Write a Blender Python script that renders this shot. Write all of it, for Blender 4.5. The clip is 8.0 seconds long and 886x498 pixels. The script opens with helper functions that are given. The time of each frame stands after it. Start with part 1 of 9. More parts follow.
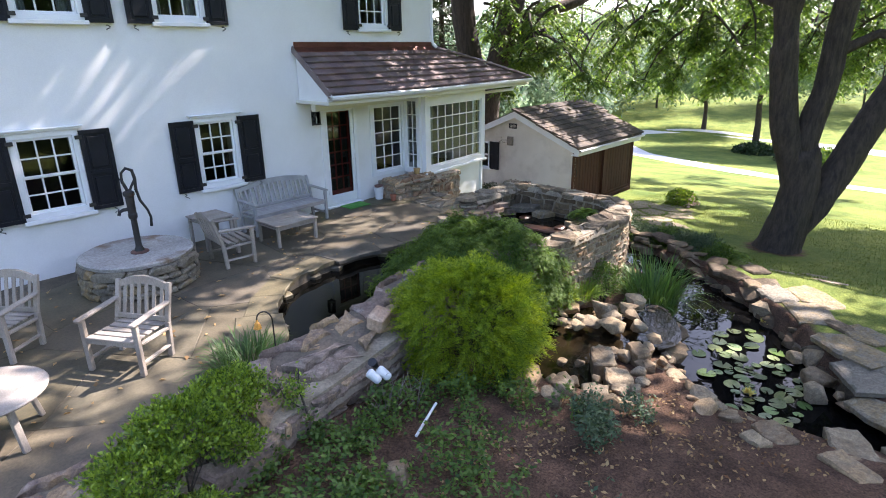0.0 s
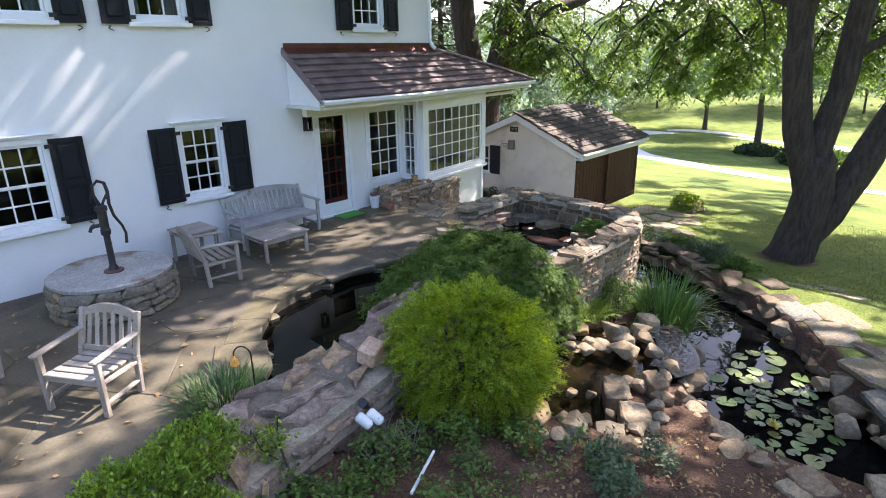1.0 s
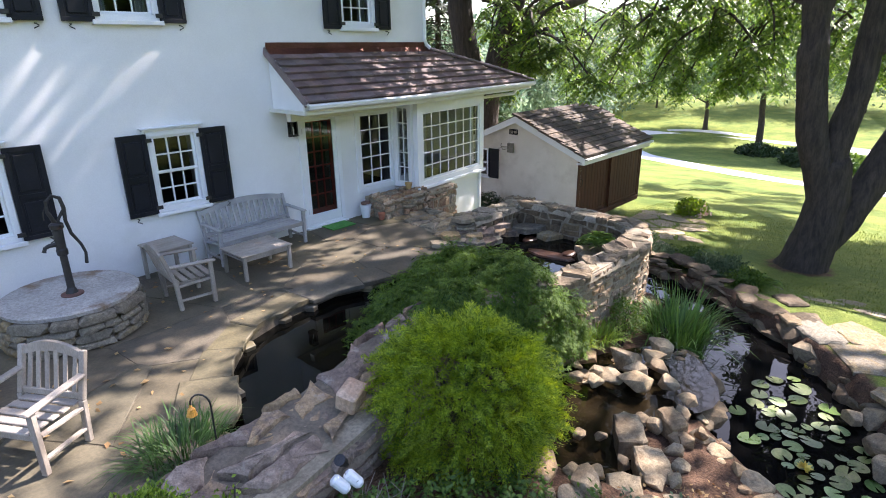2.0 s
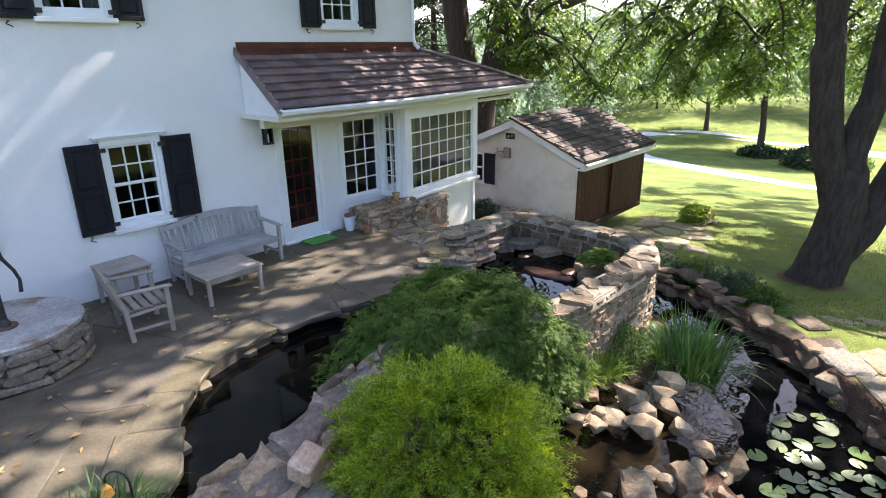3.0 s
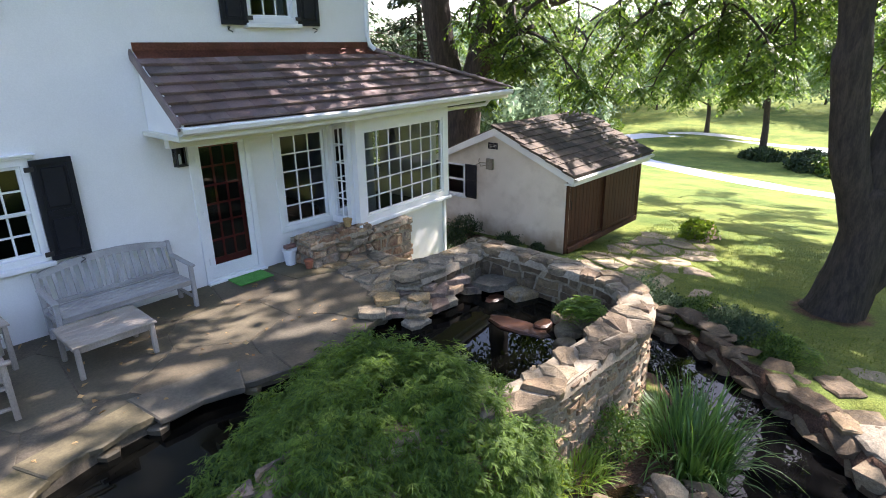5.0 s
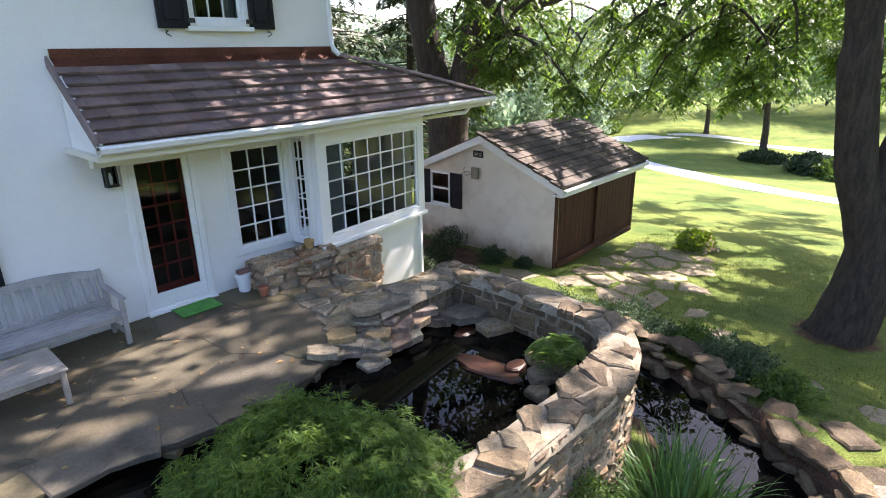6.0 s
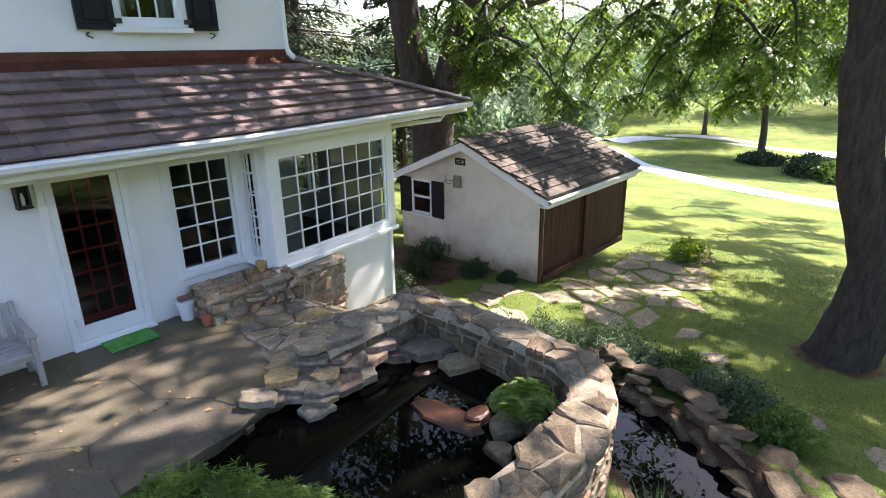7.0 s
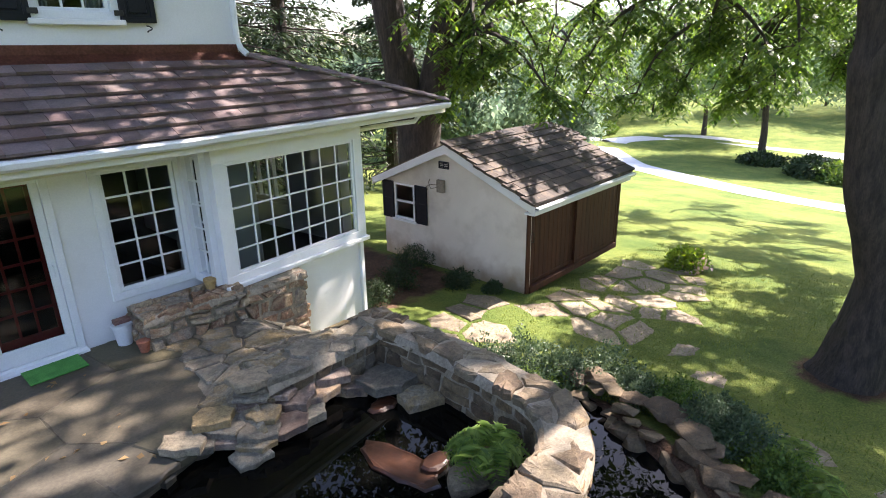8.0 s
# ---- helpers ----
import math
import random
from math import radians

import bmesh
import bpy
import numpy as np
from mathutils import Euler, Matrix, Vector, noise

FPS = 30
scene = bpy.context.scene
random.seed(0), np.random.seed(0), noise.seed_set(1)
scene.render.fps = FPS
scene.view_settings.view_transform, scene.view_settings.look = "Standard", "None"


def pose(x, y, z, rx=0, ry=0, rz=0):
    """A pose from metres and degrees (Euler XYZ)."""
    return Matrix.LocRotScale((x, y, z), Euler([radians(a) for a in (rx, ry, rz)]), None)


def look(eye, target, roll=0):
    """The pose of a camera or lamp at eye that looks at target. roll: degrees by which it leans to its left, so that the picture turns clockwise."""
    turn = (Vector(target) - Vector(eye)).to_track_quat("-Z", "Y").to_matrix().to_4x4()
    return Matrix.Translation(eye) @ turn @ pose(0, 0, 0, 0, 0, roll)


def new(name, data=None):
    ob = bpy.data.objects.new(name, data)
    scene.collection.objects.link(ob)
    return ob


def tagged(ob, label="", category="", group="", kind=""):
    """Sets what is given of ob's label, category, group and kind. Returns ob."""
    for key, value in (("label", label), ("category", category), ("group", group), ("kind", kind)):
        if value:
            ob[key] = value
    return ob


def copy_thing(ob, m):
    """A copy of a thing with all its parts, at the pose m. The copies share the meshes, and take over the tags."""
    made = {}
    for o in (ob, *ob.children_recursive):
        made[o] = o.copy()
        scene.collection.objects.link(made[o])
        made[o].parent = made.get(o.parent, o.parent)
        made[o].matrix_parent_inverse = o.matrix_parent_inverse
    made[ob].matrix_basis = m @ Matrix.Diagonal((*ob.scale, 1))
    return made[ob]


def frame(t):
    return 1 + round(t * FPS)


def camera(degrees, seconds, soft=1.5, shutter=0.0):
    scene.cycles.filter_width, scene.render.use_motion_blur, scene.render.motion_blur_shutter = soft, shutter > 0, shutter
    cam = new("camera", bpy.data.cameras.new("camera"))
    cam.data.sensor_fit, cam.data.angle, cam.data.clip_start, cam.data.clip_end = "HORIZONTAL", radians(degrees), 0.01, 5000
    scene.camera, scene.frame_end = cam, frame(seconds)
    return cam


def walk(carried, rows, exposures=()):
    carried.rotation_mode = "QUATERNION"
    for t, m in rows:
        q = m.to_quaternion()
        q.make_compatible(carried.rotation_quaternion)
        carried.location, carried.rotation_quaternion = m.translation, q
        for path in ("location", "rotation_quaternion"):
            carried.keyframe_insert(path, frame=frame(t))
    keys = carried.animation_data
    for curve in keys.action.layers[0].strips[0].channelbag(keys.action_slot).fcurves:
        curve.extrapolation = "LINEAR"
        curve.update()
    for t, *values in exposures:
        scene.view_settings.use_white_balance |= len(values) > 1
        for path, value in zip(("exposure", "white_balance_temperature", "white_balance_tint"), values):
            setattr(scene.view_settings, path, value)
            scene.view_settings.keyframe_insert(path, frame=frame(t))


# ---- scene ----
cam = camera(75.1, 8.0, 1.0)
METRES, EYE, TILT, LEAN, TURN = 7.5, 3.35, 0.0, 0.0, -47.6
ROWS = [
    (0.0, 0.0, 0.0, 0.0, -0.28, -19.03, 0.81),
    (0.5, 0.0002, 0.0455, 0.0035, -0.34, -19.01, 0.83),
    (1.0, 0.0012, 0.0939, 0.0049, -0.37, -19.06, 0.81),
    (1.5, 0.0043, 0.1459, 0.0063, -0.44, -19.13, 0.8),
    (3.0, 0.0398, 0.3239, 0.0049, -0.52, -19.08, 0.85),
    (3.5, 0.059, 0.3876, 0.0044, -0.53, -19.04, 0.84),
    (4.0, 0.0823, 0.4493, 0.0068, -0.52, -19.03, 0.84),
    (4.5, 0.1088, 0.5102, 0.0053, -0.51, -19.08, 0.85),
    (6.0, 0.2036, 0.6987, 0.016, -0.5, -19.08, 0.89),
    (6.5, 0.238, 0.7591, 0.0206, -0.55, -19.08, 0.87),
    (7.0, 0.2706, 0.8176, 0.0212, -0.61, -19.09, 0.87),
    (7.5, 0.3009, 0.8738, 0.0181, -0.61, -19.09, 0.86),
    (8.0, 0.3295, 0.9277, 0.0121, -0.6, -19.1, 0.87),
]
walk(cam, [(t, pose(0, 0, EYE, TILT, LEAN, TURN) @ pose(METRES * x, METRES * y, METRES * z, 90 + pitch, roll, yaw)) for t, x, y, z, yaw, pitch, roll in ROWS], ((0.0, 1.95, 6280, 22), (8.0, 1.97, 6330, 22)))

# ---- world and sun ----
SUN_DIR = Vector((0.66, -0.135, 0.74)).normalized()
world = bpy.data.worlds.new("sky")
scene.world = world
world.use_nodes = True
wn = world.node_tree.nodes
sky = wn.new("ShaderNodeTexSky")
sky.sky_type, sky.sun_disc = "NISHITA", False
sky.sun_elevation = math.asin(SUN_DIR.z)
sky.sun_rotation = math.atan2(SUN_DIR.x, SUN_DIR.y)
sky.air_density, sky.dust_density, sky.ozone_density = 1.0, 1.5, 1.0
world.node_tree.links.new(sky.outputs[0], wn["Background"].inputs[0])
wn["Background"].inputs[1].default_value = 0.15
sun = new("sun", bpy.data.lights.new("sun", "SUN"))
sun.data.energy, sun.data.angle, sun.data.color = 5.0, radians(0.6), (1.0, 0.93, 0.82)
sun.matrix_world = look((0, 0, 0), -SUN_DIR)

# ---- helpers of this place ----
def part(name, bm, material, parent=None, label="", smooth=False):
    """Links a bmesh as one mesh object, under a thing or a part."""
    me = bpy.data.meshes.new(name)
    bm.to_mesh(me)
    bm.free()
    me.materials.append(material)
    if smooth:
        me.shade_smooth()
    ob = new(name, me)
    ob.parent = parent
    if label:
        ob["label"] = label
    return ob


def share(name, me, m, parent=None):
    """One more object on a mesh that exists."""
    ob = new(name, me)
    ob.parent = parent
    ob.matrix_basis = m
    return ob


def mesh_of(name, verts, faces, material, smooth=False):
    me = bpy.data.meshes.new(name)
    me.from_pydata(verts, [], faces)
    me.materials.append(material)
    me.update()
    if smooth:
        me.shade_smooth()
    return me


def thing(name, label, category, group="", kind="", m=None):
    """An Empty at the base of a thing."""
    ob = new(name)
    if m is not None:
        ob.matrix_basis = m
    return tagged(ob, label, category, group, kind)


def box(bm, lo, hi, m=None, bevel=0.0):
    vs = [bm.verts.new((x, y, z)) for x in (lo[0], hi[0]) for y in (lo[1], hi[1]) for z in (lo[2], hi[2])]
    fs = [bm.faces.new([vs[i] for i in q]) for q in ((0, 1, 3, 2), (4, 6, 7, 5), (0, 4, 5, 1), (2, 3, 7, 6), (0, 2, 6, 4), (1, 5, 7, 3))]
    if bevel:
        es = list({e for f in fs for e in f.edges})
        made = bmesh.ops.bevel(bm, geom=es, offset=bevel, segments=1, affect="EDGES")
        vs = list({v for f in made["faces"] for v in f.verts} | {v for v in vs if v.is_valid})
    if m is not None:
        bmesh.ops.transform(bm, matrix=m, verts=vs)
    return vs


def tube(bm, pts, radii, seg=8, cap=True):
    """A tapered tube along points."""
    rings, pts = [], [Vector(p) for p in pts]
    ref = Vector((0.31, 0.17, 0.93)).normalized()
    for i, p in enumerate(pts):
        d = (pts[min(i + 1, len(pts) - 1)] - pts[max(i - 1, 0)]).normalized()
        a = d.cross(ref)
        if a.length < 0.15:
            a = d.cross(Vector((1, 0, 0)))
        a.normalize()
        b = d.cross(a)
        r = radii[i] if hasattr(radii, "__len__") else radii
        rings.append([bm.verts.new(p + r * (math.cos(k * math.tau / seg) * a + math.sin(k * math.tau / seg) * b)) for k in range(seg)])
    for u, v in zip(rings, rings[1:]):
        for k in range(seg):
            bm.faces.new((u[k], u[(k + 1) % seg], v[(k + 1) % seg], v[k]))
    if cap:
        bm.faces.new(rings[0][::-1])
        bm.faces.new(rings[-1])


def slab(bm, poly, z0, z1, inset=0.012, wob=0.0, rng=random):
    """A flat stone: the outline poly (counterclockwise, x and y), with softened upper edge and a slightly uneven top."""
    n = len(poly)
    c = Vector((sum(p[0] for p in poly) / n, sum(p[1] for p in poly) / n))
    low, mid, top = [], [], []
    for p in poly:
        q = Vector((p[0], p[1]))
        d = c - q
        d = d.normalized() if d.length else d
        dz = rng.uniform(-wob, wob)
        low.append(bm.verts.new((*(q + d * inset * 0.6), z0)))
        mid.append(bm.verts.new((*q, z1 - inset * 0.8 + dz)))
        top.append(bm.verts.new((*(q + d * inset * 1.3), z1 + dz)))
    for a, b in ((low, mid), (mid, top)):
        for i in range(n):
            bm.faces.new((a[i], a[(i + 1) % n], b[(i + 1) % n], b[i]))
    bm.faces.new(top)
    bm.faces.new(low[::-1])


def blob_stone(name, material, seed, flat=1.0, points=15, square=3.2, ease=0.045):
    """A unit stone: broken faces between random corners of a rounded block, with worn edges."""
    rr = random.Random(seed)
    bm = bmesh.new()
    for _ in range(points):
        d = Vector((rr.gauss(0, 1), rr.gauss(0, 1), rr.gauss(0, 1))).normalized()
        k = (abs(d.x) ** square + abs(d.y) ** square + abs(d.z) ** square) ** (-1 / square)
        bm.verts.new(d * k * 0.5 * rr.uniform(0.86, 1.0))
    bmesh.ops.convex_hull(bm, input=bm.verts[:])
    bmesh.ops.delete(bm, geom=[v for v in bm.verts if not v.link_faces], context="VERTS")
    bmesh.ops.dissolve_limit(bm, angle_limit=radians(14), verts=bm.verts[:], edges=bm.edges[:])
    bmesh.ops.bevel(bm, geom=bm.edges[:], offset=ease, segments=2, profile=0.6, affect="EDGES", clamp_overlap=True)
    bmesh.ops.triangulate(bm, faces=bm.faces[:])
    off = Vector((seed * 7.3, seed * 3.1, seed * 1.7))
    for v in bm.verts:
        v.co *= 1 + 0.07 * noise.noise(v.co * 5 + off)
        v.co.z *= flat
    bmesh.ops.recalc_face_normals(bm, faces=bm.faces[:])
    me = bpy.data.meshes.new(name)
    bm.to_mesh(me)
    bm.free()
    me.materials.append(material)
    me.shade_smooth()
    me.set_sharp_from_angle(angle=radians(28))
    return me


def inside(poly, x, y):
    """Signed distance of points to an outline: negative inside."""
    x, y = np.asarray(x, float), np.asarray(y, float)
    d, odd = np.full(x.shape, 1e9), np.zeros(x.shape, bool)
    for (ax, ay), (bx, by) in zip(poly, poly[1:] + poly[:1]):
        ex, ey = bx - ax, by - ay
        k = np.clip(((x - ax) * ex + (y - ay) * ey) / (ex * ex + ey * ey), 0, 1)
        d = np.minimum(d, np.hypot(x - ax - k * ex, y - ay - k * ey))
        if ay != by:
            odd ^= ((ay > y) != (by > y)) & (x < (bx - ax) * (y - ay) / (by - ay) + ax)
    return np.where(odd, -d, d)


def along(line, step):
    """Points and directions at even steps along a polyline (x, y)."""
    out, left = [], 0.0
    for (ax, ay), (bx, by) in zip(line, line[1:]):
        n = math.hypot(bx - ax, by - ay)
        s = left
        while s < n:
            out.append((ax + (bx - ax) * s / n, ay + (by - ay) * s / n, math.atan2(by - ay, bx - ax)))
            s += step
        left = s - n
    return out


def curve_through(pts, n=6):
    """A smooth line through plan points."""
    out, P = [], [Vector(p) for p in pts]
    for i in range(len(P) - 1):
        a, b, c, d = P[max(i - 1, 0)], P[i], P[i + 1], P[min(i + 2, len(P) - 1)]
        for k in range(n):
            t = k / n
            out.append(tuple(0.5 * (2 * b + (c - a) * t + (2 * a - 5 * b + 4 * c - d) * t * t + (3 * b - a - 3 * c + d) * t ** 3)))
    return out + [tuple(P[-1])]


def cells(x0, x1, y0, y1, size, rng, jit=0.42, gap=0.012, stretch=1.0, drop=0.0):
    """Irregular stone outlines that fill a rectangle."""
    nx, ny = max(1, round((x1 - x0) / size / stretch)), max(1, round((y1 - y0) / size))
    seed = {}
    for i in range(-1, nx + 1):
        for j in range(-1, ny + 1):
            if drop and rng.random() < drop:
                continue
            seed[i, j] = Vector((x0 + (i + 0.5 + (j % 2) * 0.45 + rng.uniform(-jit, jit)) * (x1 - x0) / nx, y0 + (j + 0.5 + rng.uniform(-jit, jit)) * (y1 - y0) / ny))
    out = []
    for i in range(nx):
        for j in range(ny):
            c = seed.get((i, j))
            if c is None:
                continue
            poly = [c + Vector((dx, dy)) * size * 3 for dx, dy in ((-1, -1), (1, -1), (1, 1), (-1, 1))]
            for a in range(-3, 4):
                for b in range(-3, 4):
                    o = seed.get((i + a, j + b))
                    if o is None or (a == 0 and b == 0):
                        continue
                    nrm = (o - c).normalized()
                    lim = (o - c).length / 2 - gap
                    new_poly = []
                    for p, q in zip(poly, poly[1:] + poly[:1]):
                        dp, dq = (p - c).dot(nrm) - lim, (q - c).dot(nrm) - lim
                        if dp <= 0:
                            new_poly.append(p)
                        if (dp < 0) != (dq < 0) and dp != dq:
                            new_poly.append(p + (q - p) * (dp / (dp - dq)))
                    poly = new_poly
                    if len(poly) < 3:
                        break
                if len(poly) < 3:
                    break
            if len(poly) >= 3:
                out.append((c, poly))
    return out


def roughen(poly, rng, amp=0.03, step=0.22):
    """Breaks the straight sides of a stone's outline."""
    out = []
    for p, q in zip(poly, poly[1:] + poly[:1]):
        out.append(p)
        n = int((q - p).length / step)
        nrm = Vector((q.y - p.y, p.x - q.x)).normalized() if (q - p).length > 1e-6 else Vector((0, 0))
        for k in range(1, n + 1):
            out.append(p.lerp(q, k / (n + 1)) - nrm * rng.uniform(0, amp))
    return out


def chunk(bm, poly, thick, r, rise=0.03, inset=0.22, wob=0.3):
    """A broken stone with rounded shoulders and an uneven face, its outline poly at height 0."""
    n = len(poly)
    c = Vector((sum(p[0] for p in poly) / n, sum(p[1] for p in poly) / n))
    rings = []
    for k, (q, z, j) in enumerate(((0.04, -thick, 0.0), (0.0, -rise, 0.5), (inset, -0.12 * rise, 1.0))):
        ring = []
        for p in poly:
            e = q * (1 + r.uniform(-0.45, 0.45)) if k == 2 else q
            v = Vector((p[0], p[1])).lerp(c, e)
            ring.append(bm.verts.new((v.x, v.y, z + r.uniform(-wob, wob) * rise * j)))
        rings.append(ring)
    for a, b in zip(rings, rings[1:]):
        for i in range(n):
            bm.faces.new((a[i], a[(i + 1) % n], b[(i + 1) % n], b[i]))
    top = bm.verts.new((c.x, c.y, r.uniform(-wob, wob) * rise))
    for i in range(n):
        bm.faces.new((rings[2][i], rings[2][(i + 1) % n], top))


def courses(x0, x1, y0, y1, size, r, stretch=1.5, gap=0.008, wild=0.3):
    """Outlines of roughly squared stones laid in wavy courses."""
    out, ys, y = [], [y0], y0
    while y < y1 - 0.3 * size:
        y += size * r.uniform(0.55, 1.2)
        ys.append(min(y, y1))
    def bound(k, x):
        return ys[k] + (wild * size * (noise.noise(Vector((x * 2.6, k * 3.7, y0))) + 0.5 * noise.noise(Vector((x * 9, k * 5.1, y1)))) if 0 < k < len(ys) - 1 else 0.0)
    for k in range(len(ys) - 1):
        x, lean = x0, 0.0
        while x < x1 - 0.02:
            w = size * stretch * r.uniform(0.45, 1.5)
            if x + w > x1 - 0.3 * size:
                w = x1 - x
            nl = r.uniform(-0.6, 0.6) * wild * size if x + w < x1 - 0.01 else 0.0
            lo = [Vector((x - lean + gap + (w + lean - nl - 2 * gap) * t, bound(k, x + w * t) + gap + r.uniform(0, 0.08) * size)) for t in (0.03, 0.35, 0.7, 0.97)]
            hi = [Vector((x + lean + gap + (w - lean + nl - 2 * gap) * t, bound(k + 1, x + w * t) - gap - r.uniform(0, 0.08) * size)) for t in (0.03, 0.35, 0.7, 0.97)]
            if hi[1].y - lo[1].y > 0.03:
                parts2 = [lo + hi[::-1]]
                if r.random() < 0.22 and hi[1].y - lo[1].y > 0.09:
                    q = r.uniform(0.35, 0.65)
                    mid = [a.lerp(b, q) for a, b in zip(lo, hi)]
                    up = Vector((0, gap * 0.7))
                    parts2 = [lo + [m - up for m in mid[::-1]], [m + up for m in mid] + hi[::-1]]
                for poly in parts2:
                    out.append((sum(poly, Vector((0, 0))) / len(poly), poly))
            x, lean = x + w, nl
    return out


# ---- materials ----
def node_mat(name):
    mat = bpy.data.materials.new(name)
    mat.use_nodes = True
    return mat, mat.node_tree.nodes, mat.node_tree.links, mat.node_tree.nodes["Principled BSDF"]


def surface(name, c1, c2, scale=4.0, rough=0.8, bump=0.3, fine=40.0, stain=None, stain_scale=1.2, stain_at=(0.52, 0.7), vary=0.0, metallic=0.0, stretch=(1, 1, 1), island=False, bump_dist=0.01, spec=0.5, local=False, hue=0.0, grain_range=(0.66, 1.3)):
    """A surface with two scales of variation: patches from c1 to c2, fine grain, and stains of their own colour."""
    mat, N, L, P = node_mat(name)
    if local:
        pos = N.new("ShaderNodeTexCoord").outputs["Object"]
    else:
        pos = N.new("ShaderNodeNewGeometry").outputs["Position"]
    mp = N.new("ShaderNodeMapping")
    mp.inputs["Scale"].default_value = stretch
    L.new(pos, mp.inputs["Vector"])

    def noisy(sc, detail=5.0, rgh=0.6):
        n = N.new("ShaderNodeTexNoise")
        n.inputs["Scale"].default_value, n.inputs["Detail"].default_value, n.inputs["Roughness"].default_value = sc, detail, rgh
        L.new(mp.outputs[0], n.inputs["Vector"])
        return n.outputs["Fac"]

    big, small = noisy(scale), noisy(fine, 4.0, 0.7)
    ramp = N.new("ShaderNodeValToRGB")
    ramp.color_ramp.elements[0].position, ramp.color_ramp.elements[1].position = 0.33, 0.67
    ramp.color_ramp.elements[0].color, ramp.color_ramp.elements[1].color = (*c1, 1), (*c2, 1)
    L.new(big, ramp.inputs[0])
    col = ramp.outputs[0]
    grain = N.new("ShaderNodeMapRange")
    grain.inputs[1].default_value, grain.inputs[2].default_value = 0.3, 0.7
    grain.inputs[3].default_value, grain.inputs[4].default_value = grain_range
    L.new(small, grain.inputs[0])
    mul = N.new("ShaderNodeMix")
    mul.data_type, mul.blend_type = "RGBA", "MULTIPLY"
    mul.inputs[0].default_value = 1.0
    L.new(col, mul.inputs[6])
    L.new(grain.outputs[0], mul.inputs[7])
    col = mul.outputs[2]
    if stain:
        mask = N.new("ShaderNodeMapRange")
        mask.inputs[1].default_value, mask.inputs[2].default_value = stain_at
        L.new(noisy(stain_scale, 6.0, 0.65), mask.inputs[0])
        mx = N.new("ShaderNodeMix")
        mx.data_type = "RGBA"
        L.new(mask.outputs[0], mx.inputs[0])
        L.new(col, mx.inputs[6])
        mx.inputs[7].default_value = (*stain, 1)
        col = mx.outputs[2]
    if vary:
        if island:
            rnd = N.new("ShaderNodeNewGeometry").outputs["Random Per Island"]
        else:
            rnd = N.new("ShaderNodeObjectInfo").outputs["Random"]
        hs = N.new("ShaderNodeHueSaturation")
        mr = N.new("ShaderNodeMapRange")
        mr.inputs[3].default_value, mr.inputs[4].default_value = 1 - vary, 1 + vary
        L.new(rnd, mr.inputs[0])
        L.new(mr.outputs[0], hs.inputs["Value"])
        if hue:
            wn2 = N.new("ShaderNodeTexWhiteNoise")
            wn2.noise_dimensions = "1D"
            L.new(rnd, wn2.inputs["W"])
            mh = N.new("ShaderNodeMapRange")
            mh.inputs[3].default_value, mh.inputs[4].default_value = 0.5 - hue, 0.5 + hue
            L.new(wn2.outputs["Value"], mh.inputs[0])
            L.new(mh.outputs[0], hs.inputs["Hue"])
            ms = N.new("ShaderNodeMapRange")
            ms.inputs[3].default_value, ms.inputs[4].default_value = 0.7, 1.25
            L.new(wn2.outputs["Color"], ms.inputs[0])
            L.new(ms.outputs[0], hs.inputs["Saturation"])
        L.new(col, hs.inputs["Color"])
        col = hs.outputs[0]
    L.new(col, P.inputs["Base Color"])
    rr = N.new("ShaderNodeMapRange")
    rr.inputs[3].default_value, rr.inputs[4].default_value = max(0.02, rough - 0.12), min(1.0, rough + 0.12)
    L.new(big, rr.inputs[0])
    L.new(rr.outputs[0], P.inputs["Roughness"])
    P.inputs["Metallic"].default_value = metallic
    P.inputs["Specular IOR Level"].default_value = spec
    if bump:
        add = N.new("ShaderNodeMath")
        add.operation = "MULTIPLY_ADD"
        add.inputs[1].default_value = 0.4
        L.new(small, add.inputs[0])
        L.new(big, add.inputs[2])
        bp = N.new("ShaderNodeBump")
        bp.inputs["Strength"].default_value, bp.inputs["Distance"].default_value = bump, bump_dist
        L.new(add.outputs[0], bp.inputs["Height"])
        L.new(bp.outputs[0], P.inputs["Normal"])
    return mat


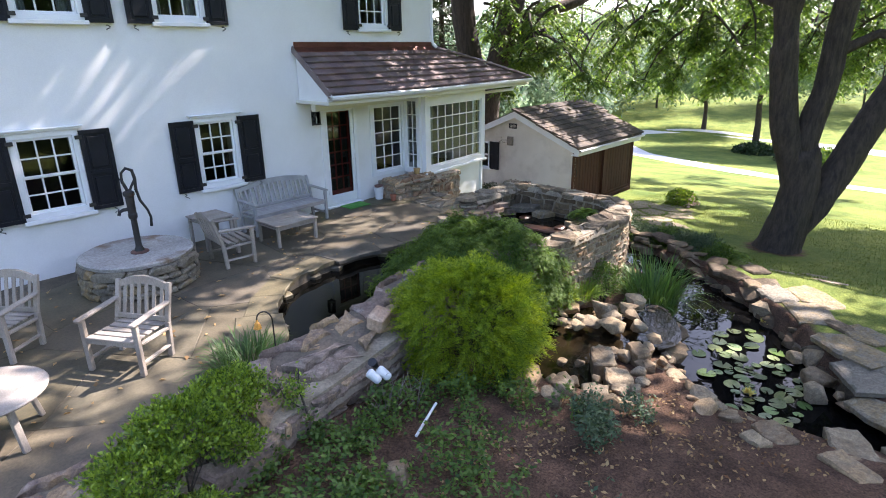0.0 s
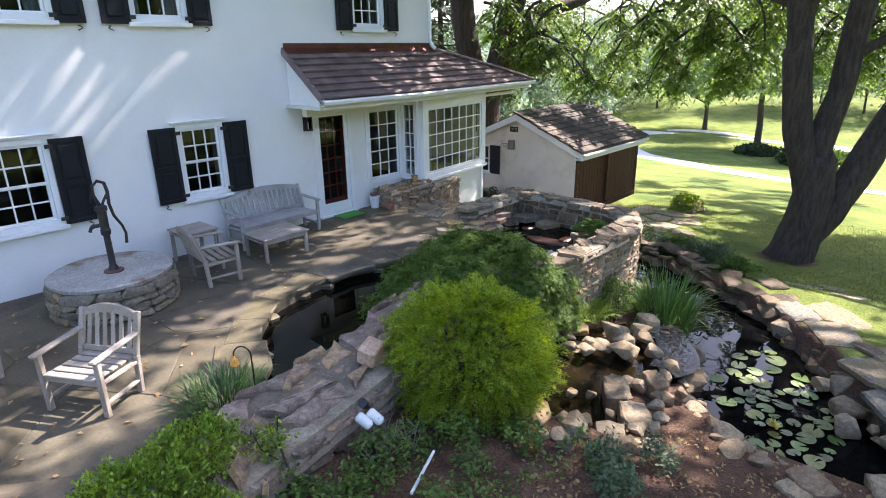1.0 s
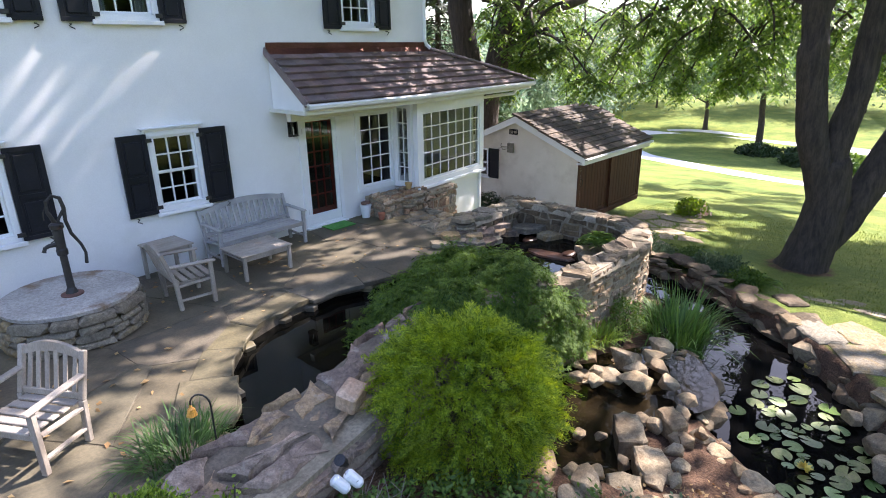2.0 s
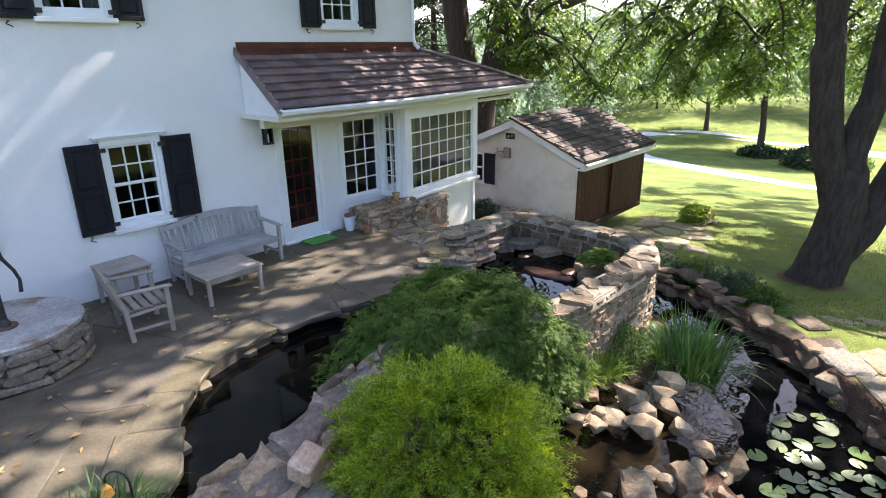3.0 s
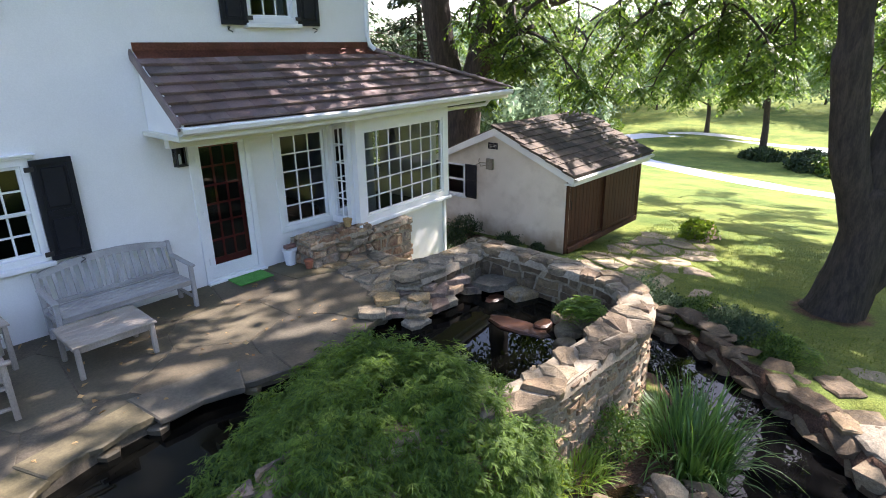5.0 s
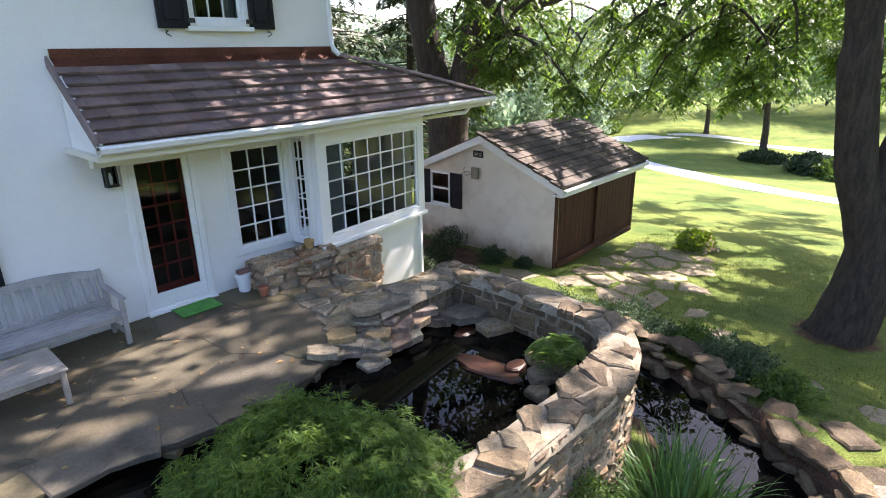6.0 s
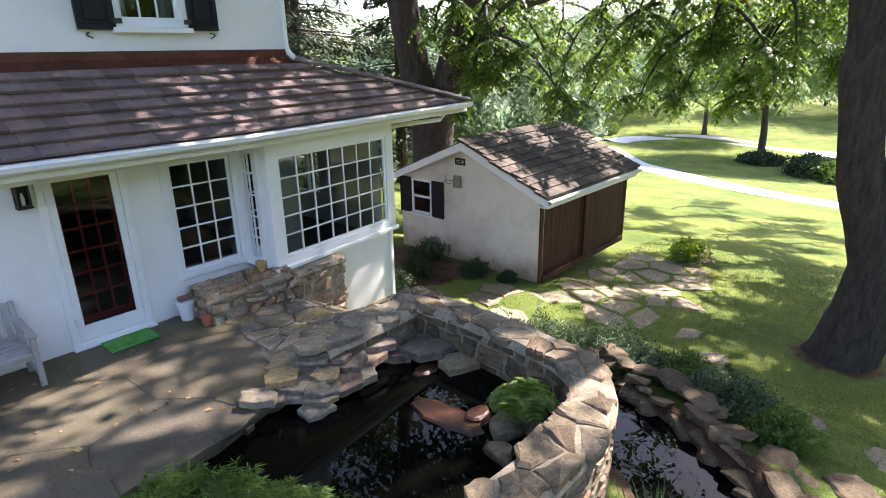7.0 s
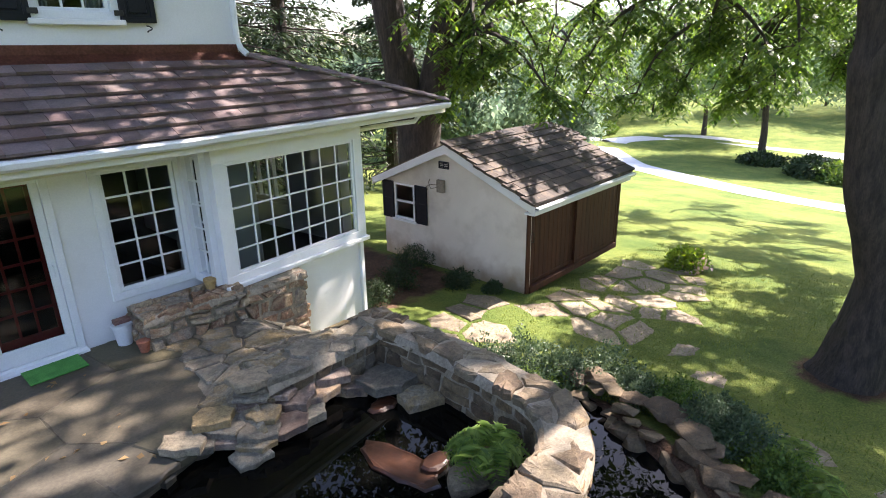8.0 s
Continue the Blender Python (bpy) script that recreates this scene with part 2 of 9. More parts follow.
def stone_mat(name, palette, rough=0.85, bump=0.7, scale=5.0, lichen=None, lichen_at=(0.58, 0.68)):
    """Natural stone: a colour of its own for every stone, mottled, veined and pitted."""
    mat, N, L, P = node_mat(name)
    pos = N.new("ShaderNodeNewGeometry").outputs["Position"]
    rnd = N.new("ShaderNodeObjectInfo").outputs["Random"]

    def noisy(sc, detail=6.0, rgh=0.62, twist=0.0):
        n = N.new("ShaderNodeTexNoise")
        n.inputs["Scale"].default_value, n.inputs["Detail"].default_value, n.inputs["Roughness"].default_value, n.inputs["Distortion"].default_value = sc, detail, rgh, twist
        L.new(pos, n.inputs["Vector"])
        return n.outputs["Fac"]

    def mix(a, b, fac, mode):
        m = N.new("ShaderNodeMix")
        m.data_type, m.blend_type = "RGBA", mode
        if isinstance(fac, float):
            m.inputs[0].default_value = fac
        else:
            L.new(fac, m.inputs[0])
        L.new(a, m.inputs[6])
        if isinstance(b, tuple):
            m.inputs[7].default_value = (*b, 1)
        else:
            L.new(b, m.inputs[7])
        return m.outputs[2]

    def span(fac, lo, hi, a=0.3, b=0.7):
        m = N.new("ShaderNodeMapRange")
        m.inputs[1].default_value, m.inputs[2].default_value, m.inputs[3].default_value, m.inputs[4].default_value = a, b, lo, hi
        L.new(fac, m.inputs[0])
        return m.outputs[0]

    # the stone's own tone, shifted a little by slow patches
    big, mid, fine = noisy(scale, 6.0, 0.65, 0.8), noisy(scale * 4.5, 6.0, 0.7, 0.4), noisy(70.0, 4.0, 0.7)
    pick = N.new("ShaderNodeMath")
    pick.operation = "ADD"
    L.new(rnd, pick.inputs[0])
    L.new(span(big, -0.16, 0.16), pick.inputs[1])
    ramp = N.new("ShaderNodeValToRGB")
    el = ramp.color_ramp.elements
    for i, c in enumerate(palette):
        e = el[i] if i < 2 else el.new(1.0)
        e.position, e.color = i / (len(palette) - 1), (*c, 1)
    L.new(pick.outputs[0], ramp.inputs[0])
    col = mix(ramp.outputs[0], span(mid, 0.55, 1.45), 1.0, "MULTIPLY")
    col = mix(col, span(fine, 0.75, 1.25), 1.0, "MULTIPLY")
    if lichen:
        col = mix(col, lichen, span(noisy(scale * 1.6, 8.0, 0.7), 0.0, 0.75, *lichen_at), "MIX")
    L.new(col, P.inputs["Base Color"])
    L.new(span(mid, rough - 0.15, min(1.0, rough + 0.12)), P.inputs["Roughness"])
    P.inputs["Specular IOR Level"].default_value = 0.35
    high = N.new("ShaderNodeMath")
    high.operation = "MULTIPLY_ADD"
    high.inputs[1].default_value = 1.0
    L.new(mid, high.inputs[0])
    L.new(big, high.inputs[2])
    h2 = N.new("ShaderNodeMath")
    h2.operation = "MULTIPLY_ADD"
    h2.inputs[1].default_value = 0.3
    L.new(fine, h2.inputs[0])
    L.new(high.outputs[0], h2.inputs[2])
    bp = N.new("ShaderNodeBump")
    bp.inputs["Strength"].default_value, bp.inputs["Distance"].default_value = bump, 0.022
    L.new(h2.outputs[0], bp.inputs["Height"])
    L.new(bp.outputs[0], P.inputs["Normal"])
    return mat


def leaf_mat(name, c1, c2, trans=0.4, rough=0.5, tip=None):
    """Leaves that let light through, each piece a little different."""
    mat, N, L, P = node_mat(name)
    rnd = N.new("ShaderNodeNewGeometry").outputs["Random Per Island"]
    pos = N.new("ShaderNodeNewGeometry").outputs["Position"]
    ns = N.new("ShaderNodeTexNoise")
    ns.inputs["Scale"].default_value = 2.2
    L.new(pos, ns.inputs["Vector"])
    mixf = N.new("ShaderNodeMath")
    mixf.operation = "MULTIPLY_ADD"
    mixf.inputs[1].default_value, mixf.inputs[2].default_value = 0.6, -0.05
    L.new(rnd, mixf.inputs[0])
    ad = N.new("ShaderNodeMath")
    ad.operation = "MULTIPLY_ADD"
    ad.inputs[1].default_value = 0.5
    L.new(ns.outputs["Fac"], ad.inputs[0])
    L.new(mixf.outputs[0], ad.inputs[2])
    ramp = N.new("ShaderNodeValToRGB")
    ramp.color_ramp.elements[0].position, ramp.color_ramp.elements[1].position = 0.15, 0.8
    ramp.color_ramp.elements[0].color, ramp.color_ramp.elements[1].color = (*c1, 1), (*c2, 1)
    L.new(ad.outputs[0], ramp.inputs[0])
    L.new(ramp.outputs[0], P.inputs["Base Color"])
    P.inputs["Roughness"].default_value = rough
    P.inputs["Specular IOR Level"].default_value = 0.35
    tr = N.new("ShaderNodeBsdfTranslucent")
    hs = N.new("ShaderNodeHueSaturation")
    hs.inputs["Hue"].default_value, hs.inputs["Saturation"].default_value, hs.inputs["Value"].default_value = 0.485, 1.15, 1.7
    L.new(ramp.outputs[0], hs.inputs["Color"])
    L.new(hs.outputs[0], tr.inputs["Color"])
    mx = N.new("ShaderNodeMixShader")
    mx.inputs[0].default_value = trans
    L.new(P.outputs[0], mx.inputs[1])
    L.new(tr.outputs[0], mx.inputs[2])
    L.new(mx.outputs[0], N["Material Output"].inputs[0])
    return mat


def glass_mat(name, tint):
    mat, N, L, P = node_mat(name)
    tr, gl, fr, mx = (N.new("ShaderNode" + k) for k in ("BsdfTransparent", "BsdfGlossy", "Fresnel", "MixShader"))
    tr.inputs[0].default_value = (*tint, 1)
    gl.inputs["Roughness"].default_value = 0.015
    fr.inputs[0].default_value = 1.5
    ns, bp = N.new("ShaderNodeTexNoise"), N.new("ShaderNodeBump")
    ns.inputs["Scale"].default_value = 1.6
    bp.inputs["Strength"].default_value, bp.inputs["Distance"].default_value = 0.05, 0.02
    L.new(ns.outputs["Fac"], bp.inputs["Height"])
    L.new(bp.outputs[0], gl.inputs["Normal"])
    L.new(fr.outputs[0], mx.inputs[0])
    L.new(tr.outputs[0], mx.inputs[1])
    L.new(gl.outputs[0], mx.inputs[2])
    L.new(mx.outputs[0], N["Material Output"].inputs[0])
    return mat


def water_mat(name, body, wave, strength, rough=0.02, shine=0.5):
    """Dark pond water: a clear mirror-like skin over a deep murky body."""
    mat, N, L, P = node_mat(name)
    P.inputs["Base Color"].default_value = (*body, 1)
    P.inputs["Roughness"].default_value = rough
    P.inputs["IOR"].default_value = 1.33
    P.inputs["Specular IOR Level"].default_value = shine
    pos = N.new("ShaderNodeNewGeometry").outputs["Position"]
    ns, bp = N.new("ShaderNodeTexNoise"), N.new("ShaderNodeBump")
    ns.inputs["Scale"].default_value, ns.inputs["Detail"].default_value, ns.inputs["Distortion"].default_value = wave, 2.0, 0.6
    L.new(pos, ns.inputs["Vector"])
    bp.inputs["Strength"].default_value, bp.inputs["Distance"].default_value = strength, 0.03
    L.new(ns.outputs["Fac"], bp.inputs["Height"])
    L.new(bp.outputs[0], P.inputs["Normal"])
    return mat


STUCCO = surface("white stucco", (0.74, 0.73, 0.70), (0.80, 0.79, 0.765), 0.9, 0.9, 0.35, 55.0, stain=(0.66, 0.64, 0.58), stain_scale=0.5, stain_at=(0.55, 0.8), bump_dist=0.005, grain_range=(0.95, 1.04))
TRIM = surface("white painted wood", (0.76, 0.765, 0.76), (0.82, 0.82, 0.81), 3.0, 0.45, 0.12, 60.0, bump_dist=0.003, grain_range=(0.93, 1.05))
CREAM = surface("cream painted boards", (0.66, 0.64, 0.55), (0.72, 0.70, 0.61), 2.0, 0.6, 0.12, 50.0, bump_dist=0.003, grain_range=(0.93, 1.05))
BLACK = surface("black shutter paint", (0.007, 0.008, 0.012), (0.013, 0.014, 0.019), 3.0, 0.5, 0.15, 50.0, bump_dist=0.003, spec=0.25)
IRON = surface("black cast iron", (0.012, 0.012, 0.013), (0.03, 0.027, 0.025), 8.0, 0.5, 0.3, 60.0, stain=(0.07, 0.03, 0.018), stain_scale=6.0, stain_at=(0.6, 0.75), bump_dist=0.003)
RUST = surface("rusty iron", (0.09, 0.045, 0.035), (0.16, 0.08, 0.06), 12.0, 0.75, 0.4, 70.0, bump_dist=0.004)
GREY_TEAK = surface("weathered grey teak", (0.25, 0.215, 0.175), (0.375, 0.33, 0.278), 2.5, 0.75, 0.3, 90.0, stretch=(1, 1, 0.35), stain=(0.255, 0.192, 0.141), stain_scale=3.0, stain_at=(0.56, 0.8), vary=0.1, bump_dist=0.004, grain_range=(0.78, 1.2))
BLUE_TEAK = surface("silvery weathered bench wood", (0.285, 0.275, 0.265), (0.41, 0.395, 0.375), 2.5, 0.75, 0.3, 90.0, stain=(0.21, 0.19, 0.18), stain_scale=3.0, stain_at=(0.58, 0.8), vary=0.08, bump_dist=0.004, grain_range=(0.78, 1.2))
SHINGLE = surface("brown roof shingle", (0.117, 0.082, 0.077), (0.204, 0.142, 0.130), 3.0, 0.7, 0.5, 45.0, stretch=(1, 1, 1), stain=(0.260, 0.180, 0.150), stain_scale=2.5, stain_at=(0.58, 0.78), vary=0.22, hue=0.012, bump_dist=0.008, grain_range=(0.78, 1.2))
SHED_SHINGLE = surface("mottled cedar shingle", (0.04, 0.031, 0.024), (0.108, 0.08, 0.058), 2.2, 0.85, 0.5, 45.0, stain=(0.26, 0.185, 0.105), stain_scale=1.6, stain_at=(0.58, 0.72), vary=0.5, bump_dist=0.008)
COPPER = surface("aged copper flashing", (0.16, 0.055, 0.035), (0.27, 0.10, 0.065), 2.0, 0.45, 0.15, 30.0, metallic=0.35, bump_dist=0.004)
BROWN_WOOD = surface("dark brown stained boards", (0.045, 0.017, 0.010), (0.095, 0.038, 0.021), 2.5, 0.65, 0.3, 60.0, stretch=(3, 3, 0.3), bump_dist=0.004, spec=0.2)
FLAG = surface("patio flagstone", (0.066, 0.056, 0.036), (0.178, 0.147, 0.094), 0.9, 0.7, 0.4, 28.0, stain=(0.045, 0.041, 0.026), stain_scale=0.9, stain_at=(0.45, 0.68), vary=0.13, hue=0.01, bump_dist=0.014, grain_range=(0.72, 1.25))
MORTAR = surface("dirty joint mortar", (0.07, 0.058, 0.04), (0.135, 0.112, 0.076), 3.0, 0.95, 0.6, 35.0, stain=(0.05, 0.048, 0.03), bump_dist=0.012)
WALL_MORTAR = surface("wall mortar", (0.203, 0.164, 0.112), (0.338, 0.284, 0.205), 4.0, 0.95, 0.7, 30.0, stain=(0.163, 0.139, 0.091), bump_dist=0.02)
EARTH_MORTAR = surface("dark weathered mortar", (0.11, 0.086, 0.06), (0.21, 0.17, 0.125), 5.0, 0.95, 0.7, 30.0, stain=(0.08, 0.07, 0.045), stain_scale=2.5, bump_dist=0.02)
RUBBLE = stone_mat("brown field stone", ((0.105, 0.068, 0.040), (0.201, 0.148, 0.100), (0.153, 0.091, 0.053), (0.275, 0.188, 0.102), (0.180, 0.144, 0.107), (0.359, 0.273, 0.169), (0.233, 0.148, 0.089)), lichen=(0.40, 0.35, 0.27), lichen_at=(0.58, 0.72))
PIER_STONE = stone_mat("warm ledge stone", ((0.156, 0.084, 0.053), (0.360, 0.264, 0.163), (0.228, 0.126, 0.075), (0.456, 0.348, 0.225), (0.240, 0.198, 0.150), (0.324, 0.192, 0.106), (0.504, 0.420, 0.306)), lichen=(0.408, 0.348, 0.263), lichen_at=(0.6, 0.74))
LEDGE_STONE = stone_mat("grey ledge stone", ((0.115, 0.101, 0.077), (0.216, 0.189, 0.141), (0.158, 0.136, 0.102), (0.274, 0.238, 0.173), (0.245, 0.175, 0.083), (0.194, 0.171, 0.131)), lichen=(0.101, 0.087, 0.064), lichen_at=(0.56, 0.7))
CAPSTONE = stone_mat("weathered cap stone", ((0.10, 0.075, 0.047), (0.168, 0.128, 0.08), (0.125, 0.088, 0.055), (0.215, 0.157, 0.09), (0.145, 0.116, 0.08), (0.225, 0.178, 0.112)), scale=3.5, lichen=(0.27, 0.225, 0.16), lichen_at=(0.56, 0.74))
OCHRE_STONE = stone_mat("ochre block", ((0.30, 0.21, 0.1), (0.42, 0.3, 0.15)), lichen=(0.36, 0.28, 0.17))
PATH_STONE = stone_mat("pale flagstone", ((0.185, 0.148, 0.099), (0.297, 0.240, 0.161), (0.232, 0.183, 0.122), (0.334, 0.275, 0.187)), 0.85, 0.35, 3.0, lichen=(0.158, 0.140, 0.084), lichen_at=(0.55, 0.7))
STRATA = stone_mat("mauve brown layered stone", ((0.13, 0.09, 0.068), (0.235, 0.172, 0.128), (0.165, 0.122, 0.1), (0.36, 0.25, 0.14), (0.1, 0.075, 0.06), (0.3, 0.235, 0.185), (0.2, 0.145, 0.11)), scale=3.0, lichen=(0.43, 0.38, 0.31), lichen_at=(0.56, 0.72))
BOULDER = stone_mat("grey brown boulder", ((0.146, 0.105, 0.062), (0.278, 0.220, 0.140), (0.188, 0.126, 0.070), (0.355, 0.269, 0.156), (0.230, 0.186, 0.125), (0.320, 0.217, 0.114)), scale=3.5, lichen=(0.418, 0.346, 0.218), lichen_at=(0.62, 0.74))
BANK_STONE = stone_mat("dark brown bank stone", ((0.070, 0.048, 0.028), (0.136, 0.100, 0.060), (0.092, 0.061, 0.034), (0.182, 0.131, 0.072), (0.119, 0.092, 0.060)), scale=3.5, lichen=(0.227, 0.183, 0.110), lichen_at=(0.6, 0.74))
RED_STONE = surface("wet red stone", (0.036, 0.014, 0.007), (0.075, 0.03, 0.014), 3.0, 0.35, 0.4, 25.0, bump_dist=0.012)
RED_PAINT = surface("dark red door paint", (0.40, 0.04, 0.032), (0.50, 0.055, 0.045), 3.0, 0.45, 0.1, 40.0, bump_dist=0.003, grain_range=(0.93, 1.05))
GREEN_MAT = surface("green door mat", (0.05, 0.22, 0.035), (0.09, 0.32, 0.06), 8.0, 0.95, 0.6, 160.0, bump_dist=0.006)
WHITE_PLASTIC = surface("white plastic", (0.72, 0.73, 0.72), (0.8, 0.8, 0.79), 4.0, 0.4, 0.05, 40.0, grain_range=(0.93, 1.05))
TERRACOTTA = surface("terracotta", (0.30, 0.10, 0.055), (0.42, 0.16, 0.09), 6.0, 0.85, 0.3, 40.0)
AMBER = surface("amber lantern glass", (0.62, 0.27, 0.04), (0.75, 0.36, 0.07), 9.0, 0.3, 0.1, 40.0)
BARK = surface("dark furrowed bark", (0.035, 0.026, 0.02), (0.095, 0.07, 0.055), 5.0, 0.95, 1.0, 26.0, stretch=(2.2, 2.2, 0.45), bump_dist=0.06)
TWIG = surface("dark twig bark", (0.03, 0.024, 0.018), (0.07, 0.055, 0.042), 10.0, 0.9, 0.3, 60.0)
DRIVE = surface("pale drive", (0.50, 0.50, 0.51), (0.60, 0.60, 0.60), 0.5, 0.9, 0.2, 12.0, grain_range=(0.93, 1.05))
# indoor shade is put into the colour: dark plaster keeps the panes dark
ROOM = surface("room plaster darkened as shade", (0.09, 0.085, 0.075), (0.12, 0.11, 0.1), 1.0, 0.9, 0.1, 30.0, grain_range=(0.93, 1.05))
LIGHT_ROOM = surface("sun room plaster darkened as shade", (0.16, 0.155, 0.145), (0.22, 0.21, 0.2), 1.0, 0.9, 0.1, 30.0, grain_range=(0.93, 1.05))
CURTAIN = surface("sheer curtain", (0.55, 0.58, 0.6), (0.66, 0.68, 0.7), 6.0, 0.9, 0.3, 40.0, stretch=(4, 4, 0.2))
GLASS = glass_mat("window glass", (0.42, 0.46, 0.48))
POND_WATER = water_mat("dark still pond water", (0.003, 0.003, 0.0025), 2.2, 0.02, 0.01, 0.26)
LILY_WATER = water_mat("rippled pond water", (0.004, 0.004, 0.004), 2.6, 0.09, 0.005, 0.3)
STREAM_WATER = water_mat("running shallow water", (0.014, 0.01, 0.005), 9.0, 0.16, 0.03, 0.4)
GOLD_LEAF = leaf_mat("golden thread foliage", (0.04, 0.104, 0.012), (0.37, 0.465, 0.048), 0.42, 0.6)
CROWN_LEAF = leaf_mat("high crown leaves", (0.03, 0.06, 0.014), (0.09, 0.14, 0.03), 0.3)
MAPLE_LEAF = leaf_mat("fine maple foliage", (0.022, 0.06, 0.01), (0.13, 0.215, 0.03), 0.4, 0.65)
BOX_LEAF = leaf_mat("boxwood foliage", (0.035, 0.085, 0.014), (0.29, 0.41, 0.06), 0.35, 0.4)
GRASS_LEAF = leaf_mat("dark lily grass", (0.025, 0.06, 0.018), (0.07, 0.14, 0.035), 0.25)
REED_LEAF = leaf_mat("iris blades", (0.03, 0.085, 0.022), (0.16, 0.28, 0.07), 0.35, 0.4)
COVER_LEAF = leaf_mat("ground cover leaves", (0.024, 0.065, 0.012), (0.125, 0.2, 0.036), 0.3)
FERN_LEAF = leaf_mat("fern fronds", (0.05, 0.11, 0.018), (0.2, 0.3, 0.05), 0.35)
SAGE_LEAF = leaf_mat("grey green herbs", (0.03, 0.062, 0.03), (0.115, 0.165, 0.08), 0.3)
TREE_LEAF = leaf_mat("walnut leaves", (0.026, 0.066, 0.018), (0.145, 0.232, 0.046), 0.45)
PINE_LEAF = leaf_mat("dark evergreen", (0.016, 0.035, 0.014), (0.055, 0.085, 0.03), 0.2)
# distance haze is put into these paler, bluish leaf colours
FAR_HAZE_LEAF = leaf_mat("far woods leaves with haze tint", (0.066, 0.11, 0.076), (0.195, 0.255, 0.165), 0.48)
HAZE_LEAF = leaf_mat("far tree leaves paled for haze", (0.08, 0.135, 0.075), (0.235, 0.32, 0.17), 0.5)
DEAD_LEAF = leaf_mat("fallen leaves", (0.16, 0.085, 0.035), (0.42, 0.3, 0.14), 0.2, 0.8)
PINK_FLOWER = leaf_mat("pale pink flowers", (0.55, 0.36, 0.35), (0.7, 0.55, 0.5), 0.3)
YELLOW_FLOWER = leaf_mat("yellow lily flowers", (0.6, 0.5, 0.1), (0.75, 0.65, 0.2), 0.3)

# ---- the ground ----
rng = random.Random(7)
POND_A = curve_through([(3.35, 5.9), (3.75, 6.62), (4.4, 7.3), (5.1, 7.5), (6.05, 7.6), (6.85, 7.36), (7.85, 7.36), (8.4, 7.5), (9.3, 7.6), (10.9, 7.7), (10.75, 6.3), (10.4, 5.2), (9.6, 4.9), (8.3, 5.0), (7.0, 5.2), (5.6, 5.35), (4.4, 5.15), (3.6, 5.35)], 4)
POND_B = curve_through([(6.95, 0.4), (6.95, 1.35), (7.35, 1.9), (8.2, 2.7), (8.95, 3.2), (9.6, 3.55), (10.6, 3.9), (11.3, 4.5), (11.6, 5.5), (11.9, 6.4), (13.1, 6.3), (12.85, 5.4), (12.35, 4.4), (11.7, 3.35), (11.0, 2.55), (10.3, 1.95), (9.5, 1.3), (8.6, 0.55), (7.9, -0.1), (7.3, -0.3)], 4)
POOL = curve_through([(5.5, 3.15), (5.75, 3.75), (6.5, 4.1), (7.4, 4.25), (8.5, 3.75), (8.75, 3.3), (8.0, 2.75), (7.4, 3.0), (6.7, 3.3), (6.3, 2.95), (5.8, 2.85)], 4)
WATER_A, WATER_B, WATER_POOL = -0.16, -1.3, -0.78
BED = [(-8, 4.5), (0.4, 4.4), (1.4, 3.9), (3.4, 4.6), (7.2, 4.9), (9.6, 4.4), (9.6, 3.6), (7.7, 2.0), (7.4, 1.1), (7.6, -0.9), (6.0, -1.3), (3.0, -1.2), (-8, -1.4)]
PROFILE_X = (-400, -60, -8, 3, 5, 6.5, 7.5, 12.4, 16.5, 24, 40, 52, 66, 80, 92, 115, 200, 420, 1500)
PROFILE_Z = (6, -1.5, -0.2, -0.1, -0.32, -0.68, -0.92, -1.0, -2.15, -2.8, -4.9, -6.6, -8.4, -9.0, -9.0, -7.6, -3.0, 4, 20)


def ground_z(x, y):
    x, y = np.asarray(x, float), np.asarray(y, float)
    z = np.interp(x, PROFILE_X, PROFILE_Z)
    near_shed = np.clip((y - 7.0) / 1.5, 0, 1) * np.clip((x - 11.3) / 0.8, 0, 1) * np.clip((19 - x) / 2, 0, 1)
    z = z + near_shed * (np.interp(x, (11.5, 13, 17), (-1.5, -1.75, -2.0)) - z)
    z = z + 0.04 * np.sin(x * 1.7 + 0.6 * y) * np.cos(y * 1.3 - 0.4 * x) * np.clip(1 - abs(x - 6) / 40, 0, 1)
    for pond, level, deep in ((POND_B, WATER_B, 0.55), (POOL, WATER_POOL, 0.25)):
        d = inside(pond, x, y)
        z = np.where(d < 0.25, np.minimum(z, level + 0.12 - np.clip((0.25 - d) * 1.6, 0, deep + 0.12)), z)
    line = np.interp(x, (-9, 0.3, 1.5, 3.4, 5.0, 7.0, 8.5, 10.3, 11.0), (4.7, 4.5, 4.15, 4.75, 5.1, 5.0, 4.7, 4.6, 5.6))
    under = (x < 11.1) & (x > -9) & (y > line) & (y < 18)
    return np.where(under, np.minimum(z, -1.2), z)


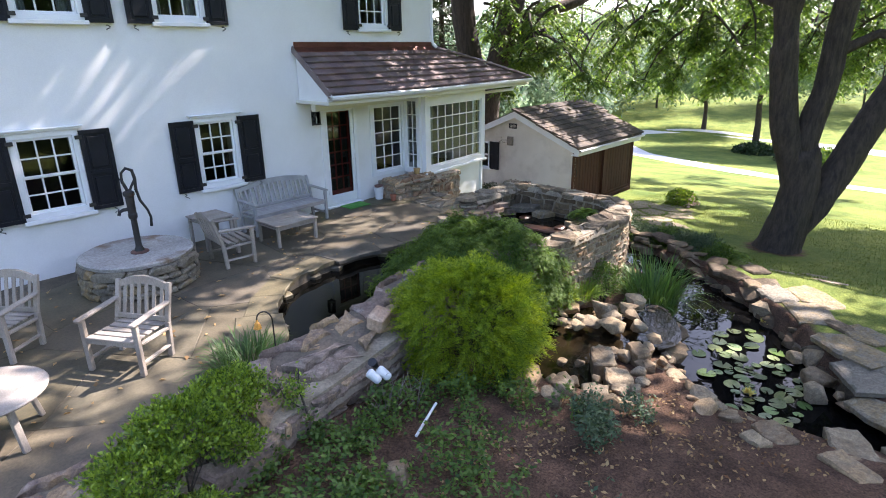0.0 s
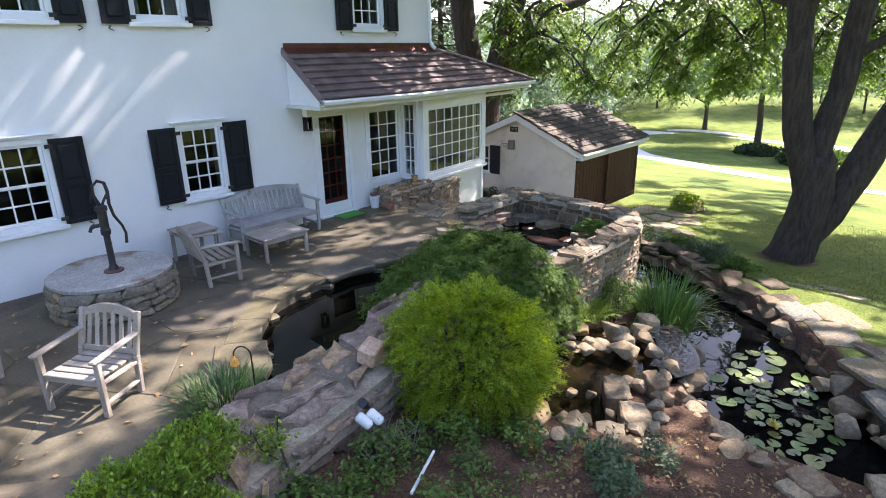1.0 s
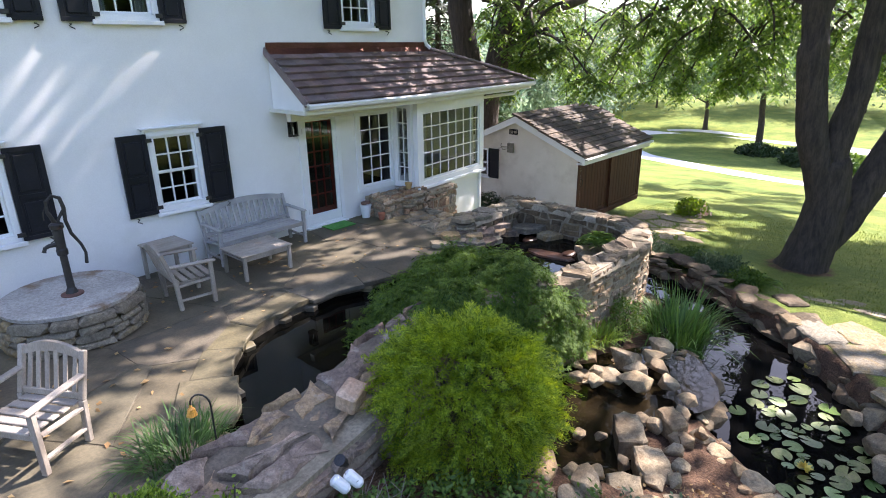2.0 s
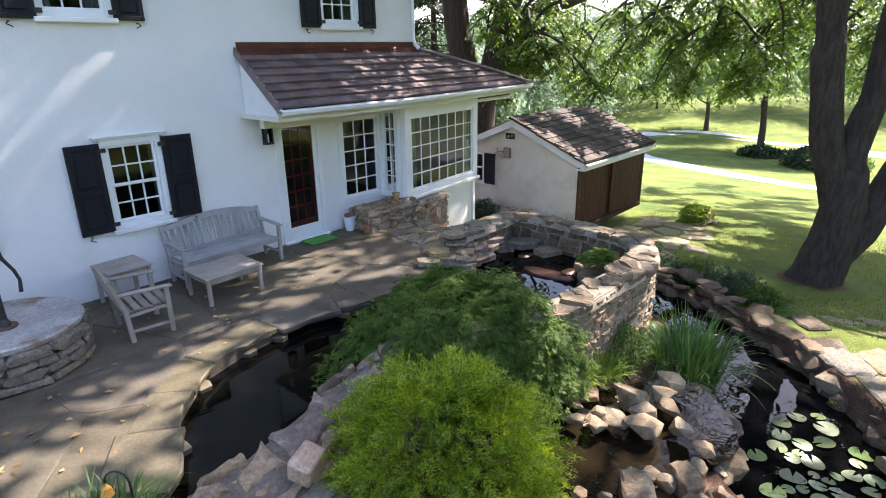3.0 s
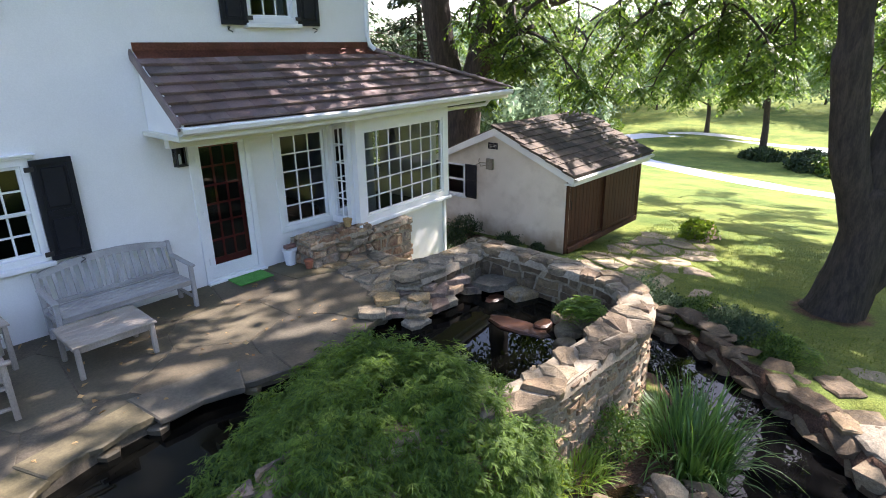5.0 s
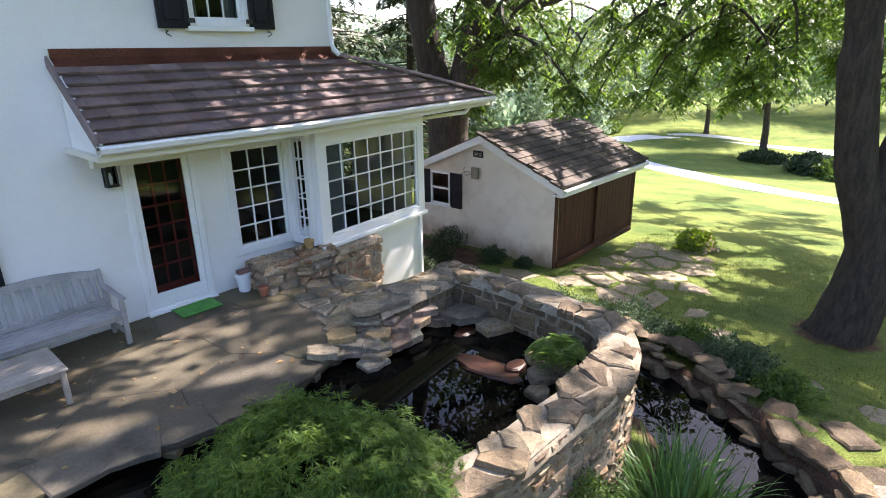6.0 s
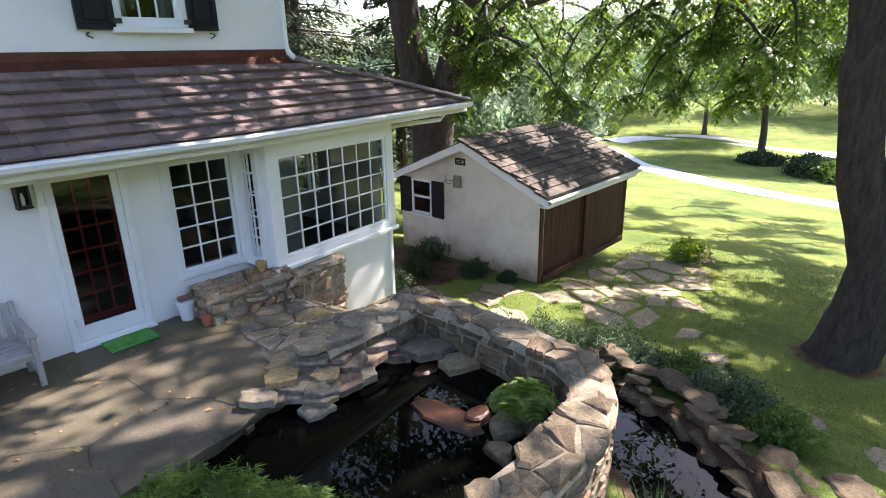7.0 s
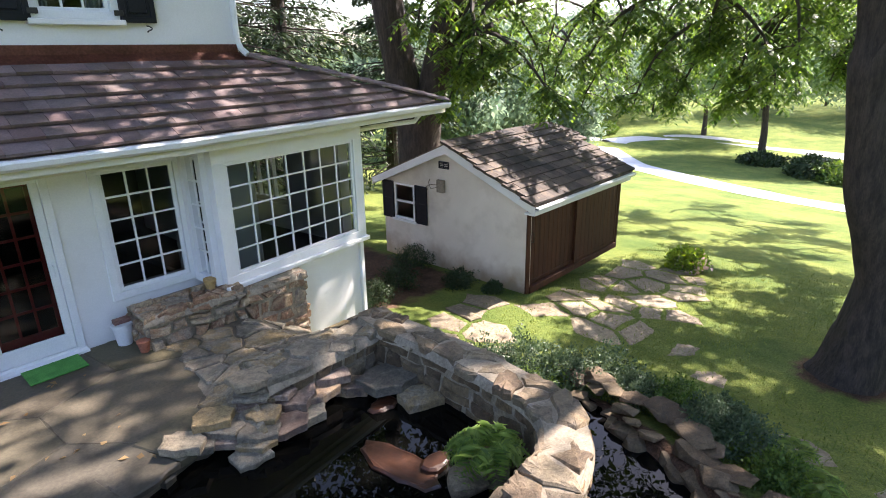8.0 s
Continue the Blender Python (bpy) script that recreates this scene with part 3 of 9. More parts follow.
def make_ground():
    def axis(lo, hi, step, far_lo, far_hi):
        mid = list(np.arange(lo, hi + 1e-6, step))
        out, d, v = [], step, hi
        while v < far_hi:
            d *= 1.16
            v += d
            out.append(v)
        back, d, v = [], step, lo
        while v > far_lo:
            d *= 1.16
            v -= d
            back.append(v)
        return np.array(back[::-1] + mid + out)
    xs, ys = axis(-2, 20, 0.16, -1400, 1600), axis(-2, 11, 0.16, -1400, 1500)
    X, Y = np.meshgrid(xs, ys, indexing="ij")
    Z = ground_z(X, Y)
    ny = len(ys)
    verts = np.stack([X.ravel(), Y.ravel(), Z.ravel()], -1).tolist()
    faces = [(i * ny + j, (i + 1) * ny + j, (i + 1) * ny + j + 1, i * ny + j + 1) for i in range(len(xs) - 1) for j in range(ny - 1)]
    mat, N, L, P = node_mat("lawn and planting bed")
    me = mesh_of("ground", verts, faces, mat, True)
    bed = np.clip(0.5 - inside(BED, X, Y) / 0.5, 0, 1)
    shore = np.clip(1 - (inside(POND_B, X, Y) - 0.2) / 0.5, 0, 1)
    dark = np.clip((X - 11.2) / 0.5, 0, 1) * np.clip((17.6 - X) / 1.0, 0, 1) * np.clip((Y - 10.8) / 1.2, 0, 1)
    ring = np.clip(1.25 - np.hypot(X - 18.4, Y - 3.6), 0, 1)
    attr = me.attributes.new("soil", "FLOAT", "POINT")
    attr.data.foreach_set("value", np.maximum.reduce([bed, shore, dark, ring]).ravel().astype(np.float32))
    at = N.new("ShaderNodeAttribute")
    at.attribute_name = "soil"
    pos = N.new("ShaderNodeNewGeometry").outputs["Position"]

    def noisy(sc, det=5.0):
        n = N.new("ShaderNodeTexNoise")
        n.inputs["Scale"].default_value, n.inputs["Detail"].default_value, n.inputs["Roughness"].default_value = sc, det, 0.65
        L.new(pos, n.inputs["Vector"])
        return n.outputs["Fac"]

    def ramp(fac, a, b, lo=0.35, hi=0.65):
        r = N.new("ShaderNodeValToRGB")
        r.color_ramp.elements[0].position, r.color_ramp.elements[1].position = lo, hi
        r.color_ramp.elements[0].color, r.color_ramp.elements[1].color = (*a, 1), (*b, 1)
        L.new(fac, r.inputs[0])
        return r.outputs[0]

    def mix(fac, a, b, mode="MIX"):
        m = N.new("ShaderNodeMix")
        m.data_type, m.blend_type = "RGBA", mode
        if isinstance(fac, float):
            m.inputs[0].default_value = fac
        else:
            L.new(fac, m.inputs[0])
        L.new(a, m.inputs[6])
        L.new(b, m.inputs[7])
        return m.outputs[2]

    grass = mix(1.0, ramp(noisy(0.35), (0.088, 0.138, 0.032), (0.2, 0.235, 0.058)), ramp(noisy(30.0), (0.62, 0.62, 0.62), (1.25, 1.25, 1.2)), "MULTIPLY")
    grass = mix(1.0, grass, ramp(noisy(4.0), (0.82, 0.86, 0.8), (1.15, 1.08, 1.0)), "MULTIPLY")
    soil = mix(1.0, ramp(noisy(2.2), (0.066, 0.04, 0.027), (0.145, 0.088, 0.058)), ramp(noisy(45.0), (0.5, 0.5, 0.5), (1.5, 1.45, 1.4)), "MULTIPLY")
    soft = N.new("ShaderNodeMath")
    soft.operation = "MULTIPLY_ADD"
    soft.inputs[1].default_value = 0.9
    L.new(noisy(3.0), soft.inputs[0])
    L.new(at.outputs["Fac"], soft.inputs[2])
    edge = N.new("ShaderNodeMapRange")
    edge.inputs[1].default_value, edge.inputs[2].default_value = 0.8, 1.05
    L.new(soft.outputs[0], edge.inputs[0])
    L.new(mix(edge.outputs[0], grass, soil), P.inputs["Base Color"])
    P.inputs["Roughness"].default_value = 0.95
    P.inputs["Specular IOR Level"].default_value = 0.15
    bp = N.new("ShaderNodeBump")
    bp.inputs["Strength"].default_value, bp.inputs["Distance"].default_value = 0.8, 0.05
    L.new(noisy(26.0), bp.inputs["Height"])
    L.new(bp.outputs[0], P.inputs["Normal"])
    return tagged(new("ground", me), "mown green lawn sloping away, with a brown mulch bed", "ground", kind="structure")


make_ground()


def flat_water(name, outline, z, material, label):
    me = mesh_of(name, [(x, y, z) for x, y in outline], [tuple(range(len(outline)))], material)
    return tagged(new(name, me), label, "water", kind="structure")


def grown(poly, d):
    """An outline pushed outwards."""
    cx, cy = sum(p[0] for p in poly) / len(poly), sum(p[1] for p in poly) / len(poly)
    out = []
    for i, p in enumerate(poly):
        a, b = Vector(poly[i - 1]), Vector(poly[(i + 1) % len(poly)])
        t = (b - a).normalized()
        n = Vector((t.y, -t.x))
        q = Vector(p) + n * d
        if inside(poly, q.x, q.y) < 0:
            q = Vector(p) - n * d
        out.append((q.x, q.y))
    return out


flat_water("pond_water", grown(POND_A, 0.22), WATER_A, POND_WATER, "still black water of the patio fish pond")
flat_water("lily_pond_water", grown(POND_B, 0.3), WATER_B, LILY_WATER, "dark rippled water with bright sky reflections")
flat_water("pool_water", grown(POOL, 0.2), WATER_POOL, STREAM_WATER, "shallow brown running water between rocks")

# ---- the patio ----
patio = thing("patio", "shaded grey flagstone patio with wide dirty joints", "patio", kind="structure")
PATIO_EDGE = [(-9, 4.45), (0.3, 4.75), (1.4, 4.55), (2.6, 5.35), (3.2, 5.75), (3.42, 6.0), (3.75, 6.62), (4.4, 7.3), (5.1, 7.52), (6.05, 7.62), (6.85, 7.38), (7.85, 7.38), (8.4, 7.55), (9.0, 7.75), (9.4, 8.5), (10.2, 8.9), (10.3, 9.8), (10.3, 10.42), (-9, 10.42)]


def make_patio():
    bm = bmesh.new()
    low = [bm.verts.new((x, y, -0.5)) for x, y in PATIO_EDGE]
    top = [bm.verts.new((x, y, -0.006)) for x, y in PATIO_EDGE]
    n = len(low)
    for i in range(n):
        bm.faces.new((low[i], low[(i + 1) % n], top[(i + 1) % n], top[i]))
    bm.faces.new(top)
    part("joint_bed", bm, MORTAR, patio)
    r = random.Random(11)
    for c, poly in cells(-3.2, 10.4, 4.4, 10.6, 1.05, r, 0.4, 0.003, 1.2, 0.15):
        if inside(PATIO_EDGE, c.x, c.y) > -0.05:
            continue
        poly = roughen(poly, r, 0.012, 0.3)
        keep = []
        for p in poly:
            k = 1.0
            while k > 0.2 and inside(PATIO_EDGE, *(c + (p - c) * k)) > -0.02 + 0.07 * (r.random() - 0.3):
                k -= 0.04
            keep.append(c + (p - c) * k)
        bm = bmesh.new()
        slab(bm, keep, -0.05, r.uniform(-0.003, 0.004), 0.004, 0.0015, r)
        part("flagstone", bm, FLAG, patio)
    # the rim stones overhang the pond
    rim = curve_through(PATIO_EDGE[4:14], 5)
    pts = along(rim, 0.02)
    i = 0
    while i < len(pts) - 12:
        w = r.uniform(0.5, 1.1)
        j = min(len(pts) - 1, i + int(w / 0.02))
        n0, n1 = pts[i], pts[j]
        depth = r.uniform(0.3, 0.55)
        out = r.uniform(0.04, 0.16)
        m = max(2, (j - i) // 6)
        near = [Vector((pts[i + (j - i) * k // m][0] + math.sin(pts[i + (j - i) * k // m][2]) * (out + r.uniform(-0.02, 0.03)), pts[i + (j - i) * k // m][1] - math.cos(pts[i + (j - i) * k // m][2]) * (out + r.uniform(-0.02, 0.03)))) for k in range(m + 1)]
        far = [Vector((q[0] - math.sin(q[2]) * depth, q[1] + math.cos(q[2]) * depth)) for q in (n1, n0)]
        bm = bmesh.new()
        slab(bm, near + far, -0.05 - r.uniform(0, 0.025), 0.006 + r.uniform(0, 0.012), 0.015, 0.004, r)
        part("rim_stone", bm, FLAG, patio)
        # thinner ragged stones below the overhang
        for _ in range(1):
            q = pts[r.randint(i, j)]
            bm = bmesh.new()
            o2 = out + r.uniform(-0.03, 0.05)
            c2 = Vector((q[0] + math.sin(q[2]) * (o2 - 0.1), q[1] - math.cos(q[2]) * (o2 - 0.1)))
            poly = [c2 + Vector((math.cos(a), math.sin(a))) * r.uniform(0.09, 0.17) for a in [k * math.tau / 7 for k in range(7)]]
            slab(bm, poly, -0.2, -0.09, 0.02, 0.01, r)
            part("under_stone", bm, FLAG, patio)
        i = j


make_patio()

# ---- stone walls ----
BLOCKS = [blob_stone("wall_stone", BANK_STONE, k, 1.0, 18, 6.0, 0.04) for k in range(8)]
ROCKS = [blob_stone("rock", BOULDER, 20 + k, 0.95, 16, 3.6, 0.06) for k in range(14)]
SMOOTH_ROCKS = [blob_stone("cobble", BOULDER, 40 + k, 0.8, 30, 2.4, 0.07) for k in range(6)]


def wall_strip(line, width, z0, z1):
    """The body of a wall that follows a line; z0 and z1 may change along it."""
    bm = bmesh.new()
    rings = []
    for i, p in enumerate(line):
        a, b = Vector(line[max(i - 1, 0)]), Vector(line[min(i + 1, len(line) - 1)])
        t = (b - a).normalized()
        n = Vector((-t.y, t.x)) * width / 2
        q = Vector(p)
        lo = z0(q.x, q.y) if callable(z0) else z0
        hi = z1(q.x, q.y) if callable(z1) else z1
        rings.append([bm.verts.new(v) for v in ((*(q + n), lo), (*(q + n), hi), (*(q - n), hi), (*(q - n), lo))])
    for u, v in zip(rings, rings[1:]):
        for k in range(4):
            bm.faces.new((u[k], u[(k + 1) % 4], v[(k + 1) % 4], v[k]))
    bm.faces.new(rings[0][::-1])
    bm.faces.new(rings[-1])
    return bm


def strip_at(pts, s, o):
    """The plan point at s metres along a line and o metres to its left."""
    i = min(max(int(s / 0.01), 0), len(pts) - 1)
    x, y, a = pts[i]
    e = s - i * 0.01
    return Vector((x + math.cos(a) * e - math.sin(a) * o, y + math.sin(a) * e + math.cos(a) * o))


def smooth_line(line):
    """Even points along a line, with directions that turn gently."""
    pts = along(line, 0.01)
    out, w = [], 14
    for i, p in enumerate(pts):
        a, b = pts[max(0, i - w)], pts[min(len(pts) - 1, i + w)]
        out.append((p[0], p[1], math.atan2(b[1] - a[1], b[0] - a[0])))
    return out


def rubble_face(parent, line, offset, z0, z1, r, size=0.17, proud=0.035, name="wall_stone", stretch=1.5, material=None, gap=0.008):
    """Field stones of uneven outline, bedded in mortar, on one side of a wall."""
    pts = smooth_line(line)
    total = len(pts) * 0.01
    low = min(z0(p[0], p[1]) for p in pts) if callable(z0) else z0
    top = max(z1(p[0], p[1]) for p in pts) if callable(z1) else z1
    out = 1 if offset >= 0 else -1
    for c, poly in courses(0, total, low, top, size * 0.8, r, stretch, gap):
        q = strip_at(pts, c.x, 0)
        if callable(z0) and c.y < z0(q.x, q.y) - 0.05:
            continue
        if callable(z1) and c.y > z1(q.x, q.y):
            continue
        poly = [Vector((min(max(p.x, 0), total), min(max(p.y, low - 0.05), top))) for p in poly]
        bm = bmesh.new()
        if out < 0:
            poly = poly[::-1]
        chunk(bm, poly, 0.07, r, 0.022 + 0.25 * proud, 0.2)
        lift = proud * r.uniform(0.25, 1.25)
        tx, ty = r.uniform(-0.08, 0.08), r.uniform(-0.12, 0.12)
        for v in bm.verts:
            d = v.co.z + lift + (v.co.x - c.x) * tx + (v.co.y - c.y) * ty
            g = strip_at(pts, v.co.x, offset + out * d)
            v.co = Vector((g.x, g.y, v.co.y))
        if out < 0:
            bmesh.ops.reverse_faces(bm, faces=bm.faces[:])
        bmesh.ops.recalc_face_normals(bm, faces=bm.faces[:])
        part(name, bm, material or RUBBLE, parent)


def cap_run(parent, line, width, z, r, size=0.36, material=None, wob=0.015, thick=0.09, slope=0.0, stretch=1.3, mortar=None, coursed=False):
    """Broken flat stones of uneven outline on top of a wall; slope: fall towards its right side."""
    pts = smooth_line(line)
    total = len(pts) * 0.01
    # the uneven mortar between the stones
    bm = bmesh.new()
    rows = []
    for i in range(int(total / 0.05) + 1):
        row = []
        for k in range(13):
            o = (k / 12 - 0.5) * (width + 0.02)
            q = strip_at(pts, i * 0.05, o)
            zz = z(q.x, q.y) if callable(z) else z
            row.append(bm.verts.new((q.x, q.y, zz - 0.034 + o * slope + 0.02 * noise.noise(Vector((q.x * 5, q.y * 5, 1))) + 0.012 * noise.noise(Vector((q.x * 15, q.y * 15, 4))) - (0.1 if k in (0, 12) else 0))))
        rows.append(row)
    for a, b in zip(rows, rows[1:]):
        for k in range(12):
            bm.faces.new((a[k], b[k], b[k + 1], a[k + 1]))
    bmesh.ops.recalc_face_normals(bm, faces=bm.faces[:])
    part("mortar_bed", bm, mortar or WALL_MORTAR, parent, "", True)
    stones = courses(0, total, -width / 2, width / 2, size, r, stretch, 0.004, 0.75) if coursed else cells(0, total, -width / 2, width / 2, size * 0.85, r, 0.47, 0.004, stretch, 0.3)
    for c, poly in stones:
        lim = width / 2 + r.uniform(-0.02, 0.04)
        poly = [Vector((min(max(p.x, 0), total), min(max(p.y, -lim - r.uniform(0, 0.03)), lim + r.uniform(0, 0.03)))) for p in roughen(poly, r, 0.025, 0.12)]
        q = strip_at(pts, c.x, c.y)
        zz = (z(q.x, q.y) if callable(z) else z) + r.uniform(-wob, wob)
        bm = bmesh.new()
        chunk(bm, poly, thick, r, 0.028, 0.14, 0.55)
        tx, ty = r.uniform(-0.09, 0.09), r.uniform(-0.12, 0.12)
        for v in bm.verts:
            g = strip_at(pts, v.co.x, v.co.y)
            v.co = Vector((g.x, g.y, zz + v.co.z + v.co.y * slope + (v.co.x - c.x) * tx + (v.co.y - c.y) * ty))
        bmesh.ops.recalc_face_normals(bm, faces=bm.faces[:])
        part("cap_stone", bm, material or CAPSTONE, parent)


def make_pond_wall():
    """The tall curved wall that holds the fish pond above the lily pond."""
    r = random.Random(5)
    wall = thing("pond_wall", "curved brown field stone pond wall with broken cap stones", "stone wall", kind="structure")
    near = curve_through([(6.2, 5.2), (7.1, 4.95), (7.82, 4.67), (8.6, 4.62), (9.55, 4.58), (10.35, 4.75), (10.75, 5.15), (10.9, 5.85), (10.97, 6.7), (10.95, 7.45), (11.0, 7.9)], 6)
    part("wall_core", wall_strip(near, 0.38, -2.0, 0.402), WALL_MORTAR, wall)
    foot = lambda x, y: float(np.interp(x, (6.2, 7.3, 8.3, 9.6, 10.4), (-0.1, -0.3, -0.75, -1.25, -1.6)))
    rubble_face(wall, near[3:44], -0.18, foot, 0.38, r, 0.145)
    rubble_face(wall, near[18:], 0.18, -0.3, 0.38, r, 0.27, 0.05, name="inner_stone", stretch=1.5, material=BANK_STONE, gap=0.003)
    cap_run(wall, near, 0.44, 0.425, r, 0.31, None, 0.02, 0.1, 0.0, 1.35)
    arm = [(11.05, 7.75), (10.1, 7.72), (9.3, 7.72)]
    part("arm_core", wall_strip(arm, 0.36, -0.6, 0.33), WALL_MORTAR, wall)
    rubble_face(wall, arm, 0.18, -0.3, 0.32, r, 0.22, name="inner_stone", material=CAPSTONE)
    cap_run(wall, arm, 0.5, 0.36, r, 0.36, LEDGE_STONE, 0.03, 0.09, 0.0, 1.3)
    return wall


pond_wall = make_pond_wall()


def make_near_wall():
    """The low rough wall between the patio and the planting bed."""
    r = random.Random(9)
    wall = thing("garden_wall", "low rough brown stone garden wall topped with broken stones", "stone wall", kind="structure")
    line = curve_through([(-6.0, 4.65), (-1.0, 4.6), (0.6, 4.4), (1.6, 4.3), (2.35, 4.5), (3.2, 4.62), (4.2, 4.8), (5.2, 5.05), (6.2, 5.2)], 6)
    top = lambda x, y: float(np.interp(x, (-6, 0.2, 1.2, 2.4, 3.5, 4.5), (0.03, 0.04, 0.16, 0.24, 0.29, 0.33)))
    part("wall_core", wall_strip(line, 0.72, -0.6, lambda x, y: top(x, y) - 0.07), WALL_MORTAR, wall)
    rubble_face(wall, line[10:], -0.40, -0.3, lambda x, y: top(x, y) - 0.12, r, 0.26, 0.05, material=STRATA)
    cap_run(wall, line, 0.92, top, r, 0.23, STRATA, 0.05, 0.18, 0.24, 2.3, EARTH_MORTAR, True)
    return wall


make_near_wall()


def make_pier():
    """The stone ledge below the bay window."""
    r = random.Random(3)
    wall = thing("window_ledge_wall", "rough mortared stone ledge wall below the bay window", "stone wall", kind="structure")
    bm = bmesh.new()
    box(bm, (9.08, 9.77, -0.6), (10.42, 10.38, 0.40))
    part("wall_core", bm, WALL_MORTAR, wall)
    bm = bmesh.new()
    box(bm, (10.42, 9.72, -1.4), (11.30, 9.96, 0.36))
    part("wall_core", bm, WALL_MORTAR, wall)
    rubble_face(wall, [(9.06, 9.76), (11.32, 9.71)], -0.0001, lambda x, y: float(np.interp(x, (9, 10.2, 11.3), (-0.05, -0.2, -0.85))), 0.40, r, 0.29, 0.06, stretch=1.2, material=PIER_STONE, gap=0.014)
    rubble_face(wall, [(9.07, 10.4), (9.07, 9.74)], -0.0001, -0.02, 0.40, r, 0.26, 0.05, stretch=1.1, material=PIER_STONE, gap=0.014)
    rubble_face(wall, [(11.31, 9.70), (11.31, 9.97)], -0.0001, -0.85, 0.36, r, 0.2, 0.06, stretch=1.0, material=PIER_STONE)
    cap_run(wall, [(9.03, 9.98), (10.35, 9.94)], 0.5, 0.46, r, 0.26, PIER_STONE, 0.045, 0.08, 0.0, 1.3, None, True)
    cap_run(wall, [(10.35, 9.8), (11.36, 9.8)], 0.22, 0.42, r, 0.2, PIER_STONE, 0.03, 0.08)
    # sloping apron of stones between patio, ledge wall and pond wall
    lift = lambda x, y: 0.015 + 0.30 * min(1, max(0, (8.75 - y) / 0.85)) * min(1, max(0, (x - 9.0) / 0.5)) - 0.5 * min(1, max(0, (x - 10.3) / 0.9)) * min(1, max(0, (y - 8.3) / 0.8))
    bm = bmesh.new()
    grid = [[bm.verts.new((9.02 + i * 0.13, 7.9 + j * 0.13, lift(9.02 + i * 0.13, 7.9 + j * 0.13) - 0.022)) for j in range(15)] for i in range(17)]
    for i in range(16):
        for j in range(14):
            bm.faces.new((grid[i][j], grid[i + 1][j], grid[i + 1][j + 1], grid[i][j + 1]))
    part("apron_bed", bm, WALL_MORTAR, wall)
    for c, poly in cells(9.05, 11.1, 7.95, 9.68, 0.28, r, 0.46, 0.012, 1.4, 0.3):
        bm = bmesh.new()
        chunk(bm, roughen(poly, r, 0.02, 0.12), 0.1, r, 0.02, 0.1)
        for v in bm.verts:
            v.co.z += 0.014 + lift(v.co.x, v.co.y)
        part("apron_stone", bm, LEDGE_STONE, wall)


make_pier()


def make_shed_and_lawn_stones():
    r = random.Random(21)
    court = thing("flagstone_court", "sunlit irregular pale flagstones with grass joints", "paving", kind="structure")
    zone = [(12.4, 8.6), (14.0, 8.0), (16.0, 7.3), (18.6, 6.6), (21.6, 6.7), (23.2, 8.2), (22.8, 9.75), (17.4, 9.75), (16.2, 10.3), (14.6, 10.7), (13.4, 9.8)]
    for c, poly in cells(12.2, 23.4, 6.3, 10.4, 0.78, r, 0.4, 0.035, 1.2):
        if inside(zone, c.x, c.y) > -0.1 or r.random() < (0.2 if c.x < 16.5 else 0.04):
            continue
        pts = roughen(poly, r, 0.03, 0.25)
        z = float(ground_z(c.x, c.y))
        bm = bmesh.new()
        chunk(bm, roughen(pts, r, 0.02, 0.12), 0.12, r, 0.018, 0.1)
        up = z + r.uniform(0.008, 0.024)
        for v in bm.verts:
            v.co.z += up
        dx, dy = (float(ground_z(c.x + 0.3, c.y)) - z) / 0.3, (float(ground_z(c.x, c.y + 0.3)) - z) / 0.3
        for v in bm.verts:
            v.co.z += (v.co.x - c.x) * dx + (v.co.y - c.y) * dy
        part("flagstone", bm, PATH_STONE, court)
    for x, y, s in ((16.4, 5.3, 0.62), (15.0, 4.6, 0.6), (14.6, 3.6, 0.7), (14.2, 2.4, 0.75), (15.3, 2.0, 0.6), (13.6, 1.5, 0.7), (17.4, 6.1, 0.55)):
        poly = [Vector((x + s * math.cos(a) * r.uniform(0.6, 1.05), y + 0.62 * s * math.sin(a) * r.uniform(0.6, 1.05))) for a in [k * math.tau / 7 for k in range(7)]]
        z = float(ground_z(x, y))
        bm = bmesh.new()
        chunk(bm, roughen(poly, r, 0.03, 0.14), 0.12, r, 0.02, 0.1)
        for v in bm.verts:
            v.co.z += z + 0.012
        dx, dy = (float(ground_z(x + 0.3, y)) - z) / 0.3, (float(ground_z(x, y + 0.3)) - z) / 0.3
        for v in bm.verts:
            v.co.z += (v.co.x - x) * dx + (v.co.y - y) * dy
        tagged(part("stepping_stone", bm, PATH_STONE), "flat pale stepping stone sunk in the lawn", "stepping stone", "stepping stones")


make_shed_and_lawn_stones()


def make_drive():
    bm = bmesh.new()
    for line, w in ((curve_through([(34, -60), (42, -20), (48.0, 7.1), (52, 14.7), (56.8, 20.7), (64.7, 29), (75, 37.2), (82, 43), (88, 62)], 8), 4.4), (curve_through([(75, 37.2), (80.3, 38.6), (85, 38.4), (91.3, 33.5), (91.7, 28.2), (90.2, 22.7), (88, 15), (85, 5), (80, -20)], 8), 4.2)):
        prev = None
        for i, p in enumerate(line):
            a, b = Vector(line[max(i - 1, 0)]), Vector(line[min(i + 1, len(line) - 1)])
            t = (b - a).normalized()
            n = Vector((-t.y, t.x)) * w / 2
            q = Vector(p)
            row = [bm.verts.new((*(q + n * k), float(ground_z(*(q + n * k))) + 0.035)) for k in (-1, 0, 1)]
            if prev:
                bm.faces.new((prev[0], row[0], row[1], prev[1]))
                bm.faces.new((prev[1], row[1], row[2], prev[2]))
            prev = row
    tagged(part("drive", bm, DRIVE), "pale sunlit drive curving across the lawn", "road", kind="structure")


make_drive()


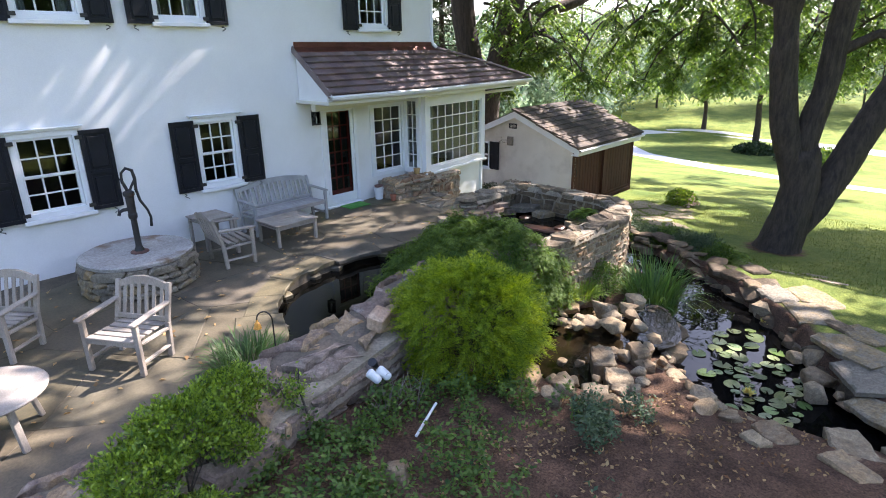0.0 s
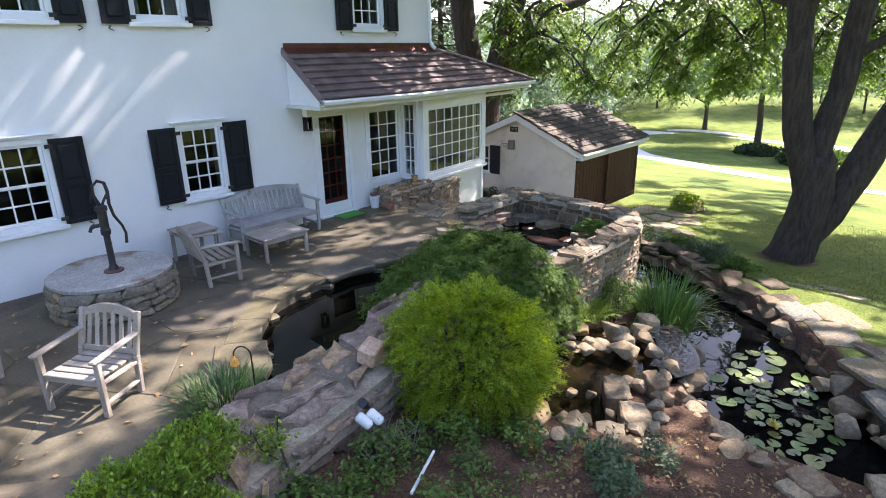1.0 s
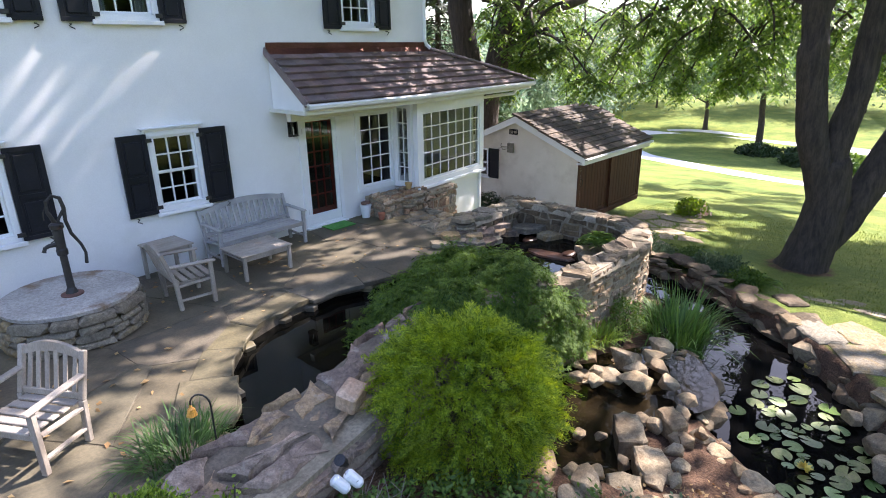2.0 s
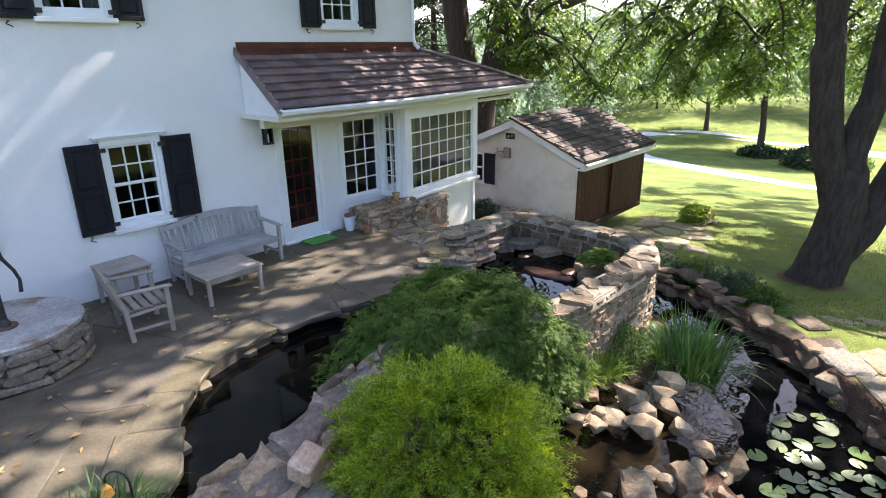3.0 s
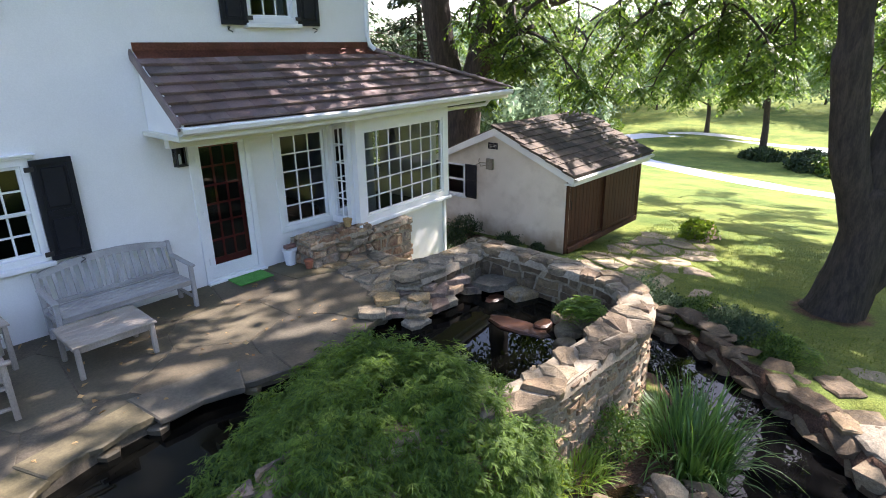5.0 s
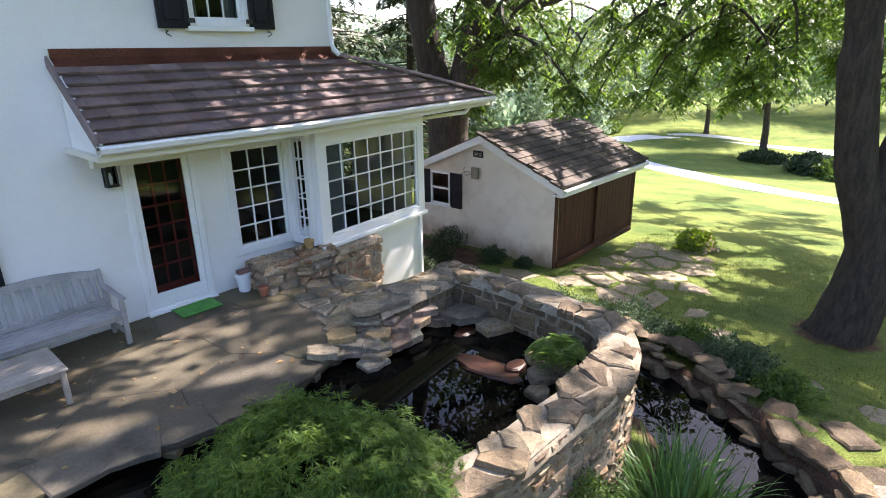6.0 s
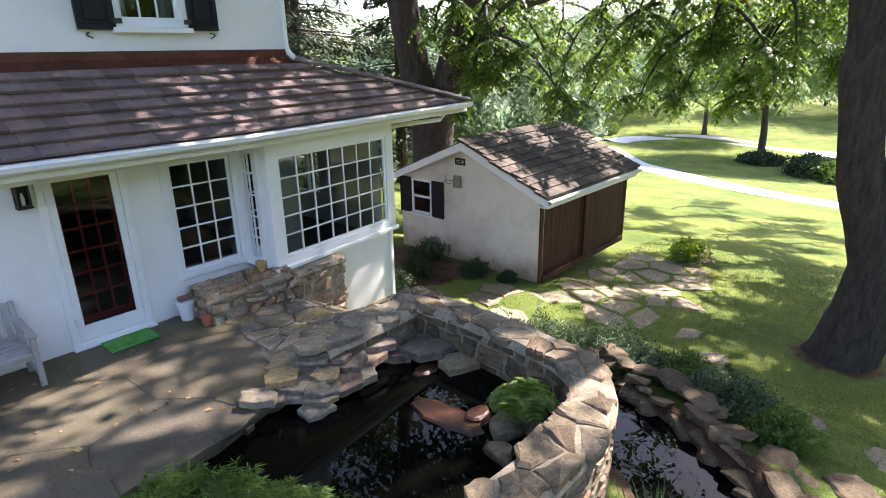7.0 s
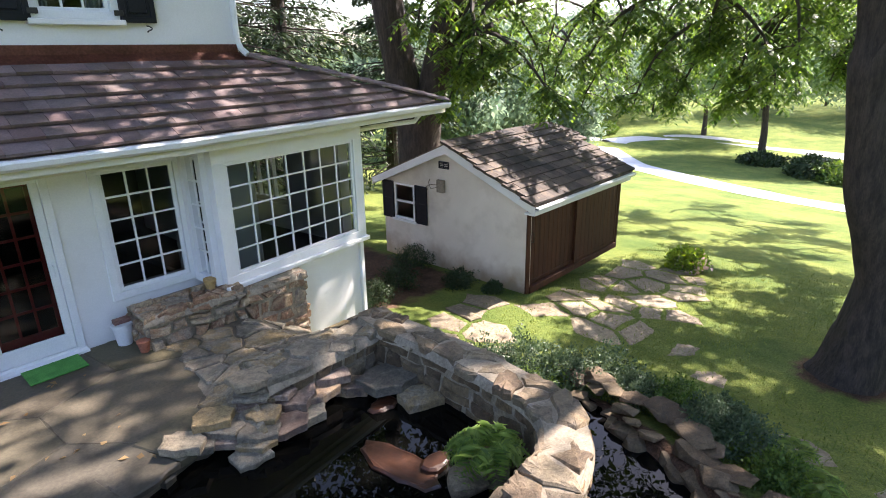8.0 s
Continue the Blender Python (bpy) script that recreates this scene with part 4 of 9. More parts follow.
def rocks_along(line, n, size, lift, spread, r, group, label, flat=0.8, kinds=None, name="rock", cat="rock"):
    pts = along(line, 0.02)
    for i in range(n):
        p = pts[min(len(pts) - 1, int((i + r.uniform(0.2, 0.8)) * len(pts) / n))]
        o = r.uniform(-spread, spread)
        x, y = p[0] - math.sin(p[2]) * o, p[1] + math.cos(p[2]) * o
        s = r.uniform(*size)
        sz = s * r.uniform(0.55, 0.8) * flat
        z = (lift(x, y) if callable(lift) else lift) + sz * r.uniform(0.1, 0.3)
        m = Matrix.Translation((x, y, z)) @ pose(0, 0, 0, r.uniform(-14, 14), r.uniform(-14, 14), math.degrees(p[2]) + r.uniform(-35, 35)) @ Matrix.Diagonal((s * r.uniform(1.0, 1.4), s * r.uniform(0.8, 1.0), sz, 1))
        tagged(share(name, r.choice(kinds or ROCKS), m), label, cat, group)


def make_rocks():
    r = random.Random(31)
    right = curve_through([(13.4, 6.5), (13.05, 5.4), (12.55, 4.3), (11.9, 3.25), (11.2, 2.4), (10.5, 1.75), (9.7, 1.1), (8.8, 0.35), (8.0, -0.35)], 6)
    rocks_along(right, 40, (0.2, 0.44), -1.34, 0.1, r, "rocks along the lily pond", "brown rock half sunk at the lily pond edge", 0.95, BLOCKS)
    out = [(x + 0.36, y - 0.16) for x, y in right]
    rocks_along([(x + 0.14, y - 0.06) for x, y in right], 24, (0.22, 0.46), -1.14, 0.12, r, "rocks along the lily pond", "brown rock stacked on the lily pond bank", 0.7, BLOCKS)
    rocks_along(out, 22, (0.3, 0.55), -1.06, 0.12, r, "rocks along the lily pond", "flat brown rock on the lily pond bank", 0.38, BLOCKS)
    def flat(name, x, y, z, s, thick, material, label, cat, group):
        turn = 0.72 + r.uniform(-0.35, 0.35)
        ca, sa = math.cos(turn), math.sin(turn)
        poly = []
        for u, v in ((-0.5, -0.2), (-0.42, -0.33), (0.1, -0.36), (0.47, -0.3), (0.52, 0.05), (0.44, 0.33), (-0.05, 0.37), (-0.46, 0.3)):
            u, v = u * s * r.uniform(0.9, 1.08), v * s * r.uniform(0.8, 1.05)
            poly.append(Vector((x + u * ca - v * sa, y + u * sa + v * ca)))
        bm = bmesh.new()
        chunk(bm, roughen(poly, r, 0.015, 0.12), thick, r, 0.025, 0.12)
        tx, ty = r.uniform(-0.08, 0.08), r.uniform(-0.08, 0.08)
        for v in bm.verts:
            v.co.z += z + (v.co.x - x) * tx + (v.co.y - y) * ty
        tagged(part(name, bm, material), label, cat, group)

    for x, y, s in ((11.6, 1.5, 1.0), (9.62, 0.6, 1.1), (8.86, 0.4, 0.85), (8.25, 0.12, 0.75), (11.3, 2.05, 0.85), (10.75, 1.4, 1.0), (10.3, 0.55, 0.8), (9.2, -0.1, 0.8), (11.8, 2.9, 0.6), (11.5, 2.5, 0.45), (12.0, 3.3, 0.5), (9.4, 0.3, 0.5), (8.5, -0.3, 0.6), (10.4, 0.9, 0.5), (12.45, 2.7, 0.6)):
        flat("bank_slab", x, y, max(-1.02, float(ground_z(x, y)) + 0.05), s, 0.1, LEDGE_STONE if s > 0.7 else BANK_STONE, "flat brown slab laid on the lily pond bank", "stone slab", "slabs on the bank")
    for x, y, s in ((6.2, 0.9, 0.45), (6.6, 0.25, 0.6), (6.75, -0.3, 0.6), (5.85, 1.0, 0.3), (6.0, 0.2, 0.5), (7.4, -0.75, 0.6)):
        flat("bank_slab", x, y, max(-0.95, float(ground_z(x, y)) + 0.06), s, 0.14, BOULDER, "flat grey stone at the end of the lily pond", "stone slab", "slabs on the bank")

    def lay(spots, z, flatness, group, label, kinds, grow=0.98):
        for x, y, s in spots:
            sz = s * r.uniform(0.75, 1.05) * flatness
            zz = z(x, y) if callable(z) else z
            m = Matrix.Translation((x, y, zz)) @ pose(0, 0, 0, r.uniform(-12, 12), r.uniform(-12, 12), r.uniform(0, 180)) @ Matrix.Diagonal((s * grow * r.uniform(1.0, 1.2), s * grow * r.uniform(0.8, 1.0), sz, 1))
            tagged(share("rock", r.choice(kinds), m), label, "rock", group)

    # round stones along the near side of the pond
    lay(((10.29, 1.2, 0.28), (9.52, 1.03, 0.45), (8.93, 0.88, 0.45), (8.42, 0.84, 0.42), (8.57, 0.6, 0.22), (8.34, 0.48, 0.2), (9.35, 1.3, 0.27), (9.97, 1.05, 0.24), (10.89, 2.06, 0.54)), -1.17, 0.8, "rocks along the lily pond", "rounded brown boulder at the lily pond edge", ROCKS)
    left = curve_through([(8.7, 2.95), (8.0, 2.6), (7.3, 2.4), (6.85, 2.1), (6.6, 1.7), (6.35, 1.25), (6.3, 0.7), (6.5, 0.1), (7.1, -0.5), (8.0, -0.75)], 6)
    rocks_along(left, 26, (0.1, 0.22), lambda x, y: max(float(ground_z(x, y)), -1.02) - 0.04, 0.12, r, "rocks along the bed", "small brown rock edging the mulch bed")
    lay(((7.13, 2.45, 0.29), (6.96, 2.22, 0.25), (6.74, 1.97, 0.22), (6.64, 1.77, 0.34), (6.22, 1.6, 0.36), (6.45, 1.52, 0.16), (6.22, 1.34, 0.27), (6.43, 1.83, 0.17), (7.35, 2.25, 0.3), (7.1, 1.95, 0.26), (6.9, 1.6, 0.24)), lambda x, y: max(float(ground_z(x, y)), -1.1) + 0.02, 0.7, "rocks along the bed", "pale brown rock edging the mulch bed", ROCKS)
    # the pile of stones behind the pool
    lay(((7.65, 4.25, 0.34), (7.94, 3.82, 0.4), (8.27, 3.52, 0.28), (8.59, 3.54, 0.29), (7.46, 3.91, 0.22), (7.42, 3.71, 0.27), (7.12, 4.05, 0.19), (7.18, 3.81, 0.21), (7.79, 3.54, 0.27), (8.04, 3.33, 0.25), (7.5, 3.43, 0.32), (7.41, 4.25, 0.2), (7.69, 3.13, 0.29)), -0.62, 0.85, "rocks round the pool", "rounded pale rock piled at the pool edge", ROCKS, 1.28)
    rim = curve_through([(7.2, 4.2), (7.9, 3.9), (8.4, 3.6), (8.9, 3.3)], 6)
    rocks_along(rim, 20, (0.2, 0.34), -0.86, 0.16, r, "rocks round the pool", "brown rock below the pool edge pile", 0.9)
    # flat and square stones standing in the pool
    for x, y, s in ((6.46, 3.03, 0.42), (6.07, 2.6, 0.46), (6.95, 2.75, 0.3), (5.42, 2.59, 0.42)):
        flat("flat_rock", x, y, -0.52 if x > 5.6 else -0.42, s * 1.2, 0.3, BOULDER, "large flat grey rock beside the pool", "rock", "rocks round the pool")
    lay(((6.03, 2.87, 0.2), (6.25, 3.25, 0.17), (6.84, 3.06, 0.22), (6.15, 3.46, 0.19), (6.83, 2.88, 0.24), (6.73, 2.66, 0.22), (6.55, 2.56, 0.24), (6.78, 2.54, 0.23), (7.01, 2.47, 0.22), (7.25, 2.75, 0.25), (7.6, 2.8, 0.26)), -0.66, 0.8, "rocks round the pool", "small grey brown rock beside the pool", ROCKS)
    lay(((5.02, 3.25, 0.4), (5.09, 2.88, 0.43), (4.87, 2.86, 0.23), (5.25, 2.38, 0.26), (5.33, 2.2, 0.22), (5.61, 2.24, 0.18), (5.49, 2.33, 0.14), (5.38, 2.88, 0.22), (4.74, 3.0, 0.14), (5.23, 3.05, 0.18), (4.76, 2.73, 0.22), (5.75, 2.45, 0.24), (5.95, 2.35, 0.2), (6.3, 2.4, 0.24)), lambda x, y: float(ground_z(x, y)) + 0.03, 0.8, "rocks round the pool", "sunlit pale brown rock between bed and pool", ROCKS)
    spill = curve_through([(9.1, 3.5), (8.75, 3.0), (8.3, 2.75), (7.7, 2.55)], 5)
    rocks_along(spill, 13, (0.22, 0.4), -1.02, 0.14, r, "rocks round the pool", "wet brown rock at the small waterfall", 0.7, BLOCKS)
    # thin broken stones stepping into the fish pond
    def ledge(x, y, z, s, thick, material=None):
        turn = -0.55 + r.uniform(-0.5, 0.5)
        ca, sa = math.cos(turn), math.sin(turn)
        poly = []
        for u, v in ((-1.0, -0.45), (-0.2, -0.66), (0.8, -0.6), (1.05, 0.1), (0.75, 0.62), (-0.3, 0.7), (-0.95, 0.5)):
            u, v = u * s * r.uniform(0.72, 0.95), v * s * r.uniform(0.8, 1.1)
            poly.append(Vector((x + u * ca - v * sa, y + u * sa + v * ca)))
        bm = bmesh.new()
        slab(bm, roughen(poly, r, 0.02, 0.12), -thick, 0, 0.01, 0.008, r)
        tx, ty = r.uniform(-0.09, 0.09), r.uniform(-0.09, 0.09)
        for v in bm.verts:
            v.co.z += z + (v.co.x - x) * tx + (v.co.y - y) * ty
        tagged(part("ledge_stone", bm, material or LEDGE_STONE), "broken flat ledge stone at the fish pond edge", "ledge stone", "ledge stones of the fish pond")

    for k in range(6):
        ledge(9.25 + r.uniform(-0.05, 0.05), 7.68 + r.uniform(-0.05, 0.05), 0.05 + 0.043 * (k + 1), r.uniform(0.19, 0.26), 0.036, r.choice((LEDGE_STONE, STRATA)))
    ledge(9.24, 7.69, 0.385, 0.29, 0.08, PATH_STONE)
    ledge(8.46, 7.62, 0.105, 0.23, 0.085, PATH_STONE)
    ledge(8.79, 7.66, 0.175, 0.22, 0.085, OCHRE_STONE)
    for x, y, z, w, th in ((8.56, 7.68, 0.01, 0.3, 0.08), (8.84, 7.6, 0.08, 0.27, 0.075), (8.92, 7.5, -0.005, 0.3, 0.08), (8.98, 7.32, -0.02, 0.26, 0.06), (8.9, 7.2, -0.085, 0.22, 0.06), (9.08, 7.32, 0.045, 0.24, 0.06), (9.3, 7.26, 0.0, 0.28, 0.08), (9.2, 7.42, 0.11, 0.2, 0.055), (9.55, 7.38, -0.03, 0.32, 0.1), (9.6, 7.52, 0.09, 0.28, 0.1), (9.86, 7.48, 0.03, 0.3, 0.1), (10.1, 7.52, 0.11, 0.25, 0.1), (10.27, 7.38, -0.04, 0.26, 0.12), (9.45, 7.6, 0.17, 0.22, 0.07)):
        ledge(x, y, z, w, th, r.choice((LEDGE_STONE, LEDGE_STONE, STRATA)))
    ledge(10.58, 7.08, 0.03, 0.42, 0.11)
    ledge(10.6, 6.66, -0.06, 0.3, 0.15)
    for (x, y, s, w, zz) in ((9.74, 6.1, 0.22, 0.48, -0.135), (10.3, 6.92, 0.2, 0.13, -0.135), (9.95, 5.85, 0.17, 0.12, -0.1)):
        poly = [Vector((x + s * math.cos(a) * r.uniform(0.8, 1.1), y + w * math.sin(a) * r.uniform(0.8, 1.1))) for a in [k * math.tau / 9 for k in range(9)]]
        bm = bmesh.new()
        slab(bm, roughen(poly, r, 0.02, 0.12), -0.5, zz, 0.02, 0.01, r)
        tagged(part("red_rock", bm, RED_STONE), "wet red flat rock rising from the pond", "rock")
    for x, y, s in ((9.95, 5.45, 0.5), (9.6, 5.25, 0.42), (10.35, 5.75, 0.45), (10.2, 5.4, 0.55)):
        m = Matrix.Translation((x, y, -0.12)) @ pose(0, 0, 0, 5, 8, r.uniform(0, 180)) @ Matrix.Diagonal((s, s * 0.8, s * 0.7, 1))
        tagged(share("rock", r.choice(ROCKS), m), "dark wet rock inside the fish pond", "rock", "rocks in the fish pond")


make_rocks()

# ---- the house ----
house = thing("house", "white stucco two-storey house with black shutters", "house")
WALL_Y = 10.45
OPENINGS = [  # x0, x1, z0, z1 of the openings in the front wall
    (2.05, 2.86, 0.98, 2.22), (4.85, 5.57, 0.98, 2.2), (2.46, 3.30, 3.88, 5.2), (4.45, 5.24, 3.88, 5.2), (8.83, 9.60, 3.84, 5.1),
    (7.66, 8.47, 0.06, 2.2), (9.06, 10.0, 0.56, 2.17), (-1.0, -0.2, 0.98, 2.22), (-0.2 - 1.6, -1.0 - 0.02, 3.88, 5.2)]


def holed_wall(bm, x0, x1, z0, z1, y0, y1, holes):
    """A wall in the xz plane from y0 (front) to y1 (back), with openings through it."""
    xs = sorted({x0, x1, *(h[0] for h in holes), *(h[1] for h in holes)})
    zs = sorted({z0, z1, *(h[2] for h in holes), *(h[3] for h in holes)})
    solid = {}
    for i in range(len(xs) - 1):
        for j in range(len(zs) - 1):
            cx, cz = (xs[i] + xs[i + 1]) / 2, (zs[j] + zs[j + 1]) / 2
            solid[i, j] = not any(h[0] < cx < h[1] and h[2] < cz < h[3] for h in holes)

    def quad(*p):
        bm.faces.new([bm.verts.new(q) for q in p])

    for (i, j), full in solid.items():
        if not full:
            continue
        a, b, c, d = xs[i], xs[i + 1], zs[j], zs[j + 1]
        quad((a, y0, c), (b, y0, c), (b, y0, d), (a, y0, d))
        quad((a, y1, d), (b, y1, d), (b, y1, c), (a, y1, c))
        if not solid.get((i - 1, j)):
            quad((a, y1, c), (a, y0, c), (a, y0, d), (a, y1, d))
        if not solid.get((i + 1, j)):
            quad((b, y0, c), (b, y1, c), (b, y1, d), (b, y0, d))
        if not solid.get((i, j - 1)):
            quad((a, y1, c), (b, y1, c), (b, y0, c), (a, y0, c))
        if not solid.get((i, j + 1)):
            quad((a, y0, d), (b, y0, d), (b, y1, d), (a, y1, d))
    bmesh.ops.remove_doubles(bm, verts=bm.verts[:], dist=0.0005)


bm = bmesh.new()
holed_wall(bm, -9, 11.12, -2.6, 6.8, WALL_Y, WALL_Y + 0.32, OPENINGS)
part("front_wall", bm, STUCCO, house)
bm = bmesh.new()
box(bm, (10.8, WALL_Y + 0.322, -2.6), (11.118, 19, 6.8))
box(bm, (-9, WALL_Y + 0.322, -2.6), (-8.7, 19, 6.8))
box(bm, (-9, 19.002, -2.6), (11.12, 19.3, 6.8))
part("side_wall", bm, STUCCO, house)
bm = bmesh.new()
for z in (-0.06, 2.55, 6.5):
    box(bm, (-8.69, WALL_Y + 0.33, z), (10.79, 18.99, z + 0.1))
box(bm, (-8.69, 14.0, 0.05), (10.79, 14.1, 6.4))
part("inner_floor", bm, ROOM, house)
bm = bmesh.new()
for k, (y0, y1, z0, z1) in enumerate(((9.9, 14.7, 6.7, 9.5), (19.6, 14.7, 6.7, 9.5))):
    vs = [bm.verts.new(p) for p in ((-9.4, y0, z0), (11.5, y0, z0), (11.5, y1, z1), (-9.4, y1, z1), (-9.4, y0, z0 + 0.15), (11.5, y0, z0 + 0.15), (11.5, y1, z1 + 0.15), (-9.4, y1, z1 + 0.15))]
    for q in ((0, 1, 2, 3), (4, 5, 6, 7), (0, 1, 5, 4), (1, 2, 6, 5), (0, 3, 7, 4), (3, 2, 6, 7)):
        bm.faces.new([vs[i] for i in q])
part("main_roof", bm, SHINGLE, house)

PANE = {}


def pane_mesh(w, h):
    key = (round(w, 3), round(h, 3))
    if key not in PANE:
        PANE[key] = mesh_of("pane", [(-w / 2, 0, -h / 2), (w / 2, 0, -h / 2), (w / 2, 0, h / 2), (-w / 2, 0, h / 2)], [(0, 1, 2, 3)], GLASS)
    return PANE[key]


def glazing(parent, x0, x1, z0, z1, cols, rows, y, m, bar=0.022, depth=0.03, material=None):
    """Panes with bars between them, in the plane y of the frame m."""
    w, h = (x1 - x0) / cols, (z1 - z0) / rows
    spans = [((x0 + i * w - bar / 2, y - depth / 2, z0), (x0 + i * w + bar / 2, y + depth / 2, z1)) for i in range(1, cols)]
    spans += [((x0, y - depth / 2 - 0.002, z0 + j * h - bar / 2), (x1, y + depth / 2 - 0.002, z0 + j * h + bar / 2)) for j in range(1, rows)]
    for lo, hi in spans:
        bm = bmesh.new()
        box(bm, lo, hi, m)
        part("glazing_bar", bm, material or TRIM, parent)
    for i in range(cols):
        for j in range(rows):
            tilt = pose(0, 0, 0, rng.uniform(-0.25, 0.25), 0, rng.uniform(-0.25, 0.25))
            share("pane", pane_mesh(w - 0.004, h - 0.004), m @ Matrix.Translation((x0 + (i + 0.5) * w, y + 0.004, z0 + (j + 0.5) * h)) @ tilt, parent)


def frame_of(bm, x0, x1, z0, z1, wid, y0, y1, m=None, low=None):
    """Four butted bars round an opening."""
    low = wid if low is None else low
    for lo, hi in (((x0, y0, z0 + low), (x0 + wid, y1, z1 - wid)), ((x1 - wid, y0, z0 + low), (x1, y1, z1 - wid)), ((x0, y0, z1 - wid), (x1, y1, z1)), ((x0, y0, z0), (x1, y1, z0 + low))):
        box(bm, lo, hi, m, 0.004)


def sash_window(x0, x1, z0, z1, m=Matrix(), rows=2, cols=3, head=True, parent=None):
    """A double-hung window: casing, sill, two sashes and their panes."""
    bm = bmesh.new()
    frame_of(bm, x0 - 0.065, x1 + 0.065, z0 - 0.02, z1 + 0.05, 0.085, WALL_Y - 0.035, WALL_Y + 0.1)
    win = part("window", bm, TRIM, parent or house)
    if head:
        bm = bmesh.new()
        box(bm, (x0 - 0.12, WALL_Y - 0.07, z1 + 0.052), (x1 + 0.12, WALL_Y + 0.02, z1 + 0.085), None, 0.006)
        box(bm, (x0 - 0.15, WALL_Y - 0.1, z1 + 0.087), (x1 + 0.15, WALL_Y + 0.02, z1 + 0.105), None, 0.004)
        part("head_moulding", bm, TRIM, win)
    bm = bmesh.new()
    box(bm, (x0 - 0.1, WALL_Y - 0.1, z0 - 0.085), (x1 + 0.1, WALL_Y + 0.05, z0 - 0.022), None, 0.008)
    part("sill", bm, TRIM, win)
    mid = (z0 + z1) / 2
    for lo, hi, y in ((z0 + 0.06, mid + 0.015, WALL_Y + 0.05), (mid - 0.015, z1 - 0.03, WALL_Y + 0.02)):
        bm = bmesh.new()
        frame_of(bm, x0 + 0.02, x1 - 0.02, lo, hi, 0.042, y - 0.018, y + 0.018)
        part("sash", bm, TRIM, win)
        glazing(win, x0 + 0.062, x1 - 0.062, lo + 0.042, hi - 0.042, cols, rows, y, Matrix())
    return win


def shutter(x0, x1, z0, z1, side, m=Matrix(), y=None):
    """A panelled shutter with its scroll hook and hinges."""
    y = WALL_Y - 0.055 if y is None else y
    bm = bmesh.new()
    w, h = x1 - x0, z1 - z0
    frame_of(bm, x0, x1, z0, z1, 0.062, y - 0.02, y + 0.02, m)
    lock = z0 + h * 0.47
    box(bm, (x0 + 0.062, y - 0.019, lock - 0.035), (x1 - 0.062, y + 0.018, lock + 0.035), m, 0.004)
    sh = part("shutter", bm, BLACK, house)
    for a, b in ((z0 + 0.062, lock - 0.035), (lock + 0.035, z1 - 0.062)):
        bm = bmesh.new()
        box(bm, (x0 + 0.06, y - 0.004, a - 0.003), (x1 - 0.06, y + 0.014, b + 0.003), m)
        box(bm, (x0 + 0.095, y - 0.02, a + 0.04), (x1 - 0.095, y - 0.0035, b - 0.04), m, 0.012)
        part("panel", bm, BLACK, sh)
    xh = x0 if side > 0 else x1
    for z in (z0 + 0.1, z1 - 0.1):
        bm = bmesh.new()
        box(bm, (xh - 0.07 if side > 0 else xh - 0.03, y - 0.034, z - 0.03), (xh + 0.03 if side > 0 else xh + 0.07, y - 0.02, z + 0.03), m, 0.004)
        part("hinge", bm, IRON, sh)
    bm = bmesh.new()
    xc = (x0 + x1) / 2 + side * 0.1
    pts = [m @ Vector((xc + side * 0.035 * math.sin(a * 1.0) * k, y - 0.02, z0 - 0.035 - 0.012 * i)) for i, (a, k) in enumerate([(0, 0), (0.6, 0.7), (1.4, 1), (2.3, 1), (3.3, 0.8), (4.2, 0.9), (4.9, 0.8)])]
    tube(bm, [m @ Vector((xc, y + 0.05, z0 - 0.03))] + pts, 0.008, 6)
    part("scroll_hook", bm, IRON, sh)
    return sh


for x0, x1, z0, z1 in OPENINGS[:2] + OPENINGS[7:8]:
    sash_window(x0, x1, z0, z1)
    shutter(x0 - 0.07 - 0.44, x0 - 0.07, z0 - 0.03, z1 + 0.02, -1)
    shutter(x1 + 0.07, x1 + 0.07 + 0.45, z0 - 0.03, z1 + 0.02, 1)
for x0, x1, z0, z1 in OPENINGS[2:5] + OPENINGS[8:]:
    sash_window(x0, x1, z0, z1)
    shutter(x0 - 0.06 - 0.42, x0 - 0.06, z0 - 0.05, z1 + 0.02, -1)
    shutter(x1 + 0.06, x1 + 0.06 + 0.40, z0 - 0.05, z1 + 0.02, 1)


def curtains(x0, x1, z0, z1):
    bm = bmesh.new()
    n = 14
    for a, b in ((x0, x0 + 0.26 * (x1 - x0)), (x1 - 0.26 * (x1 - x0), x1)):
        row = []
        for i in range(n + 1):
            x = a + (b - a) * i / n
            y = WALL_Y + 0.22 + 0.02 * math.sin(i * 1.9)
            row.append((bm.verts.new((x, y, z0)), bm.verts.new((x, y, z1))))
        for p, q in zip(row, row[1:]):
            bm.faces.new((p[0], q[0], q[1], p[1]))
    tagged(part("curtain", bm, CURTAIN), "pale curtains hanging inside a sash window", "curtain")


for h in OPENINGS[2:5]:
    curtains(*h)


